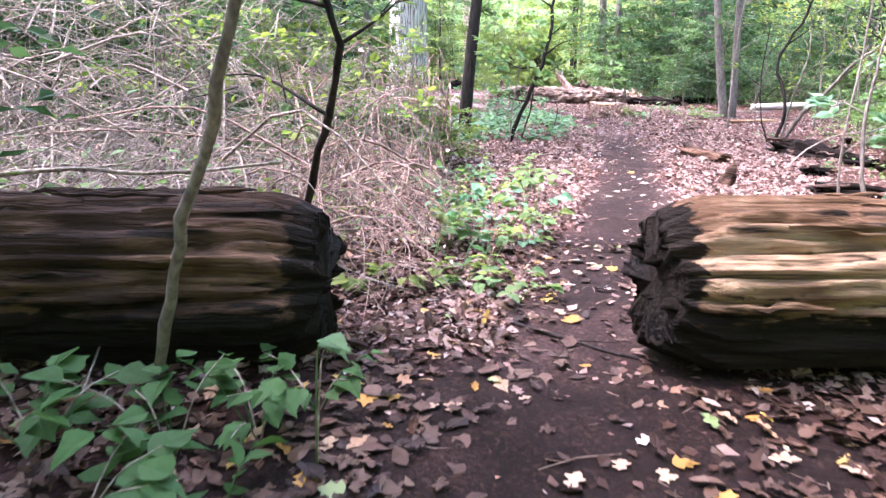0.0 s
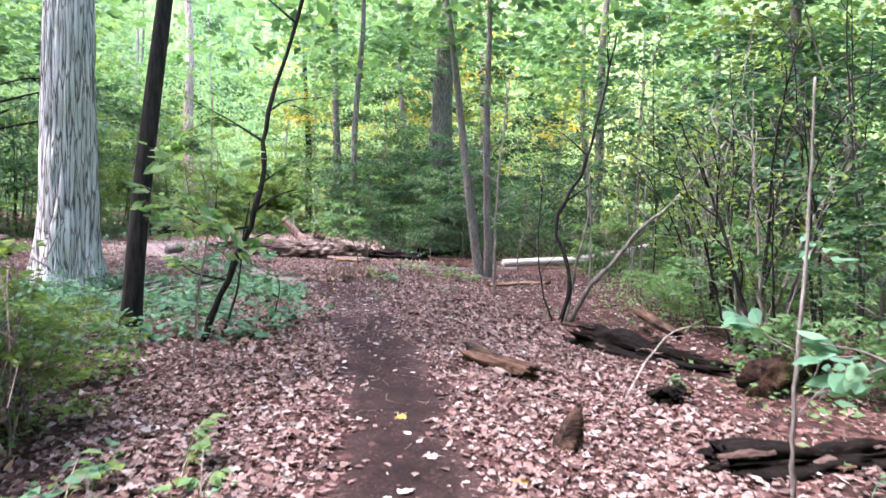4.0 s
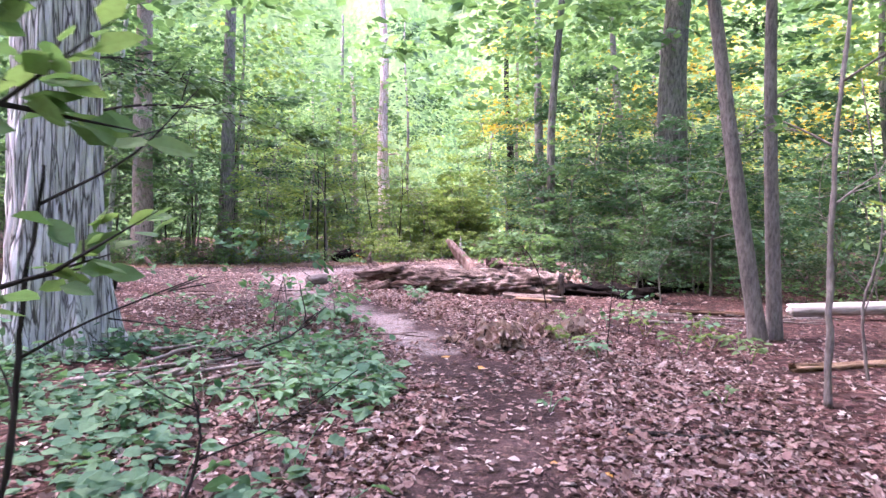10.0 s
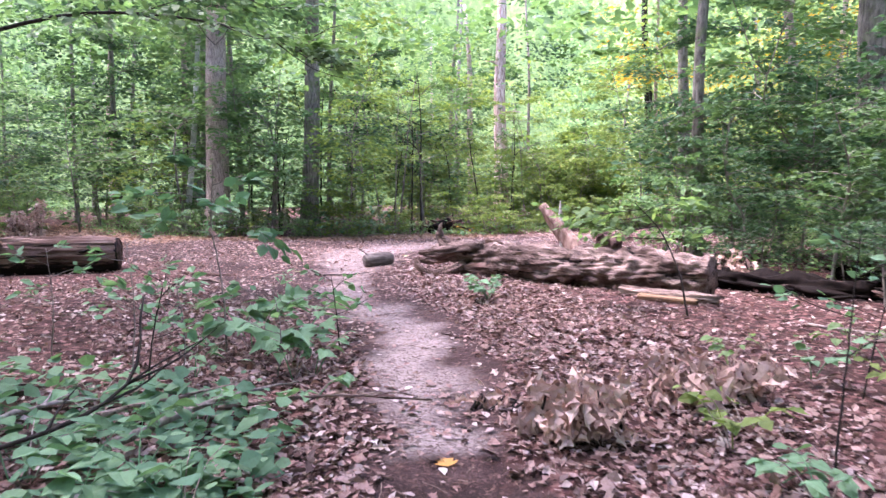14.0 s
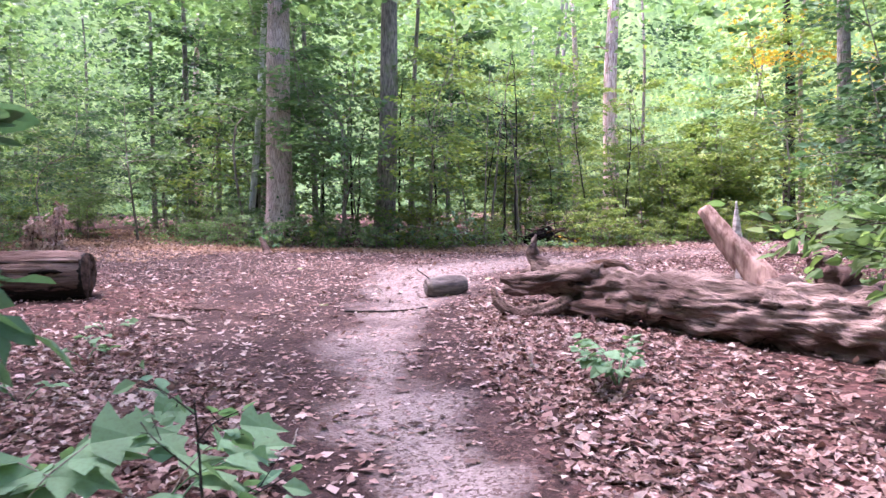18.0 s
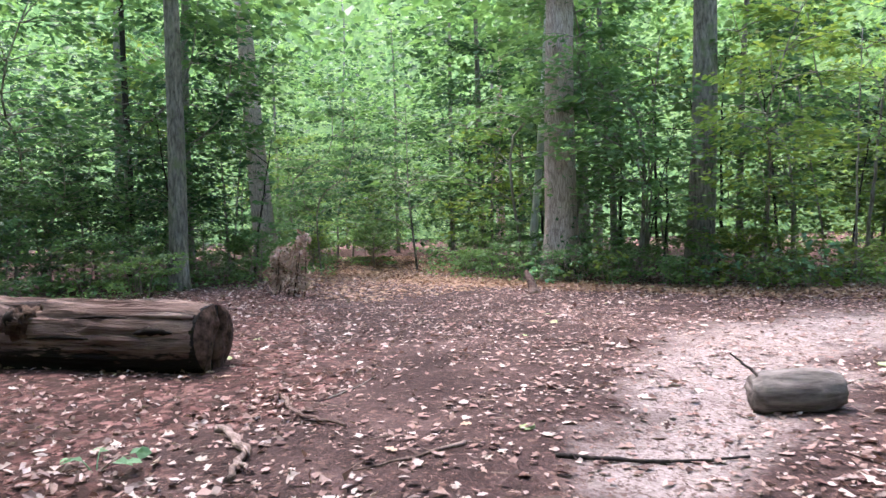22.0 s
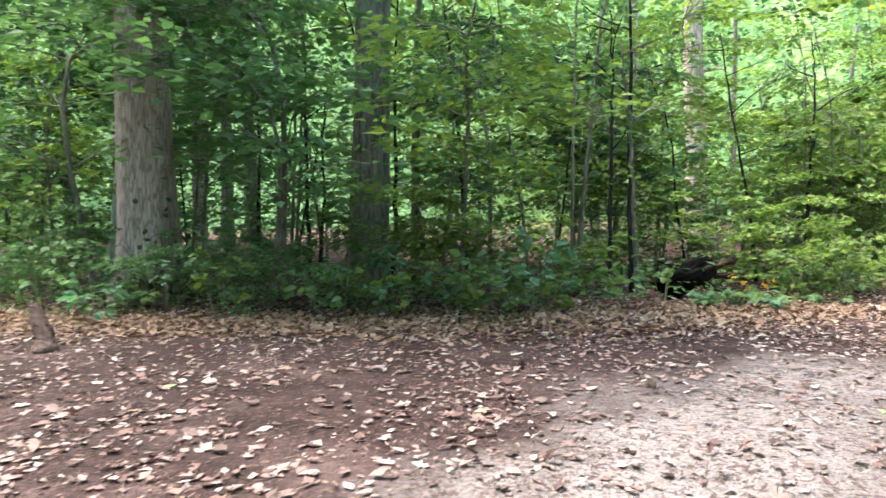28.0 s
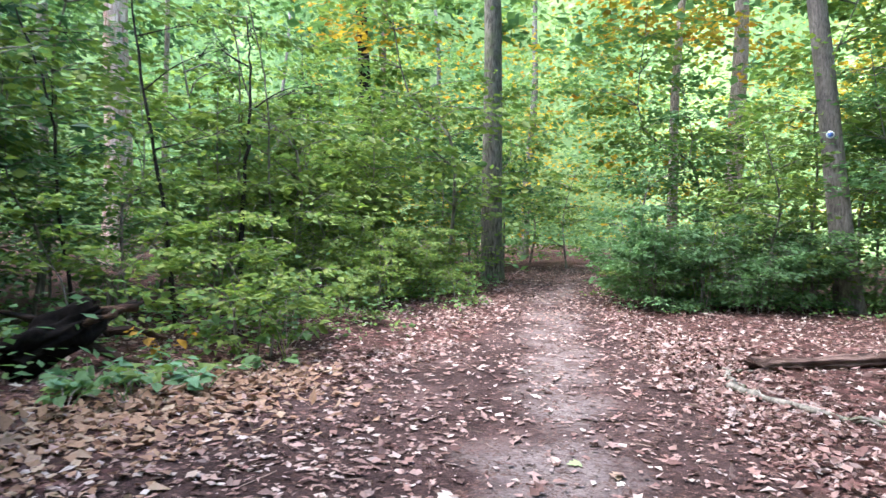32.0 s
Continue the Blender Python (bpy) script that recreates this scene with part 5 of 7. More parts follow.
# backdrop of far green woods all round: haze and light gaps painted, with faint glow
def backdrop_material():
    m, nt, b = make_material("painted_haze_woods")
    v = scaled(nt, (1, 1, 1))
    big = noise_tex(nt, v, 0.22, 5, 0.6)
    small = noise_tex(nt, v, 1.4, 5, 0.7)
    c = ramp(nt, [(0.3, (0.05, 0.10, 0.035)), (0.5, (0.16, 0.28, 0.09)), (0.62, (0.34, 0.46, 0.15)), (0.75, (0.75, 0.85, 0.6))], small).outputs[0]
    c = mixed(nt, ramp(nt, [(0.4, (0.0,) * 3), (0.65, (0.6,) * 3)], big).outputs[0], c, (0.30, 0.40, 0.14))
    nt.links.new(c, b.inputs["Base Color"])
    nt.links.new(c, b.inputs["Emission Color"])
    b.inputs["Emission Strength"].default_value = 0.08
    b.inputs["Roughness"].default_value = 1.0
    return m


g = Geo()
a = np.linspace(0, 2 * np.pi, 240, endpoint=False)
rows = []
for h in (-2.0, 4.0, 9.0, 38.0):
    rad = 84 + 3 * np.sin(a * 9 + h) + (3 * np.sin(a * 31) if h > 8 else 0)
    top = h + (1.5 * np.sin(a * 17) + 1.8 * np.sin(a * 53 + 1) + 1.5 * np.sin(a * 97) if h > 8 else 0)
    top = np.where((abs(a - 3.19) < 0.04) & (h > 8), 5.5 + 0.1 * h, top)
    rows.append(np.column_stack([2 + rad * np.cos(a), 26 + rad * np.sin(a), np.full(240, h) if h < 9 else top]))
i, j = np.meshgrid(np.arange(3), np.arange(240), indexing="ij")
k = (j + 1) % 240
g.add(np.concatenate(rows), None, np.stack([i * 240 + j, i * 240 + k, (i + 1) * 240 + k, (i + 1) * 240 + j], -1).reshape(-1, 4))
solid("backdrop", g, backdrop_material(), "faintly glowing backdrop painted as hazy distant woods", "woods", kind="structure")

# leafy saplings over the dead brush beside the first stretch
for k, (x, y, s) in enumerate([(-2.8, 11.6, 0.55), (-0.95, 11.3, 0.62), (-5.2, 12.4, 0.6), (-8.2, 12, 0.8), (-2.0, 14.6, 0.6), (-4.6, 15.2, 0.7), (-0.55, 10.0, 0.45), (-1.7, 10.4, 0.6)]):
    shift(UNDER[(2, 5, 2, 8, 3, 6, 2, 5)[k]], x, y, s, k * 61)
for k, (x, y, s) in enumerate([(-0.8, 11.0, 0.6), (0.2, 12.0, 0.5), (-2.4, 11.6, 0.9), (-0.6, 13.6, 0.7), (-1.9, 13.2, 0.8), (-0.75, 9.3, 0.7), (-1.7, 8.5, 0.65), (-0.1, 10.3, 0.55), (-2.6, 9.6, 0.7)]):
    shift(SHRUBS[(k * 2) % len(SHRUBS)], x, y, s, k * 47)
# trees that close the far ends of the cross trail
for k, (x, y, s) in enumerate([(-19, 43.5, 1.3), (-22, 41.8, 1.4), (-24, 46.5, 1.5), (-27.5, 42.5, 1.5), (-15.5, 44.6, 1.2), (-29, 45.5, 1.6), (-14.2, 37.2, 0.9), (-13.6, 40.6, 1.3), (-11.0, 41.5, 1.2), (-26, 44.0, 1.2), (-22.5, 44.4, 1.5),
                                 (13.5, 55.5, 1.2), (16.5, 58.6, 1.4), (12.0, 56.0, 1.3), (18.5, 57.0, 1.3), (14.6, 59.5, 1.5), (20, 61.5, 1.5)]):
    shift(UNDER[(k * 5 + 1) % len(UNDER)], x, y, s, k * 67)
for k, (x, y) in enumerate([(-16, 47), (-20.5, 50), (-25, 50.5), (-12, 46), (-9, 45.5), (-29, 40.5), (-14, 52), (-32, 47.5), (-18, 35), (-26, 36.5)]):
    forest_tree(x, y, rnd(0.2, 0.4), "leafy forest tree beside the cross trail", (BARK_GREY, BARK_SMOOTH)[k % 2], rnd(13, 16), (rnd(-0.8, 0.8), 0), 0.3, crown_mat=(GREEN, GREEN_DEEP)[k % 2], crown_z=rnd(4.5, 6), seed=float(k + 2), sides=10, rings=14)
for k, (x, y, s) in enumerate([(-16, 40.9, 0.6), (-16.6, 38.6, 0.5), (-18.4, 39.6, 0.7), (-18, 42.6, 0.9), (-20.0, 41.2, 1.0)]):
    shift(UNDER[(0, 2, 3, 5, 0)[k]], x, y, s, k * 53)
    shift(SHRUBS[(0, 3, 2, 3, 0)[k]], x - 0.6, y + 0.5, 1.0, k * 31)
# unseen trees added close behind and beside the start to shade the first logs
for k, (x, y, s) in enumerate([(3.6, 0.9, 1.45), (-3.5, 0.3, 1.4), (0.4, -3.2, 1.5), (-2.6, -4.0, 1.4), (3.0, -3.6, 1.4)]):
    shift(UNDER[6 + k % 3], x, y, s, k * 83)
for k, (x, y) in enumerate([(5.2, 4.6), (5.4, 0.8), (1.9, -2.8)]):
    forest_tree(x, y, 0.26, "unseen leafy tree added to shade the first logs", BARK_GREY, 12, (0, 0), 0.3, crown_mat=GREEN, crown_z=5.0, seed=float(3 * k + 1), sides=12, rings=16)
for k, (x, y, s) in enumerate([(-14.6, 30.0, 0.9), (-16.8, 31.4, 1.1), (-16.0, 28.6, 1.0), (-14.4, 27.2, 0.9), (-17.6, 34.4, 0.9), (-13.2, 25.6, 0.9), (-14.6, 29.2, 1.25), (-15.2, 33.2, 1.3)]):
    shift(UNDER[(0, 4, 7, 9, 3, 0, 7, 6)[k]], x, y, s, k * 59)
# ivy round the foot of the tall tree
r = np.random.default_rng(19)
n = 260
an, z = r.uniform(-2.6, 0.6, n), r.gamma(2.0, 0.22, n)
q = np.column_stack([np.cos(an) * (0.46 + 0.1 * np.exp(-z) + r.uniform(0, 0.14, n)), np.sin(an) * (0.46 + 0.1 * np.exp(-z) + r.uniform(0, 0.14, n)), z + 0.03])
g = Geo()
leaves(g, q, r.normal(0, 1, (n, 3)) * [1, 1, 0.6] + [0, 0, -0.4], q * [1, 1, 0] + r.normal(0, 0.3, (n, 3)), r.uniform(0.07, 0.15, n), r.uniform(0.05, 0.1, n), OVAL, 0.1, 0.1)
solid("climbing_ivy", g, GREEN_DEEP, "dark ivy climbing the foot of a tree", "ivy", kind="stuff", smooth=False, m=pose(-7.3, 39.6, on_ground(-7.3, 39.6)))
# dense young trees behind the fallen tree, and behind the hollow log
for k, (x, y, s) in enumerate([(8.0, 29.4, 0.85), (9.2, 28.2, 0.95), (10.6, 27.0, 1.1), (9.6, 30.8, 1.0), (11.6, 29.4, 1.1), (7.6, 32.4, 0.9), (11.4, 32.6, 1.1), (8.8, 25.6, 0.6)]):
    shift(UNDER[(10, 9, 4, 1, 10, 3, 4, 10)[k]], x, y, s, k * 73)
for k, (x, y, s) in enumerate([(0.3, 44.9, 0.9), (2.0, 46.6, 0.9), (-0.6, 46.6, 1.0), (0.2, 48.6, 1.25), (-1.6, 50.4, 1.3)]):
    shift(UNDER[(9, 9, 3, 8, 6)[k]], x, y, s, k * 97)
for k, (x, y, s) in enumerate([(10.45, 44.15, 0.95), (11.0, 43.6, 0.9), (11.9, 43.1, 0.9), (11.0, 44.9, 1.2), (12.6, 43.9, 1.25)]):
    shift(SHRUBS[4 if k % 2 else 1], x, y, s, k * 39)
# shrubs either side of the narrow path
for k, (x, y, s) in enumerate([(10.7, 44.9, 0.95), (11.4, 43.9, 0.95), (12.2, 43.3, 0.95), (13.0, 42.8, 0.9), (11.9, 45.3, 1.1), (12.9, 44.4, 1.1), (12.0, 46.6, 1.1), (13.8, 43.6, 1.0), (13.2, 46.6, 1.2)]):
    shift(SHRUBS[4 if k % 2 else 1], x, y, s, k * 57)
for k, (x, y, s) in enumerate([(5.2, 45.2, 0.6), (4.2, 44.0, 0.55), (6.4, 46.6, 0.7), (3.2, 43.2, 0.5), (5.6, 46.4, 0.8), (7.4, 47.8, 0.8), (8.6, 49.2, 0.9)]):
    shift(SHRUBS[2 if k % 2 else 5], x, y, s, k * 83)
for k, (x, y, s) in enumerate([(1.4, 45.0, 0.9), (3.0, 46.2, 1.0), (4.4, 47.2, 1.2), (-0.4, 44.4, 1.0), (6.2, 49.0, 1.1)]):
    shift(UNDER[2 + 3 * (k % 4)], x, y, s * 0.9, k * 71)
# vine-smothered clump in the light beyond the clearing
for k in range(9):
    an = k * 2.4
    shift(SHRUBS[5 if k % 4 else 3], 5.5 + 2.2 * math.cos(an) * (k / 9), 51.5 + 1.8 * math.sin(an) * (k / 9), 1.7 + 0.8 * (1 - k / 9), k * 40)

for proto in (*UNDER, *SHRUBS):
    for o in (*proto.children_recursive, proto):
        bpy.data.objects.remove(o)

# ---------------------------------------------------------------- fallen trees and dead wood
def fallen(name, a, b, r, material, label, seed, z=None, sides=28, rings=36, taper=0.2, crack=0.12, ragged=0.08, category="log", lumps=0.12, group=""):
    a3 = (*a, on_ground(*a) + r * 0.8) if len(a) == 2 else a
    b3 = (*b, on_ground(*b) + r * 0.8) if len(b) == 2 else b
    L = (Vector(b3) - Vector(a3)).length
    t = new(name)
    t.matrix_basis = log_pose(a3, b3)
    tagged(t, label, category, group)
    part("body", log_geo(L, r, seed, sides, rings, crack, ragged, 0.0, taper, lumps), material, t)
    return t


# uprooted dead tree with broken roots, beside the bend of the path
ft = thing("fallen_tree", 2.4, 29.0, 0, "weathered grey fallen tree with broken root stubs", "fallen tree", turn=-38)


def local_tube(name, pts, radii, material, label="", sides=22, n=30, rough=0.12, seed=0, grain=0.08, twist=0.4):
    g = Geo()
    c, s = math.cos(radians(38)), math.sin(radians(38))
    p = smooth_line((np.asarray(pts, float) - [2.4, 29.0, 0]) @ np.array([[c, s, 0], [-s, c, 0], [0, 0, 1.0]]), n)
    rr = np.interp(np.linspace(0, 1, n), np.linspace(0, 1, len(radii)), radii)
    a = np.linspace(0, 2 * np.pi, sides, endpoint=False)
    shape = np.array([[1 + rough * noise.noise(Vector((i * 0.18 + seed, math.cos(t) * 2.4, math.sin(t) * 2.4))) * 1.8 for t in a] for i in range(n)])
    run = np.concatenate([[0], np.cumsum(np.linalg.norm(np.diff(p, axis=0), axis=1))])
    for i in range(n):
        for k, t in enumerate(a + twist * run[i]):
            c, s = math.cos(t), math.sin(t)
            furrow = abs(noise.noise(Vector((run[i] * 0.26 + seed, c * 4.2, s * 4.2))))
            fine = abs(noise.noise(Vector((run[i] * 0.8 - seed, c * 11, s * 11))))
            shape[i, k] += grain * (1.2 * min(1, 3.5 * furrow) - 1.0) + 0.5 * grain * (1 - 3 * fine)
    tube(g, p, rr, sides, True, shape)
    return part(name, g, material, ft, label)


AXIS = [(2.3, 29.35, 0.36), (3.1, 28.75, 0.36), (3.9, 28.2, 0.32), (5.0, 27.5, 0.31), (6.0, 26.85, 0.3), (6.8, 26.35, 0.3)]
local_tube("body", AXIS, [0.13, 0.22, 0.28, 0.33, 0.35, 0.27], LOG_DEAD, sides=110, n=170, rough=0.2, seed=2, grain=0.075, twist=0.4)
local_tube("root_stub", [(2.95, 28.88, 0.42), (2.62, 29.08, 0.47), (2.42, 29.2, 0.62), (2.40, 29.22, 0.80), (2.44, 29.2, 0.95)], [0.16, 0.13, 0.09, 0.05, 0.012], LOG_DEAD, rough=0.35, seed=3)
local_tube("root_stub", [(2.95, 28.6, 0.2), (2.55, 28.35, 0.05), (2.3, 28.33, 0.07), (2.12, 28.36, 0.18), (2.06, 28.38, 0.33)], [0.09, 0.075, 0.07, 0.06, 0.03], LOG_BROWN, rough=0.25, seed=4)
local_tube("root_stub", [(3.9, 28.05, 0.24), (3.3, 28.35, 0.16), (2.8, 28.7, 0.1)], [0.16, 0.11, 0.05], LOG_BROWN, rough=0.25, seed=5)
local_tube("root_stub", [(2.7, 29.2, 0.34), (2.25, 29.5, 0.2), (1.95, 29.6, 0.17)], [0.14, 0.09, 0.05], LOG_DEAD, rough=0.25, seed=6)
local_tube("broken_limb", [(5.1, 27.5, 0.4), (4.78, 27.7, 0.75), (4.55, 27.8, 1.05), (4.36, 27.9, 1.3)], [0.2, 0.13, 0.10, 0.07], LIMB_RED, "reddish broken limb", rough=0.2, seed=7)
local_tube("broken_limb", [(4.75, 27.7, 0.6), (4.68, 27.8, 1.0), (4.66, 27.8, 1.38)], [0.09, 0.05, 0.008], LOG_WHITE, "pale splintered spike", rough=0.3, seed=8)
local_tube("broken_limb", [(5.2, 27.6, 0.45), (4.7, 28.6, 0.42), (4.1, 29.2, 0.33), (3.5, 29.5, 0.2)], [0.12, 0.09, 0.06, 0.03], LOG_DEAD, rough=0.2, seed=9)
local_tube("broken_limb", [(5.6, 27.6, 0.4), (4.7, 29.9, 0.35), (4.0, 30.6, 0.2)], [0.10, 0.08, 0.05], LOG_BROWN, rough=0.2, seed=10)
local_tube("root_stub", [(3.3, 28.55, 0.5), (2.95, 28.62, 0.5), (2.6, 28.75, 0.42), (2.25, 28.95, 0.36), (2.02, 29.05, 0.38)], [0.16, 0.13, 0.10, 0.08, 0.04], LOG_DEAD, rough=0.4, seed=13, grain=0.2)
local_tube("broken_limb", [(3.9, 30.2, 0.1), (3.5, 30.6, 0.4), (3.1, 31.0, 0.42), (2.7, 31.2, 0.2)], [0.06, 0.08, 0.08, 0.04], LOG_ROT, rough=0.4, seed=15)
local_tube("broken_limb", [(5.5, 27.2, 0.6), (5.35, 27.35, 0.78), (5.25, 27.4, 0.86)], [0.16, 0.11, 0.05], LOG_BROWN, "dark broken knot", rough=0.4, seed=16, grain=0.2)
fallen("split_log", (5.5, 26.2), (6.7, 25.5), 0.085, LOG_DEAD, "split dead log lying against a fallen tree", 5.0, taper=0.3, lumps=0.5, crack=0.5)
fallen("split_log", (5.7, 25.8), (6.4, 25.4), 0.05, LOG_PALE, "pale split piece of a dead log", 6.0)

# brown barkless log at the edge of the clearing
lt = fallen("log", (-3.65, 28.1), (-9.6, 24.9), 0.36, LOG_BROWN, "barkless brown log with a knot and a cracked end", 9.0, sides=72, rings=110, taper=-0.06, crack=0.16, ragged=0.05, lumps=0.07)
lb = lt.children[0].data
co = np.zeros(len(lb.vertices) * 3)
lb.vertices.foreach_get("co", co)
# the end is blackened; the underside is darkened to paint in contact shade
at = lb.attributes.new("rot_shade", "FLOAT", "POINT")
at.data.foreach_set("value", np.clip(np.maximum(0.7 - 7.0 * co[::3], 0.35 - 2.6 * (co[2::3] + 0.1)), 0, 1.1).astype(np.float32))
co = co.reshape(-1, 3)
for k in range(9):
    ring = co[k * 72:(k + 1) * 72]
    q = np.hypot(ring[:, 1], ring[:, 2])
    w = 0.92 * (1 - k / 9)
    ring[:, 1:] *= ((1 - w) + w * (0.94 + 0.012 * k) * q.mean() / q)[:, None]
co[:72, 0] = 0.015 * np.sin(np.linspace(0, 12.57, 72, endpoint=False))
lb.vertices.foreach_set("co", co.ravel())
lb.update()
g = Geo()
rim = co[:72]
rows = []
for f in np.linspace(1.0, 0.03, 16):
    yz = rim[:, 1:] * f
    gap = np.exp(-((yz[:, 0] + 0.25 * yz[:, 1] + 0.03 * np.sin(yz[:, 1] * 14)) / 0.024) ** 2) * (1 - f ** 6)
    bulge = -0.05 * (1 - f ** 4) + 0.17 * gap + np.array([0.03 * noise.noise(Vector((p[0] * 7, p[1] * 7, 3.0))) for p in yz]) * (1 - f ** 8)
    rows.append(np.column_stack([rim[:, 0] * f - 0.003 + bulge, yz]))
i, j = np.meshgrid(np.arange(15), np.arange(72), indexing="ij")
k = (j + 1) % 72
g.add(np.concatenate(rows), None, np.stack([i * 72 + j, i * 72 + k, (i + 1) * 72 + k, (i + 1) * 72 + j], -1).reshape(-1, 4))
part("cut_end", g, CUT_WOOD, lt, "dark cracked end grain")
g = Geo()
tube(g, smooth_line([(2.0, 0.2, 0.12), (2.02, 0.34, 0.18), (2.04, 0.43, 0.22)], 9), [0.24, 0.2, 0.17, 0.15, 0.14, 0.135, 0.125, 0.10, 0.05], 22, True, 1 + 0.22 * np.sin(np.arange(9)[:, None] * 1.1 + np.arange(22)[None] * 1.9) + 0.1 * np.sin(np.arange(22)[None] * 3.7))
part("knot", g, LOG_ROT, lt, "dark knot of a lost branch")
g = Geo()
tube(g, smooth_line([(2.02, 0.36, 0.2), (2.04, 0.445, 0.235)], 4), [0.085, 0.085, 0.075, 0.02], 14, True, 1 + 0.2 * np.sin(np.arange(4)[:, None] + np.arange(14)[None] * 2.3))
part("knot_hole", g, ROT_BLACK, lt, "black rotten hole in the knot")
for k, (x0, z0, L, w) in enumerate([(0.22, 0.10, 0.42, 0.045), (1.0, 0.02, 0.9, 0.02), (2.7, -0.05, 1.1, 0.025), (0.7, 0.22, 0.7, 0.018)]):
    y0 = math.sqrt(0.36 ** 2 - z0 ** 2) * 0.985
    g = Geo()
    tube(g, smooth_line([(x0, y0, z0), (x0 + 0.5 * L, y0 + 0.005, z0 + 0.015), (x0 + L, y0, z0 - 0.01)], 10), w * np.sin(np.linspace(0.15, 2.9, 10)) * 0.8, 8, True, 1 + 0.3 * np.sin(np.arange(10)[:, None] * 2.1 + np.arange(8)[None] * 1.7 + k))
    part("crack", g, ROT_BLACK, lt, "black open crack")
g = Geo()
tube(g, smooth_line([(0.05, 0.255, 0.245), (0.5, 0.26, 0.255), (0.8, 0.265, 0.245)], 8), [0.02, 0.035, 0.04, 0.03, 0.03, 0.02, 0.015, 0.005], 6)
part("loose_strip", g, LOG_DEAD, lt)

cp = fallen("log_piece", (0.68, 30.03), (1.20, 30.38), 0.17, CHUNK, "short rounded grey piece of log on the path", 12.0, taper=0.0, crack=0.08, ragged=0.02, lumps=0.16, sides=40, rings=40)
me = cp.children[0].data
q = np.zeros(len(me.vertices) * 3)
me.vertices.foreach_get("co", q)
q = q.reshape(-1, 3)
f = np.clip(q[:, 0] / 0.7, 0, 1)
q[:, 1:] *= (np.clip(0.8 + 2.2 * f, 0, 1) * np.sqrt(np.clip(1.02 - np.clip((f - 0.45) / 0.55, 0, 1) ** 3, 0, 1)) * (0.92 + 0.1 * np.sin(f * 3.1)))[:, None]
q[:, 2] *= 0.98
me.vertices.foreach_set("co", q.ravel())
me.update()
stick([(0.78, 30.0, 0.2), (0.62, 30.05, 0.3), (0.5, 30.1, 0.36)], 0.012, 0.006, BARK_DARK, "broken twig leaning on a piece of log", forks=0, seed=14)
# bleached trunk behind the twin stems
wl = fallen("fallen_log", (10.3, 23.3, 0.14), (12.6, 22.9, 0.26), 0.12, LOG_WHITE, "bleached pale trunk lying behind saplings", 14.0, taper=0.08, crack=0.05, lumps=0.06)
g = Geo()
tube(g, smooth_line([(2.5, 0, 0), (3.8, 0.1, 0.14), (4.8, 0, 0.34), (5.7, -0.1, 0.6)], 16), np.linspace(0.125, 0.09, 16), 16)
part("upper_stem", g, LOG_WHITE, wl)
for k, (p0, p1) in enumerate([((4.6, 0, 0.3), (5.6, -0.9, 0.1)), ((5.2, 0, 0.45), (6.3, 0.5, 0.9)), ((5.4, 0, 0.5), (6.5, -0.6, 0.4)), ((4.9, 0, 0.4), (5.3, 0.4, 0.9))]):
    g = Geo()
    m = [(u + v) / 2 for u, v in zip(p0, p1)]
    tube(g, smooth_line([p0, (m[0], m[1], m[2] + 0.12), p1], 9), np.linspace(0.05, 0.015, 9), 8)
    part("branch", g, LOG_WHITE, wl)
fallen("fallen_log", (8.2, 23.6), (9.5, 23.3), 0.06, LOG_ROT, "brown decaying trunk lying among sticks", 15.0, lumps=0.4, crack=0.4)
fallen("dead_wood", (7.6, 18.6), (9.4, 18.95), 0.055, LOG_PALE, "flat pale decayed wood sunk in leaf litter", 16.0, lumps=0.45, crack=0.3)
fallen("log_piece", (4.12, 11.75), (4.42, 10.75), 0.11, LOG_ROT, "short dark decayed log on leaf litter", 17.0, crack=0.4, ragged=0.2, lumps=0.4)
fallen("log_piece", (4.3, 12.15), (4.2, 10.9), 0.05, LOG_DEAD, "slab of loose bark beside the path", 18.0, crack=0.2, lumps=0.2)
fallen("rotten_log", (6.3, 9.6), (8.4, 10.6), 0.2, LOG_ROT, "dark decayed log in the thicket", 21.0, crack=0.25, lumps=0.2)
fallen("split_log", (3.22, 7.35), (3.24, 5.7), 0.058, LOG_DEAD, "long tan split branch beside the path", 22.0, lumps=0.4, crack=0.4)
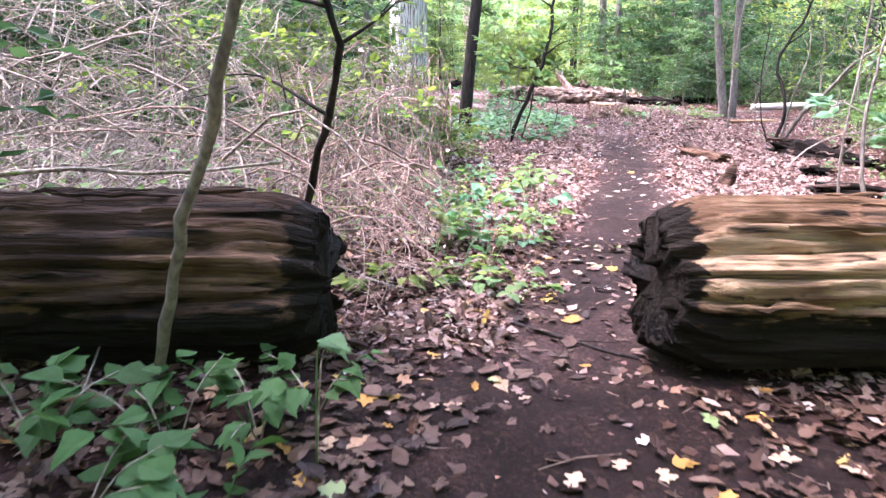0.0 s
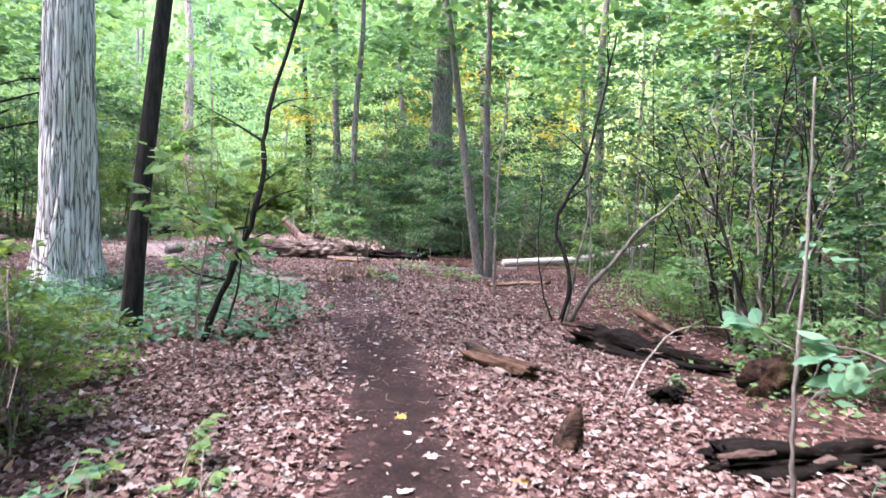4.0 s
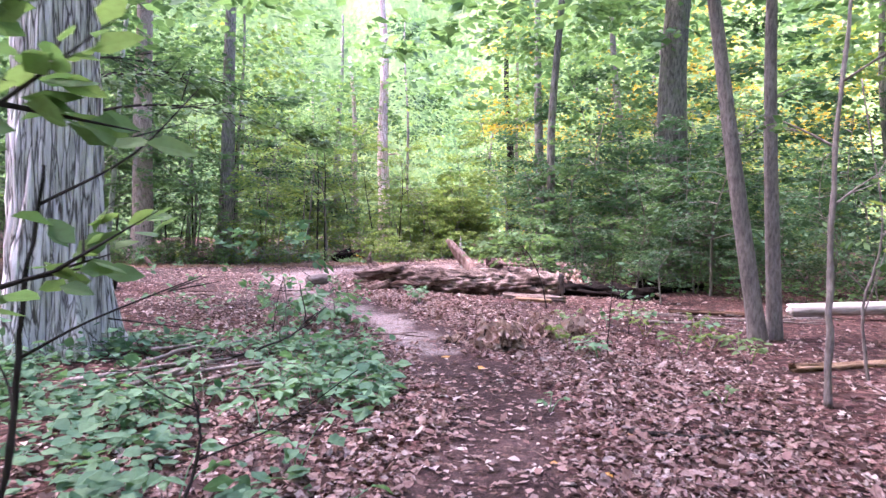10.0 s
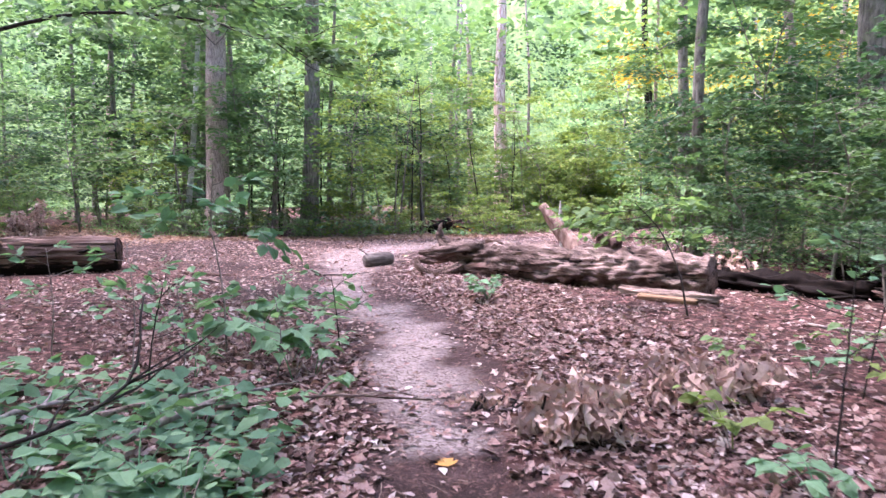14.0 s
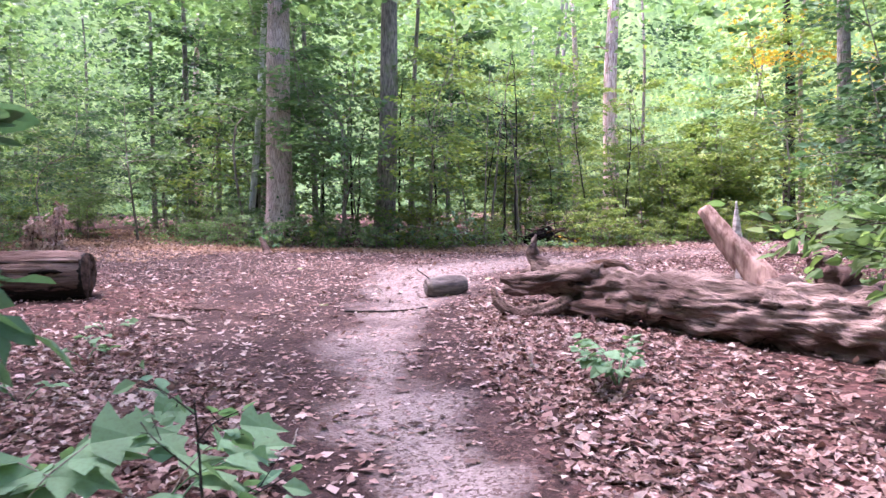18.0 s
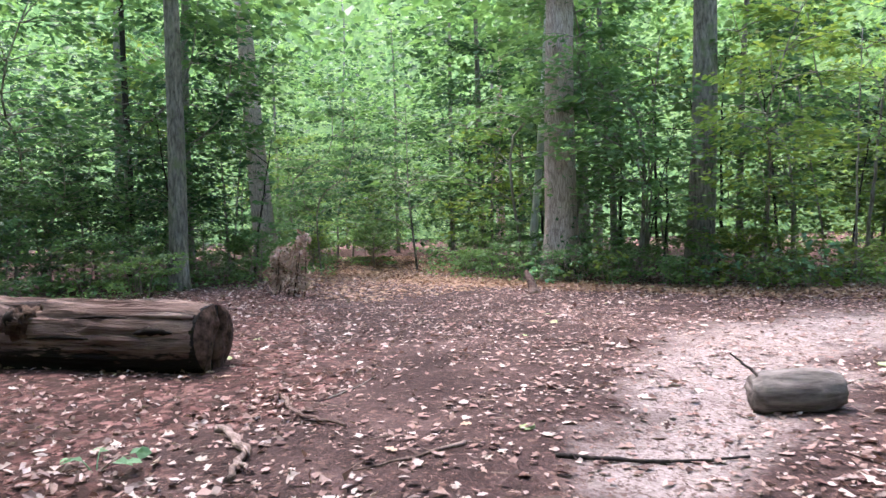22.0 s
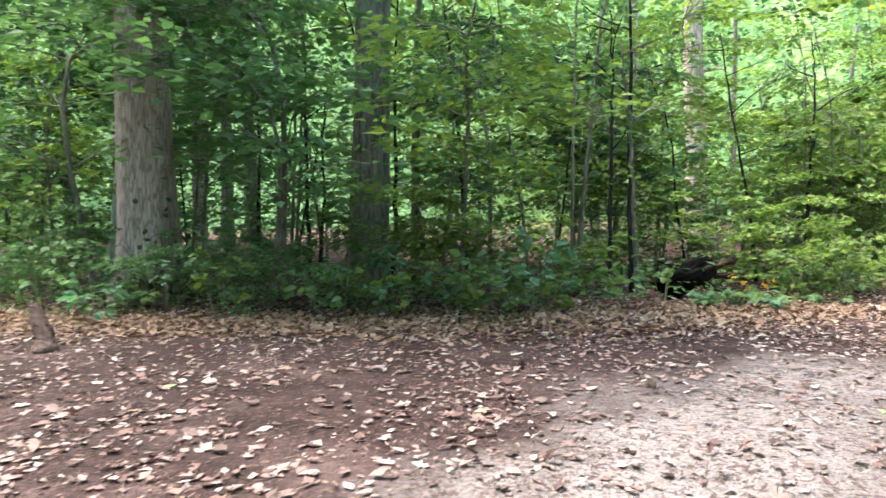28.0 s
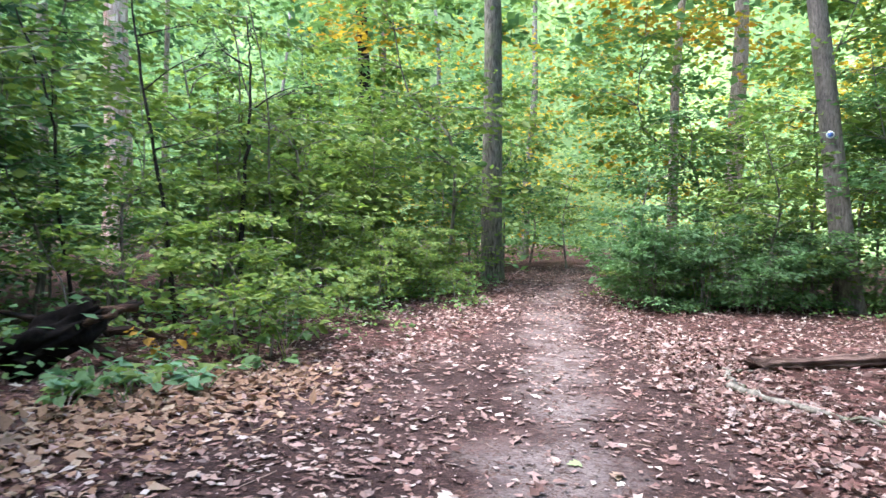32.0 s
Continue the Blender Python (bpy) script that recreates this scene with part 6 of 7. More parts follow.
def rot_heap(x, y, length, rad, turn, n, label, seed):
    """A hollow rotten trunk sunk into the floor, with slabs and splinters lying on it."""
    r = np.random.default_rng(seed)
    t = thing("rotten_log", x, y, on_ground(x, y), label, "log", "rotten logs beside the path", turn=turn)
    g = log_geo(length, rad, float(seed), 48, 60, 0.6, 0.35, 0, 0.35, 0.9)
    g.v[0] = (g.v[0] - [length / 2, 0, 0]) * [1, 1.3, 0.8] + [0, 0, rad * 0.15]
    part("body", g, ROT_BLACK, t)
    for k in range(n):
        c = np.array([r.uniform(-0.55, 0.5) * length, r.normal(0, 0.9) * rad, rad * r.uniform(0.15, 0.85)])
        L, w = r.uniform(0.25, 0.75), r.uniform(0.02, 0.055)
        c[2] *= max(0.2, 1 - abs(c[1]) / (2.2 * rad))
        d = np.array([1, r.normal(0, 0.35), r.normal(0, 0.12)])
        d /= np.linalg.norm(d)
        u = np.linspace(-0.5, 0.5, 12)
        pts = c + np.outer(u * L, d) + np.cumsum(r.normal(0, 0.008, (12, 3)), 0)
        an = np.linspace(0, 6.283, 10, endpoint=False)
        flat = 1 / np.sqrt((np.cos(an)) ** 2 + (np.sin(an) * r.uniform(1.8, 3.2)) ** 2)
        g = Geo()
        tube(g, pts, w * (0.6 + 0.4 * np.sin((u + 0.5) * 3.1)) * r.uniform(0.8, 1.2, 12), 10, True, flat[None] * r.uniform(0.8, 1.2, (12, 10)))
        part("slab", g, (LOG_ROT, LOG_BROWN, LOG_ROT, ROT_BLACK)[k % 4], t, smooth=False)
    return t


rot_heap(6.35, 11.4, 2.1, 0.23, -76, 16, "dark hollow rotten log among stems", 19)
rot_heap(5.3, 8.1, 1.5, 0.19, -8, 14, "black crumbling rotten log in leaf litter", 20)
rot_heap(8.1, 27.0, 2.2, 0.3, -40, 16, "dark rotting end of a fallen tree in brush", 26)
rot_heap(10.2, 28.4, 1.8, 0.24, 12, 12, "dark rotten log deep in brush", 27)
rot_heap(5.5, 9.85, 0.55, 0.11, 30, 6, "small black lump of rotten wood", 24)
fallen("split_log", (7.66, 13.3, 0.26), (6.42, 10.9, 0.36), 0.075, LOG_ROT, "brown split slab leaning on a rotten log", 33.0, lumps=0.4, crack=0.4, ragged=0.2)
stick([(4.85, 9.75, 0.03), (5.4, 10.1, 0.34), (6.2, 10.6, 0.5), (7.1, 10.7, 0.42), (7.8, 10.6, 0.1)], 0.012, 0.005, TWIG_TAN, "pale cane arching over rotten wood", seed=34)
stick([(7.9, 15.0), (8.8, 15.1), (9.7, 15.5)], 0.025, 0.012, LOG_DEAD, "long dead stick on leaf litter", seed=35)
stick([(5.6, 10.9), (6.1, 10.4), (6.9, 9.9)], 0.016, 0.007, TWIG_TAN, "dry stick beside rotten wood", seed=36)
# broken stump
st = thing("stump", 3.72, 8.95, on_ground(3.72, 8.95), "small broken leaning stump on leaf litter", "stump")
g = Geo()
tube(g, smooth_line([(0, 0, -0.05), (0.05, 0, 0.12), (0.12, 0.02, 0.30)], 8), [0.10, 0.095, 0.09, 0.085, 0.08, 0.07, 0.05, 0.02], 12, True, 1 + 0.25 * np.sin(np.arange(8)[:, None] + 2.3 * np.arange(12)[None]))
part("stem", g, LOG_ROT, st)
# hollow black log across the clearing
ht = thing("rotten_log", 0.25, 41.6, on_ground(0.25, 41.6), "black hollow rotten log under shrubs", "log")
g = log_geo(1.3, 0.27, 23.0, 44, 44, 0.5, 0.3, 0, 0.2, 0.7)
b0 = part("body", g, ROT_BLACK, ht)
b0.matrix_basis = pose(-0.3, -0.3, 0.2, 0, -18, 40)
ht.matrix_basis = pose(0.45, 41.75, on_ground(0.45, 41.75), 0, 0, 0) @ Matrix.Scale(0.72, 4)
for k, (e, s) in enumerate([((1.3, 0.9, 0.75), (0.6, 0.5, 0.4)), ((0.2, 0.6, 0.72), (1.2, 0.9, 0.7)), ((1.6, 0.6, 0.25), (0.8, 0.5, 0.4)), ((-0.7, -0.5, 0.5), (0.1, 0.0, 0.3)), ((0.9, -0.1, 0.7), (0.3, 0.2, 0.35)), ((1.2, 0.1, 0.05), (0.5, 0.3, 0.3)), ((-0.4, 0.4, 0.72), (0.4, 0.4, 0.4))]):
    g = Geo()
    tube(g, smooth_line([s, [(u + v) / 2 + 0.06 * math.sin(3 * k + i) for i, (u, v) in enumerate(zip(s, e))], e], 8), np.linspace(0.08, 0.025, 8) * (1 + 0.25 * np.sin(np.arange(8) * 2.3 + k)), 9)
    part("broken_limb", g, LOG_ROT, ht)
# twisted stump by the tall tree
rs = thing("stump", -5.75, 36.2, on_ground(-5.75, 36.2), "small twisted stump at the edge of the clearing", "stump")
g = Geo()
tube(g, smooth_line([(0.15, -0.1, -0.05), (0.02, 0, 0.15), (-0.2, 0.1, 0.42)], 8), np.linspace(0.12, 0.05, 8), 10, True, 1 + 0.2 * np.sin(np.arange(8)[:, None] * 1.5 + 1.7 * np.arange(10)[None]))
part("stem", g, LOG_BROWN, rs)
# logs and sticks at the far bend
fallen("log_piece", (6.9, 39.4), (9.4, 38.9), 0.085, LOG_BROWN, "dark crooked branch on leaf litter", 24.0, lumps=0.6, crack=0.5, ragged=0.2)
stick([(6.05, 38.95), (5.9, 38.6), (6.03, 37.95), (6.3, 37.6)], 0.04, 0.02, BARK_GREY, "grey bent stick on leaf litter", seed=2)
stick([(6.05, 38.9), (6.5, 39.4), (6.9, 39.5)], 0.03, 0.015, BARK_GREY, "grey bent stick on leaf litter", seed=3)
stick([(1.75, 20.0), (2.0, 20.9), (2.15, 21.4)], 0.035, 0.02, LOG_DEAD, "weathered stick on leaf litter", seed=4)
stick([(1.0, 19.0), (0.6, 18.3), (0.9, 17.8), (0.5, 17.1)], 0.03, 0.014, BARK_SMOOTH, "crooked grey stick in ivy", seed=5)
stick([(1.2, 18.5, 0.12), (1.7, 18.9, 0.22), (2.1, 19.4, 0.4), (2.0, 19.8, 0.85)], 0.018, 0.006, BARK_DARK, "dark bare branch standing out of ivy", seed=6, forks=4)
for k in range(15):
    x, y, an, L = rnd(-0.6, 2.4), rnd(17.2, 20.4), rnd(-0.3, 1.2), rnd(0.7, 1.8)
    stick([(x, y, 0.10), (x + 0.5 * L * math.cos(an) + 0.05, y + 0.5 * L * math.sin(an), 0.17), (x + L * math.cos(an), y + L * math.sin(an) + 0.1, 0.09)], rnd(0.012, 0.032), 0.006, (BARK_SMOOTH, TWIG_GREY, LOG_DEAD)[k % 3], "crooked grey stick in ivy", seed=800 + k)
stick([(5.0, 16.35), (5.5, 16.2), (5.95, 16.4)], 0.025, 0.012, BARK_DARK, "dark stick on leaf litter", seed=7)
stick([(4.6, 14.6), (5.2, 14.9), (5.8, 14.8)], 0.014, 0.008, BARK_DARK, "dark stick on leaf litter", seed=8)
stick([(0.2, 28.2), (0.65, 28.55), (1.05, 28.95)], 0.016, 0.008, BARK_DARK, "thin dark stick on the path", seed=9)
stick([(-2.2, 27.9), (-1.7, 27.7), (-1.2, 27.75)], 0.025, 0.012, LOG_BROWN, "short brown stick on bare earth", seed=10)
stick([(0.4, 4.0), (0.85, 3.6), (1.15, 3.35)], 0.012, 0.006, BARK_DARK, "thin dark stick across the path", seed=11)
stick([(0.7, 31.0), (1.0, 31.2), (1.1, 31.5)], 0.01, 0.006, TWIG_TAN, "thin dry stick on the path", seed=12)
stick([(-1.9, 27.2), (-1.3, 27.0), (-0.9, 26.7)], 0.035, 0.02, LOG_DEAD, "pale thick stick on bare earth", seed=13)
for k in range(16):
    x, y = rnd(7.2, 10.2), rnd(22.2, 24.0)
    an = rnd(-0.5, 0.5)
    L = rnd(0.8, 1.8)
    stick([(x, y), (x + 0.5 * L * math.cos(an), y + 0.5 * L * math.sin(an)), (x + L * math.cos(an), y + L * math.sin(an) + 0.1)], rnd(0.015, 0.035), 0.008, (TWIG_TAN, LOG_DEAD, BARK_SMOOTH)[k % 3], "dead stick in a loose pile", seed=20 + k)
for k in range(34):
    t = rnd(0.06, 0.95)
    c = TRAIL_S[int(t * 59)]
    s = R.choice([-1, 1]) * rnd(0.7, 3.4)
    x, y, an, L = c[0] + s, c[1] + rnd(-0.5, 0.5), rnd(0, 6.28), rnd(0.25, 0.9)
    if -0.8 < y < 4.4:
        continue
    stick([(x, y), (x + 0.5 * L * math.cos(an) + 0.03, y + 0.5 * L * math.sin(an)), (x + L * math.cos(an), y + L * math.sin(an))], rnd(0.006, 0.016), 0.004, (TWIG_TAN, BARK_DARK, BARK_SMOOTH, LOG_DEAD)[k % 4], "small dead stick on leaf litter", forks=1, seed=60 + k)

# ---------------------------------------------------------------- tangle of dead canes behind the first log
bt = thing("brush_tangle", -2.2, 6.2, 0, "tangle of dead tan canes and brambles", "dead brush")
tangle, pink, grey = Geo(), Geo(), Geo()
for k in range(2800):
    x0, y0 = rnd(-5.2, 2.3), rnd(-1.8, 4.6)
    tall = 1.75 if x0 < 0.6 and k % 3 else 1.0
    near = x0 > 1.4
    an, L = rnd(0, 6.283), rnd(0.7, 2.2) * (0.6 if near else 1)
    h = rnd(0.15, 1.0) * (0.6 if near and y0 < 1 else 1.2)
    p0 = np.array([x0, y0, rnd(-0.03, 0.25) if k % 2 else rnd(0.2, 1.3) * tall * (0.5 if near and y0 < 1 else 1)])
    p2 = p0 + [math.cos(an) * L, math.sin(an) * L, rnd(-0.4, 0.4) * L * 0.5]
    p2[2] = max(p2[2], 0.02)
    if p2[0] > 2.3:
        p2[0] = 4.6 - p2[0]
    p1 = 0.5 * (p0 + p2) + [rnd(-0.1, 0.1), rnd(-0.1, 0.1), h * 0.45]
    r0 = rnd(0.0025, 0.0075) if k % 11 else 0.012
    if k < 150:
        g = Geo()
        tube(g, smooth_line([p0, p1, p2], 8), np.linspace(r0, r0 * 0.4, 8), 5, False)
        part("cane", g, TWIG_PINK if x0 > 0.9 else (TWIG_TAN, TWIG_GREY)[k % 2], bt)
    else:
        tube(pink if x0 > 0.9 else (tangle, grey)[k % 2], smooth_line([p0, p1, p2], 7), np.linspace(r0, r0 * 0.4, 7), 4, False)
for k, (mat, n) in enumerate([(DEAD_LEAF, 700), (GREEN_YELLOW, 380), (SHRUB_GREEN, 280)]):
    g = Geo()
    q = np.column_stack([R.uniform(-5, 2.3, n), R.uniform(-1.8, 4.6, n), R.gamma(2.0, 0.2, n) + 0.02])
    q[:, 2] *= np.where(q[:, 0] > 1.2, 0.5, 1)
    sz = R.uniform(0.035, 0.09, n)
    leaves(g, q, R.normal(0, 1, (n, 3)), R.normal(0, 1, (n, 3)) + [0, 0, 0.8], sz, sz * 0.55, OVAL, 0.1, 0.15)
    part("caught_leaf_mass" if k == 0 else "bramble_leaf_mass", g, mat, bt, smooth=False)["kind"] = "stuff"
for k in range(330):
    # upright grey shoots at the back of the tangle
    x0, y0, h = rnd(-5.4, 2.2), rnd(-0.5, 5.0), rnd(0.9, 2.9)
    if x0 > 0.8:
        h *= 0.6
    q = np.array([x0, y0, -0.03])
    e = q + [rnd(-0.5, 0.5), rnd(-0.5, 0.5), h]
    g = Geo() if k < 60 else grey
    tube(g, smooth_line([q, 0.5 * (q + e) + [rnd(-0.12, 0.12), rnd(-0.12, 0.12), 0.1], e], 7), np.linspace(rnd(0.005, 0.012), 0.002, 7), 4, False)
    if k < 60:
        part("shoot", g, BARK_SMOOTH, bt)
part("cane_mass", tangle, TWIG_TAN, bt)["kind"] = "stuff"
part("cane_mass", pink, TWIG_PINK, bt)["kind"] = "stuff"
part("cane_mass", grey, TWIG_GREY, bt)["kind"] = "stuff"
stick([(-3.6, 3.9, 0.72), (-2.2, 3.75, 0.92), (-1.5, 3.6, 0.93), (-0.9, 3.7, 0.98)], 0.016, 0.008, TWIG_TAN, "pale dead branch resting on a rotten log", seed=90)

# ---------------------------------------------------------------- withered branch with brown leaves
def withered(x, y, w, h, n, label, seed):
    r = np.random.default_rng(seed)
    t = thing("withered_branch", x, y, on_ground(x, y), label, "dead branch")
    lf = Geo()
    for k in range(7):
        s = np.array([r.uniform(-0.5, 0.5) * w, r.uniform(-0.25, 0.25) * w, 0.0])
        e = s + [r.uniform(-0.3, 0.5) * w * 0.6, r.uniform(-0.2, 0.2) * w, h * r.uniform(0.7, 1.1)]
        g = Geo()
        tube(g, smooth_line([s, 0.5 * (s + e) + [0.04, 0, 0.03], e], 7), np.linspace(0.012, 0.004, 7), 5)
        part("twig", g, BARK_DARK, t)
        m = n // 7
        u = r.uniform(0.15, 1.1, m)
        p = s + u[:, None] * (e - s) + r.normal(0, 0.07 * w + 0.02, (m, 3)) * [1, 0.8, 0.5]
        p[:, 2] = np.clip(p[:, 2], 0.09, None)
        L = r.uniform(0.09, 0.19, m)
        L = np.minimum(L, p[:, 2] * 1.2 + 0.02)
        leaves(lf, p, np.array([0, 0, -0.8]) + r.normal(0, 0.75, (m, 3)), r.normal(0, 1, (m, 3)) * [1, 1, 0.2] + [0, -0.6, 0.2], L, L * r.uniform(0.36, 0.62, m), LOBED, r.uniform(0.1, 0.5, m), r.uniform(-0.4, 0.5, m), 0.1)
    part("withered_foliage", lf, DEAD_LEAF, t, smooth=False)["kind"] = "stuff"
    return t


withered(4.55, 20.15, 0.62, 0.36, 330, "fallen branch with hanging withered brown leaves", 1)
withered(5.45, 20.95, 0.72, 0.30, 280, "fallen branch with hanging withered brown leaves", 2)
withered(-9.7, 33.0, 0.75, 1.15, 620, "dead sapling with withered brown leaves", 3)
withered(7.4, 27.8, 0.8, 0.55, 150, "brown withered brush behind a fallen tree", 8)
withered(3.98, 20.7, 0.32, 0.1, 26, "small cluster of withered brown leaves", 4)


# ---------------------------------------------------------------- low plants
def herb(x, y, n_stems, h, n_leaf, size, material, label, seed, reach=0.35, name="woodland_plant", group="low plants on the woodland floor", outline=None, joined=False):
    """A low plant: each stem and each leaf is a part."""
    r = np.random.default_rng(seed)
    t = thing(name, x, y, on_ground(x, y), label, "plant", group)
    mass = Geo()
    for s in range(n_stems):
        az = r.uniform(0, 6.283)
        L = reach * r.uniform(0.5, 1.2)
        e = np.array([math.cos(az) * L, math.sin(az) * L, h * r.uniform(0.6, 1.1)])
        line = smooth_line([(0, 0, -0.03), 0.5 * e + [0, 0, 0.2 * h], e], 7)
        g = Geo()
        tube(g, line, np.linspace(0.005, 0.002, 7), 5)
        part("stem", g, TWIG_TAN if s % 2 else material, t)
        for k in range(n_leaf):
            g = mass if joined else Geo()
            i = 6 - (k % 5)
            dv = unit(e * [1, 1, 0] + r.normal(0, 0.5, 3) * [1, 1, 0] * L * 1.5) + [0, 0, r.uniform(-0.3, 0.15)]
            sz = size * r.uniform(0.6, 1.3)
            leaves(g, [line[i]], [dv], [np.array([0, 0, 1.0]) + r.normal(0, 0.3, 3)], sz, sz * r.uniform(0.62, 0.8), outline or OVAL, r.uniform(0.02, 0.2), r.uniform(0, 0.35), 0.06)
            if not joined:
                part("leaf", g, material, t, smooth=False)
    if joined:
        part("foliage", mass, material, t, smooth=False)["kind"] = "stuff"
    return t


for k, (x, y, h, s) in enumerate([(-1.05, 2.35, 0.34, 0.15), (-0.75, 2.5, 0.32, 0.13), (-1.2, 1.9, 0.25, 0.16), (-0.75, 1.95, 0.14, 0.13), (-1.6, 2.4, 0.35, 0.15), (-0.55, 2.75, 0.3, 0.1)]):
    herb(x, y, 6, h, 5, s, BROAD, "low plant with pointed green leaves before a log", 300 + k, 0.34, outline=POINTED)
herb(-0.48, 2.3, 2, 0.86, 3, 0.11, GREEN, "thin stem with a few green leaves before a log", 320, 0.2, outline=POINTED)
herb(3.63, 25.5, 16, 0.36, 6, 0.11, BLUISH, "rounded green plant on leaf litter", 321, 0.3)
for k, (x, y) in enumerate([(2.0, 22.4), (1.7, 22.0), (2.2, 21.6), (1.4, 22.6)]):
    herb(x, y, 4, 0.5, 4, 0.24, BLUISH, "broad-leaved maple seedling beside the path", 330 + k, 0.4, outline=MAPLE)
for k, (x, y, h) in enumerate([(-1.2, 25.6, 0.14), (-0.9, 25.2, 0.1), (-1.7, 26.3, 0.12), (-2.0, 25.0, 0.12), (-0.3, 24.0, 0.15)]):
    herb(x, y, 4, h, 3, 0.09, BLUISH, "low green seedling on leaf litter", 340 + k, 0.2)
for k in range(16):
    x, y = rnd(1.2, 3.2), rnd(16.6, 19.6)
    herb(x, y, 4, rnd(0.2, 0.38), 4, 0.13, BLUISH, "low plant with broad green leaves in ivy", 360 + k, 0.3)
for k in range(44):
    c = np.array([(-8.2, 38.2), (-2, 38.9), (1.2, 40.2), (3.2, 42.0)])
    f = rnd(0, 2.99)
    i = int(f)
    x, y = c[i] + (c[i + 1] - c[i]) * (f - i)
    herb(x + rnd(-0.3, 0.3), y + rnd(0.0, 0.8), 4, rnd(0.2, 0.85) * (0.3 if math.hypot(x - 0.9, y - 41.2) < 1.7 else 1), 4, 0.13, (GREEN_YELLOW, BLUISH, SHRUB_GREEN)[k % 3], "leafy seedling at the edge of the clearing", 400 + k, 0.3)
for k, (x, y, h) in enumerate([(-1.3, 39.5, 1.1), (-1.9, 39.0, 0.8), (-0.7, 39.9, 1.2), (-2.8, 39.2, 0.7), (-4.1, 38.6, 0.6), (-5.2, 38.4, 0.9), (-3.4, 39.9, 1.3), (2.2, 42.1, 0.7), (3.1, 42.9, 0.6), (-6.5, 37.6, 0.55)]):
    sapling([(x, y, 0), (x + 0.06, y, 0.5 * h), (x - 0.04, y + 0.05, h)], 0.008, 0.003, BARK_SMOOTH, "leafy seedling tree at the edge of the clearing", 70, (BLUISH, SHRUB_GREEN, GREEN_YELLOW)[k % 3], 0.13, branches=[(0.3, (0.3, -0.1, 0.08)), (0.45, (-0.34, 0.0, 0.1)), (0.6, (0.1, -0.36, 0.08)), (0.75, (0.3, 0.1, 0.06)), (0.9, (-0.28, -0.1, 0.06))], seed=160 + k)
for k in range(14):
    x, y = rnd(-0.6, 1.0), rnd(4.6, 9.5)
    herb(x * 0.6 + 0.1 * (y - 4), y, 3, rnd(0.1, 0.4), 3, 0.08, GREEN_YELLOW if k % 2 else GREEN, "small weed at the edge of dead brush", 430 + k, 0.2)
for k in range(12):
    x, y = rnd(4.5, 7.5), rnd(5.0, 19.5)
    herb(x, y, 3, rnd(0.08, 0.25), 3, 0.10, BLUISH if k % 2 else GREEN, "small green seedling on leaf litter", 450 + k, 0.18)

sapling([(1.15, 12.1, 0), (1.2, 12.1, 0.8), (1.3, 12.05, 1.6), (1.2, 12.0, 2.2)], 0.014, 0.005, BARK_SMOOTH, "thin sapling with big drooping bright leaves", 150, SHRUB_GREEN, 0.17, branches=[(0.7, (-0.7, 0.3, 0.3)), (0.85, (0.5, 0.2, 0.3)), (0.92, (-0.5, -0.2, 0.2)), (0.55, (0.5, -0.2, 0.1)), (0.6, (-0.6, 0.1, 0.1)), (0.65, (0.1, -0.5, 0.0)), (0.75, (0.4, 0.3, 0.2))], seed=33)
for k, (x, y, h) in enumerate([(-2.3, 39.0, 0.7), (-1.35, 39.6, 0.55), (-1.9, 40.1, 1.1), (-2.9, 39.6, 1.3), (-0.75, 40.2, 0.6), (-3.3, 38.9, 0.6), (-2.5, 40.9, 1.6)]):
    sapling([(x, y, 0), (x + 0.05, y, 0.5 * h), (x - 0.03, y + 0.05, h)], 0.008, 0.003, BARK_SMOOTH, "leafy green seedling tree at the edge of the litter", 90, (SHRUB_GREEN, GREEN_YELLOW)[k % 2], 0.12, branches=[(0.3, (0.32, -0.1, 0.08)), (0.45, (-0.34, 0.0, 0.1)), (0.6, (0.1, -0.36, 0.08)), (0.75, (0.3, 0.1, 0.06)), (0.9, (-0.28, -0.1, 0.06))], seed=760 + k)
herb(1.55, 42.0, 3, 0.4, 5, 0.13, GOLD, "yellowing sprig of leaves beside a rotten log", 500, 0.3)
for k in range(7):
    herb(rnd(-0.6, 1.8), rnd(40.2, 41.4), 4, rnd(0.12, 0.26), 3, 0.10, GREEN, "leafy green plant before a rotten log", 510 + k, 0.3)
for k in range(26):
    x, y = rnd(0.6, 3.0), rnd(13.4, 21.5)
    herb(min(x, 2.9), y, 4, rnd(0.15, 0.4), 3, 0.12, BLUISH, "broad-leaved plant beside the path", 530 + k, 0.3, outline=POINTED)
for k, (x, y, h, lean) in enumerate([(2.45, 22.3, 0.7, -0.1), (5.9, 19.9, 1.3, 0.1), (6.6, 21.2, 0.9, 0.2), (1.5, 20.6, 0.9, 0.15)]):
    sapling([(x, y, 0), (x + 0.4 * lean, y, 0.5 * h), (x + lean, y + 0.05, h)], 0.008, 0.003, BARK_DARK, "thin leafy seedling tree beside the path", 44, BLUISH, 0.085, branches=[(0.5, (0.3, 0.05, 0.15)), (0.65, (-0.32, 0.1, 0.12)), (0.8, (0.22, -0.1, 0.15)), (0.95, (-0.2, 0.0, 0.1))], seed=70 + k)
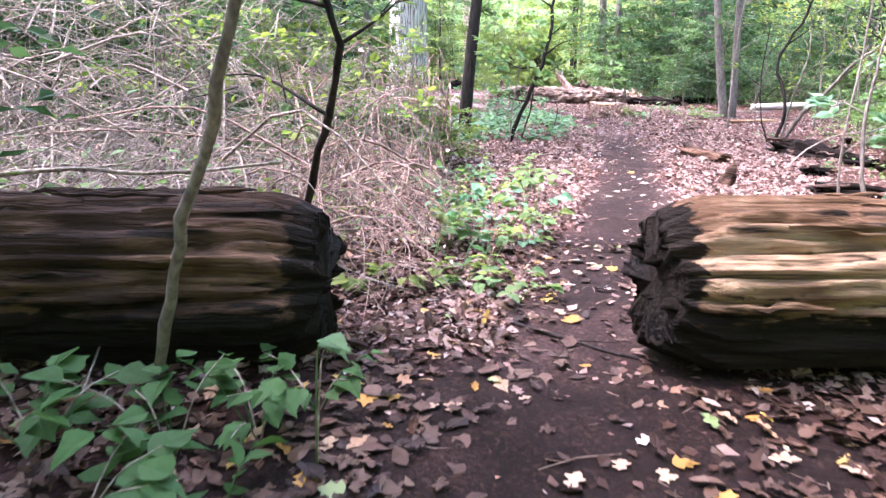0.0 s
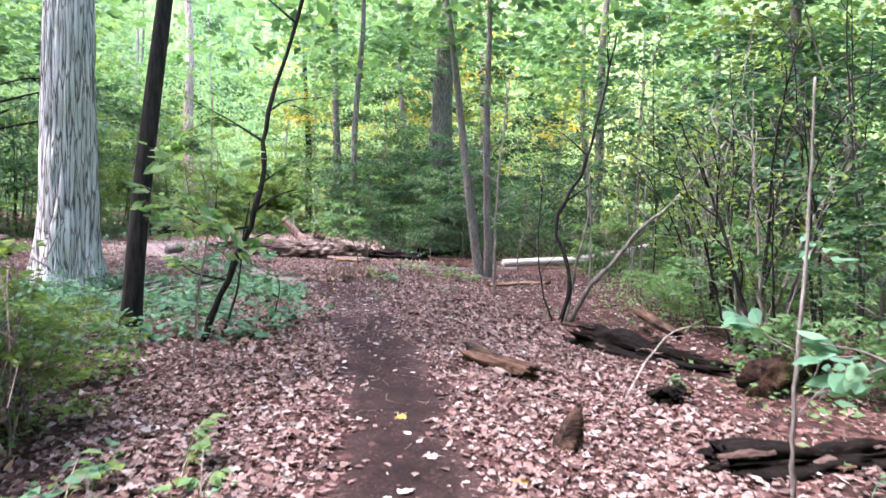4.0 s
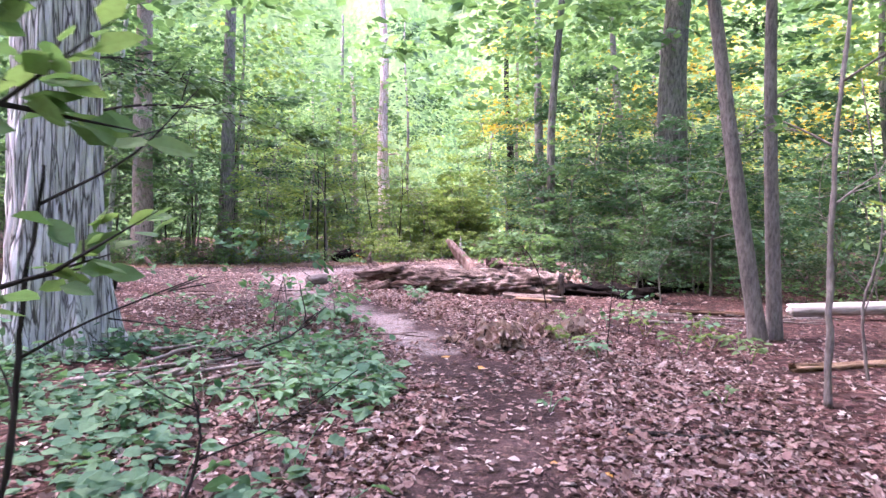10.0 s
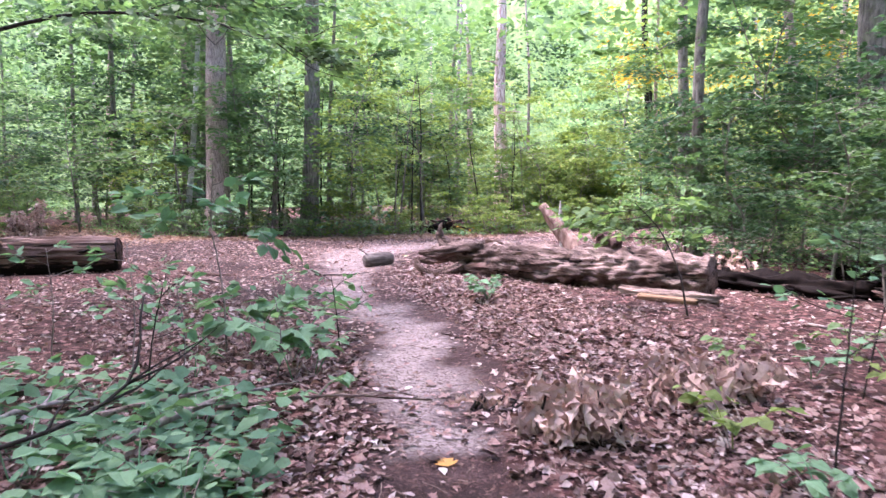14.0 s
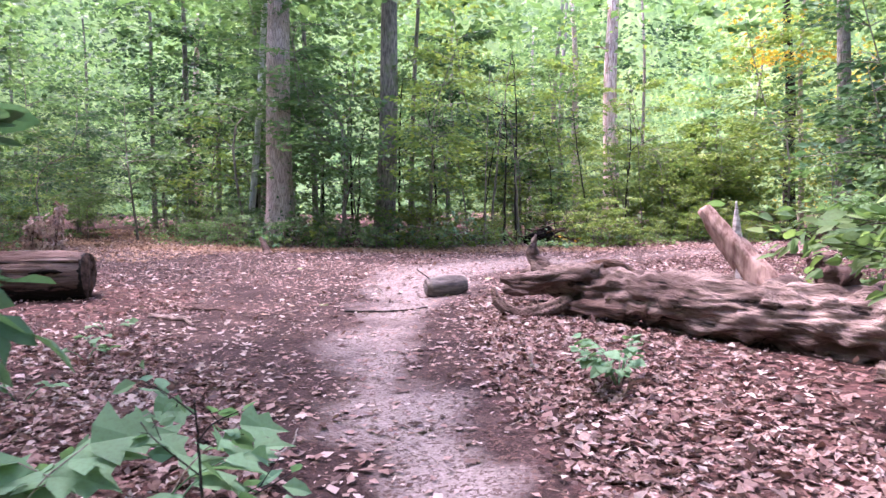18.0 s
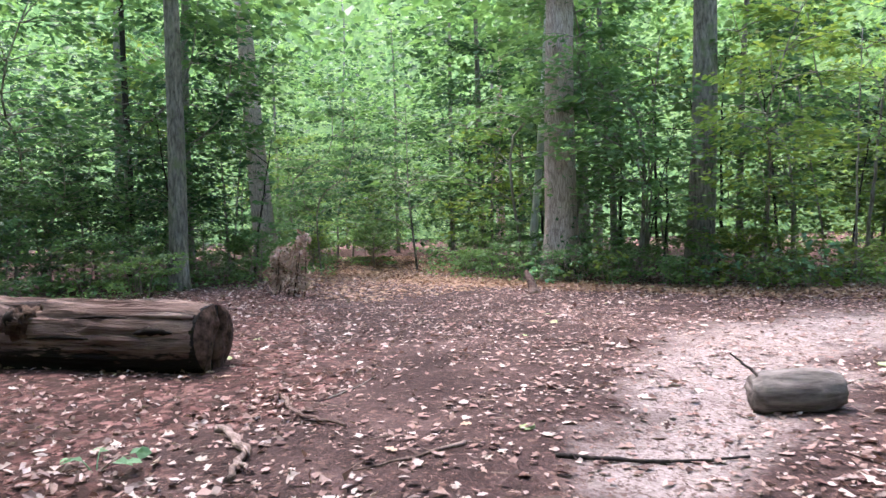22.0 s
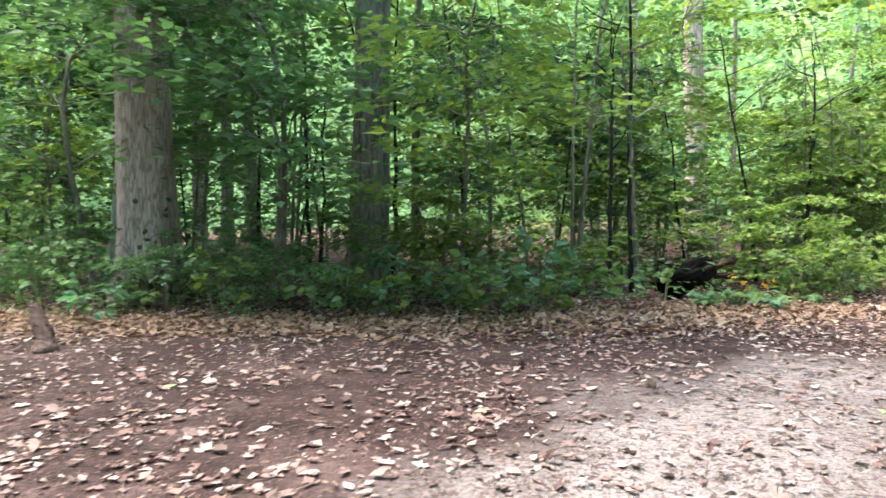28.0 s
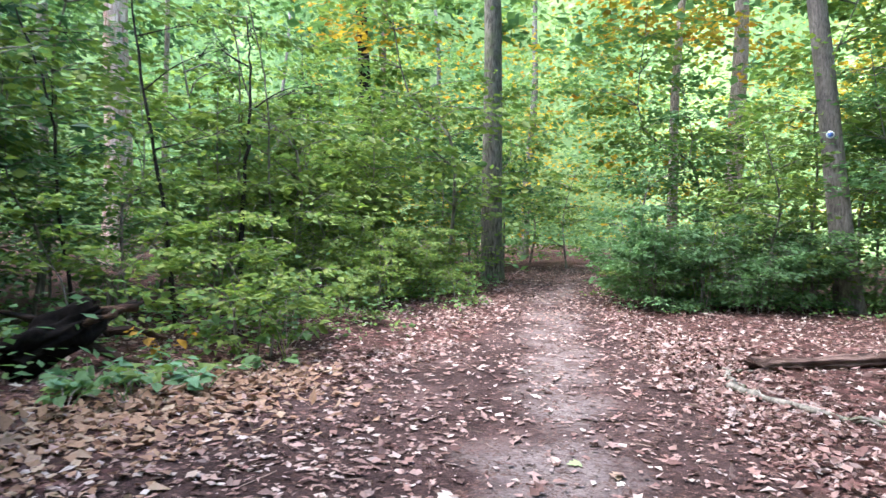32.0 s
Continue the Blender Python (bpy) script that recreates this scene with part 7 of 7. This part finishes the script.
for k, (x, y, h, n) in enumerate([(1.0, 21.2, 1.1, 70), (2.25, 21.2, 0.75, 50), (-0.2, 21.8, 1.0, 60), (1.6, 20.9, 0.8, 60)]):
    sapling([(x, y, 0), (x + 0.04, y, 0.5 * h), (x - 0.05, y + 0.05, h)], 0.007, 0.003, BARK_SMOOTH, "young leafy seedling tree on leaf litter", n, BLUISH, 0.10, branches=[(0.35, (0.32, 0.1, 0.12)), (0.5, (-0.36, 0.1, 0.1)), (0.62, (0.1, -0.34, 0.1)), (0.72, (0.3, 0.15, 0.1)), (0.85, (-0.26, -0.1, 0.1)), (0.96, (0.1, 0.15, 0.08))], seed=140 + k)
for k in range(16):
    herb(rnd(5.4, 8.0), rnd(19.0, 22.6), 4, rnd(0.12, 0.35), 4, 0.11, (SHRUB_GREEN, BLUISH, GREEN_YELLOW)[k % 3], "low leafy plant among dead sticks", 560 + k, 0.28)
sapling([(6.1, 24.5, 0), (6.0, 24.6, 0.5), (5.8, 24.8, 1.0), (5.5, 24.9, 1.35)], 0.014, 0.005, BARK_DARK, "leafy sapling arching over a fallen tree", 340, SHRUB_GREEN, 0.12, branches=[(0.6, (-1.0, 0.5, 0.15)), (0.75, (-0.9, 0.1, 0.05)), (0.85, (-0.6, 0.7, 0.0)), (0.9, (0.5, 0.4, 0.1)), (0.95, (-0.9, 0.3, -0.1)), (0.5, (0.3, 0.8, 0.2))], seed=88)
for k in range(54):
    x, y = rnd(-1.8, 0.9), rnd(4.3, 9.5)
    herb(x * 0.7 + 0.13 * (y - 4), y, 3, rnd(0.12, 0.5), 4, rnd(0.08, 0.15), (GREEN_YELLOW, SHRUB_GREEN, BLUISH)[k % 3], "green weed growing through dead brush", 600 + k, 0.24, joined=True)
sapling([(1.5, 21.9, 0), (1.47, 21.9, 0.6), (1.35, 21.95, 1.2), (1.4, 21.9, 1.75)], 0.011, 0.004, BARK_SMOOTH, "young sapling with layers of large matt leaves", 150, BLUISH, 0.145, branches=[(0.6, (0.7, -0.1, 0.1)), (0.65, (-0.7, 0.2, 0.15)), (0.75, (0.3, -0.5, 0.1)), (0.82, (-0.6, -0.3, 0.05)), (0.9, (0.35, 0.3, 0.1)), (0.97, (-0.3, 0.1, 0.1))], seed=97)
# ivy patch beside the path, one mass of leaves
r = np.random.default_rng(77)
PATCH = [(0.2, 12.6), (2.2, 13.4), (2.9, 15.5), (3.25, 18), (2.8, 20.3), (0.5, 21), (-2.5, 20.5), (-3.2, 16), (-1.2, 13.2)]
p = r.uniform((-3.3, 12.5), (3.4, 21.2), (17000, 2))
p = p[inside(p, PATCH)]
f = 0.6 * fields(p, 0.9, 3.0)
p = p[(f + 0.5 * fields(p, 2.4, 6.0) + r.uniform(-0.4, 0.4, len(p))) > -0.08]
p = p[line_distance(p, TRAIL_S) > 0.7]
n = len(p)
g = Geo()
s = 0.05 + 0.12 * r.uniform(0, 1, n) ** 1.6
leaves(g, np.column_stack([p, ground_z(p) + r.gamma(2.0, 0.055, n) + 0.015]), r.normal(0, 1, (n, 3)) * [1, 1, 0.25], np.array([0, 0, 1.0]) + r.normal(0, 0.3, (n, 3)), s, s * 0.8, OVAL, r.uniform(0, 0.12, n), r.uniform(0, 0.2, n))
solid("ivy_patch", g, BLUISH, "low bluish green ivy covering the floor", "ground cover", kind="stuff", smooth=False)
# weeds along the far edges
p = r.uniform((-14, 5), (14, 47), (110000, 2))
d = line_distance(p, EDGE)
p = p[(d < 0.9) & (r.uniform(0, 1, len(p)) > d) & (line_distance(p, CROSS_S) > 1.2) & (fields(p, 0.7, 5.0) + 0.5 * fields(p, 2.0, 1.0) > -0.05)]
n = len(p)
g = Geo()
s = r.uniform(0.05, 0.11, n)
leaves(g, np.column_stack([p, ground_z(p) + r.gamma(2.0, 0.08, n) + 0.01]), r.normal(0, 1, (n, 3)) * [1, 1, 0.3], np.array([0, 0, 1.0]) + r.normal(0, 0.4, (n, 3)), s, s * 0.6, None, 0.1)
solid("undergrowth", g, SHRUB_GREEN, "low green undergrowth at the edge of the woods", "ground cover", kind="stuff", smooth=False)

p = r.uniform((-20, 2), (20, 56), (150000, 2))
d = line_distance(p, EDGE)
p = p[~inside(p, OPEN) & (d > 0.5) & (d < 6) & (line_distance(p, CROSS_S) > 1.5) & (line_distance(p, TRAIL_S) > 2.5)][:26000]
n = len(p)
g = Geo()
s = r.uniform(0.08, 0.17, n)
leaves(g, np.column_stack([p, ground_z(p) + r.gamma(2.0, 0.14, n) + 0.01]), r.normal(0, 1, (n, 3)) * [1, 1, 0.3], np.array([0, 0, 1.0]) + r.normal(0, 0.4, (n, 3)), s, s * 0.6, None, 0.1)
solid("undergrowth", g, GREEN, "knee-high green undergrowth beneath the trees", "ground cover", kind="stuff", smooth=False)

# ---------------------------------------------------------------- trail marker on its tree
mk = thing("trail_marker", 13.35, 42.45, 3.4, "round white and blue trail marker on a tree", "sign")
g = Geo()
tube(g, [(0, 0, 0), (0, 0, 0.012)], [0.075, 0.075], 28)
part("plate", g, plain("white_enamel", (0.75, 0.76, 0.78), (0.82, 0.83, 0.85), 30, 0.5, 0.0005), mk)
g = Geo()
tube(g, [(0, 0, 0.012), (0, 0, 0.018)], [0.05, 0.05], 28)
part("blue_spot", g, plain("blue_enamel", (0.06, 0.12, 0.4), (0.08, 0.15, 0.46), 30, 0.5, 0.0005), mk, "round blue spot")
mk.matrix_basis = look((13.58, 42.90, 3.45), (24, 49.6, 3.5))

# ---------------------------------------------------------------- leaf litter
def litter(name, n, box, keep, material, label, size, seed, outline, lift=0.007):
    r = np.random.default_rng(seed)
    p = r.uniform((box[0], box[2]), (box[1], box[3]), (n, 2))
    p = p[keep(p, r)]
    m = len(p)
    g = Geo()
    s = size[0] + (size[1] - size[0]) * r.uniform(0, 1, m) ** 1.7
    flat = 1 - 0.6 * worn_at(p)
    nr = np.array([0, 0, 1.0]) + r.normal(0, 0.45, (m, 3)) * [1, 1, 0] * flat[:, None]
    leaves(g, np.column_stack([p, ground_z(p) + lift + r.uniform(0, 0.03, m) * flat]), np.column_stack([r.normal(0, 1, (m, 2)), r.normal(0, 0.16, m)]), nr, s, s * r.uniform(0.45, 0.75, m), outline, r.uniform(-0.15, 0.4, m) * flat, r.uniform(-0.3, 0.35, m) * flat, 0.16)
    return solid(name, g, material, label, "leaf litter", kind="stuff", smooth=False)


def near_path(p, r):
    d = np.minimum(line_distance(p, TRAIL_S), line_distance(p, CROSS_S) * 0.8)
    dry = 1 - 0.75 * damp_dark_at(p)
    w = worn_at(p)
    y = p[:, 1]
    few = 0.34 - 0.1 * step(11, 13, y) + 0.22 * step(21, 27, y) + 0.1 * step(11, 15, y) * (1 - step(20, 22, y)) + 0.25 * step(36.5, 39.5, y) * step(1, 3, p[:, 0])
    keep = (1 - w) * (0.25 + 0.75 * (1 - step(3.5, 7.5, d))) + w * few
    clump = np.clip(0.95 + 1.0 * fields(p, 1.3, 7.0) + 0.7 * fields(p, 4.1, 2.0), 0.12, 2.0)
    return r.uniform(0, 1, len(p)) < keep * dry * (clump * w + (0.6 + 0.4 * clump) * (1 - w))


BOX = (-13, 13, -0.5, 47)
litter("leaf_litter", 130000, BOX, near_path, LITTER, "dry brown fallen leaves covering the floor", (0.03, 0.105), 1, None)


def close_by(p, r):
    d = np.minimum(line_distance(p, TRAIL_S), line_distance(p, CROSS_S) + 0.6)
    return near_path(p, r) & (r.uniform(0, 1, len(p)) < (1 - step(1.6, 3.6, d)) * (1 - (0.88 - 0.15 * step(12, 15, p[:, 1]) * (1 - step(20, 22, p[:, 1]))) * step(0.1, 0.6, worn_at(p))))


NEAR = (-4, 8.5, 1.0, 42)
litter("leaf_litter", 250000, NEAR, close_by, LITTER, "small brown leaf scraps covering the floor", (0.025, 0.08), 11, None)
litter("leaf_litter", 110000, NEAR, close_by, LITTER, "curled dry brown leaves covering the floor", (0.045, 0.105), 6, OVAL)
litter("leaf_litter", 50000, NEAR, close_by, LITTER, "curled lobed brown oak leaves on the floor", (0.07, 0.15), 2, OAK)
litter("leaf_litter", 16000, BOX, lambda p, r: near_path(p, r) & (p[:, 1] > 4.5), LITTER_PALE, "pale fallen leaves on the floor", (0.03, 0.07), 3, None)
litter("leaf_litter", 9000, BOX, lambda p, r: near_path(p, r) & (p[:, 1] > 5.5), LITTER_PALE, "pale lobed fallen leaves on the floor", (0.06, 0.12), 7, LOBED)
litter("leaf_litter", 26000, (5, 21, 43, 60), lambda p, r: line_distance(p, CROSS_S) < 1.7, LITTER, "dry brown fallen leaves on the narrow path", (0.05, 0.11), 8, None)
litter("leaf_litter", 24000, (-24, -7, 33, 48), lambda p, r: r.uniform(0, 1, len(p)) < 1 - step(1.5, 4.0, line_distance(p, CROSS_S)), LITTER_ORANGE, "orange-brown fallen leaves on the cross trail", (0.06, 0.13), 10, None)


def trodden(p, r):
    return r.uniform(0, 1, len(p)) < step(0.25, 0.6, worn_at(p)) * (1 - 0.55 * dry_at(p)) * np.clip(0.7 + 0.9 * fields(p, 0.9, 8.0) + 0.7 * fields(p, 3.1, 3.0), 0.08, 1)


CLEAR = (-12, 6.5, 22.5, 42)
litter("leaf_litter", 60000, CLEAR, trodden, LITTER, "small trodden scraps of brown leaves", (0.015, 0.06), 51, None)
litter("leaf_litter", 9000, CLEAR, trodden, LITTER, "trodden brown lobed leaves on bare earth", (0.06, 0.13), 52, LOBED)


def first_ground(p, r):
    return r.uniform(0, 1, len(p)) < (0.15 + 0.85 * step(0.15, 0.75, line_distance(p, TRAIL_S) + 0.25 * fields(p, 1.5, 6.0))) * np.where((abs(p[:, 1] - 3.42) < 0.42) & ((p[:, 0] < -0.6) | (p[:, 0] > 1.1)), 0, 1)


for k, (mat, n, words) in enumerate([(LITTER_WET, 3000, "brown lobed leaves on damp earth"), (LITTER_WET, 3200, "curled brown leaves on damp earth"), (LITTER_ORANGE, 420, "orange-brown lobed leaves on damp earth"), (LEAF_YELLOW, 200, "yellow and tan leaves on damp earth"), (LEAF_GREEN_PALE, 90, "pale green leaves on damp earth")]):
    litter("leaf_litter", n, (-2.4, 3.4, 0.9, 6.0), first_ground, mat, words, (0.06, 0.15), 40 + k, POINTED if k == 1 else OAK)


def far_edge(p, r):
    d = line_distance(p, [(-14, 38.2), (-9.25, 37.2), (-3.5, 38.2), (0, 39.2), (2, 40.6)])
    return r.uniform(0, 1, len(p)) < np.exp(-(d / 0.75) ** 2)


litter("leaf_litter", 64000, (-15, 3, 35, 42), far_edge, LITTER_ORANGE, "orange-brown fallen leaves along the edge of the clearing", (0.06, 0.13), 4, None)



def strewn(p, r, x, y, a, b):
    thin = np.exp(-(((p[:, 0] - x) / a) ** 2 + ((p[:, 1] - y) / b) ** 2)) * np.clip(0.6 + 0.8 * fields(p, 1.4, 3.0), 0.05, 1)
    return r.uniform(0, 1, len(p)) < thin * step(0.5, 1.3, line_distance(p, TRAIL_S))


litter("leaf_litter", 4200, (-5, 3, 20.5, 29), lambda p, r: strewn(p, r, -0.6, 24.7, 2.0, 1.9), LITTER_PALE, "pale lobed leaves strewn beside the path", (0.05, 0.12), 61, LOBED)
litter("leaf_litter", 3000, (-6, 5, 36, 42), lambda p, r: strewn(p, r, -0.6, 38.7, 2.6, 1.2), LITTER_PALE, "pale leaves strewn before the rotten log", (0.05, 0.11), 62, None)

# bits of twig strewn over the floor
r = np.random.default_rng(91)
p = r.uniform((-8, 0), (8.5, 42), (5200, 2))
p = p[(line_distance(p, TRAIL_S) < 4.5) | (line_distance(p, CROSS_S) < 3.5)]
g = Geo()
for (x, y), z in zip(p, ground_z(p)):
    an, L, w = r.uniform(0, 6.28), r.gamma(2.0, 0.045) + 0.03, r.uniform(0.0012, 0.0035)
    d = np.array([math.cos(an), math.sin(an), r.normal(0, 0.08)])
    n = np.array([-d[1], d[0], 0])
    a = np.array([x, y, z + 0.008])
    m = a + d * L * 0.5 + n * L * r.normal(0, 0.08)
    e = a + d * L
    v = [a - n * w, a + n * w, a + [0, 0, 1.8 * w], m - n * w, m + n * w, m + [0, 0, 1.8 * w], e - n * w * 0.5, e + n * w * 0.5, e + [0, 0, w]]
    g.add(v, None, [(0, 3, 5, 2), (2, 5, 4, 1), (3, 6, 8, 5), (5, 8, 7, 4)])
solid("twig_litter", g, bark("small_dark_twig", (0.035, 0.022, 0.018), (0.26, 0.19, 0.155), (6, 6, 6), relief=0.001), "small dry twigs strewn over the floor", "twigs", kind="stuff")

# single leaves that stand out on the path
SHAPES = []
for k, (mat, out) in enumerate([(LITTER_PALE, OAK), (LEAF_YELLOW, MAPLE), (LITTER_PALE, POINTED), (LEAF_GREEN_PALE, MAPLE), (LITTER_ORANGE, OAK), (LITTER_PALE, MAPLE)]):
    g = Geo()
    leaves(g, [(0, 0, 0)], [(1, 0, 0.05)], [(0.1, 0.1, 1)], 1.0, 0.5 if out is POINTED else 0.75, out, 0.05, 0.06, 0.05)
    me = g.mesh("fallen_leaf", False)
    me.materials.append(mat)
    SHAPES.append(me)
WORDS = ["pale dry lobed leaf fallen on the earth", "yellow lobed leaf fallen on the earth", "pale oval leaf fallen on the earth", "pale green leaf fallen on the earth", "orange lobed leaf fallen on the earth", "pale dry lobed leaf fallen on the earth"]
r = np.random.default_rng(5)
for k in range(270):
    if k < 80:
        x, y = r.uniform(-0.5, 1.8), r.uniform(1.2, 6.0)
        kind = (1, 4, 4, 3, 0, 4)[k % 6]
        if (x < -0.35 or x > 0.95) and 2.9 < y < 4.1:
            continue
    elif k < 150:
        c = TRAIL_S[int(r.uniform(20, 45))]
        x, y = c[0] + r.normal(0, 0.7), c[1] + r.uniform(-0.4, 0.4)
        kind = (0, 2, 2, 5, 1, 2)[k % 6]
    else:
        x, y = r.uniform(-5, 4.5), r.uniform(27.5, 38)
        kind = (0, 4, 5, 2, 3, 4)[k % 6]
    ob = new("fallen_leaf", SHAPES[kind])
    s = r.uniform(0.07, 0.14)
    ob.matrix_basis = pose(x, y, on_ground(x, y) + 0.010, r.uniform(-6, 6), r.uniform(-6, 6), r.uniform(0, 360)) @ Matrix.Scale(s, 4)
    tagged(ob, WORDS[kind], "leaf", "single fallen leaves")
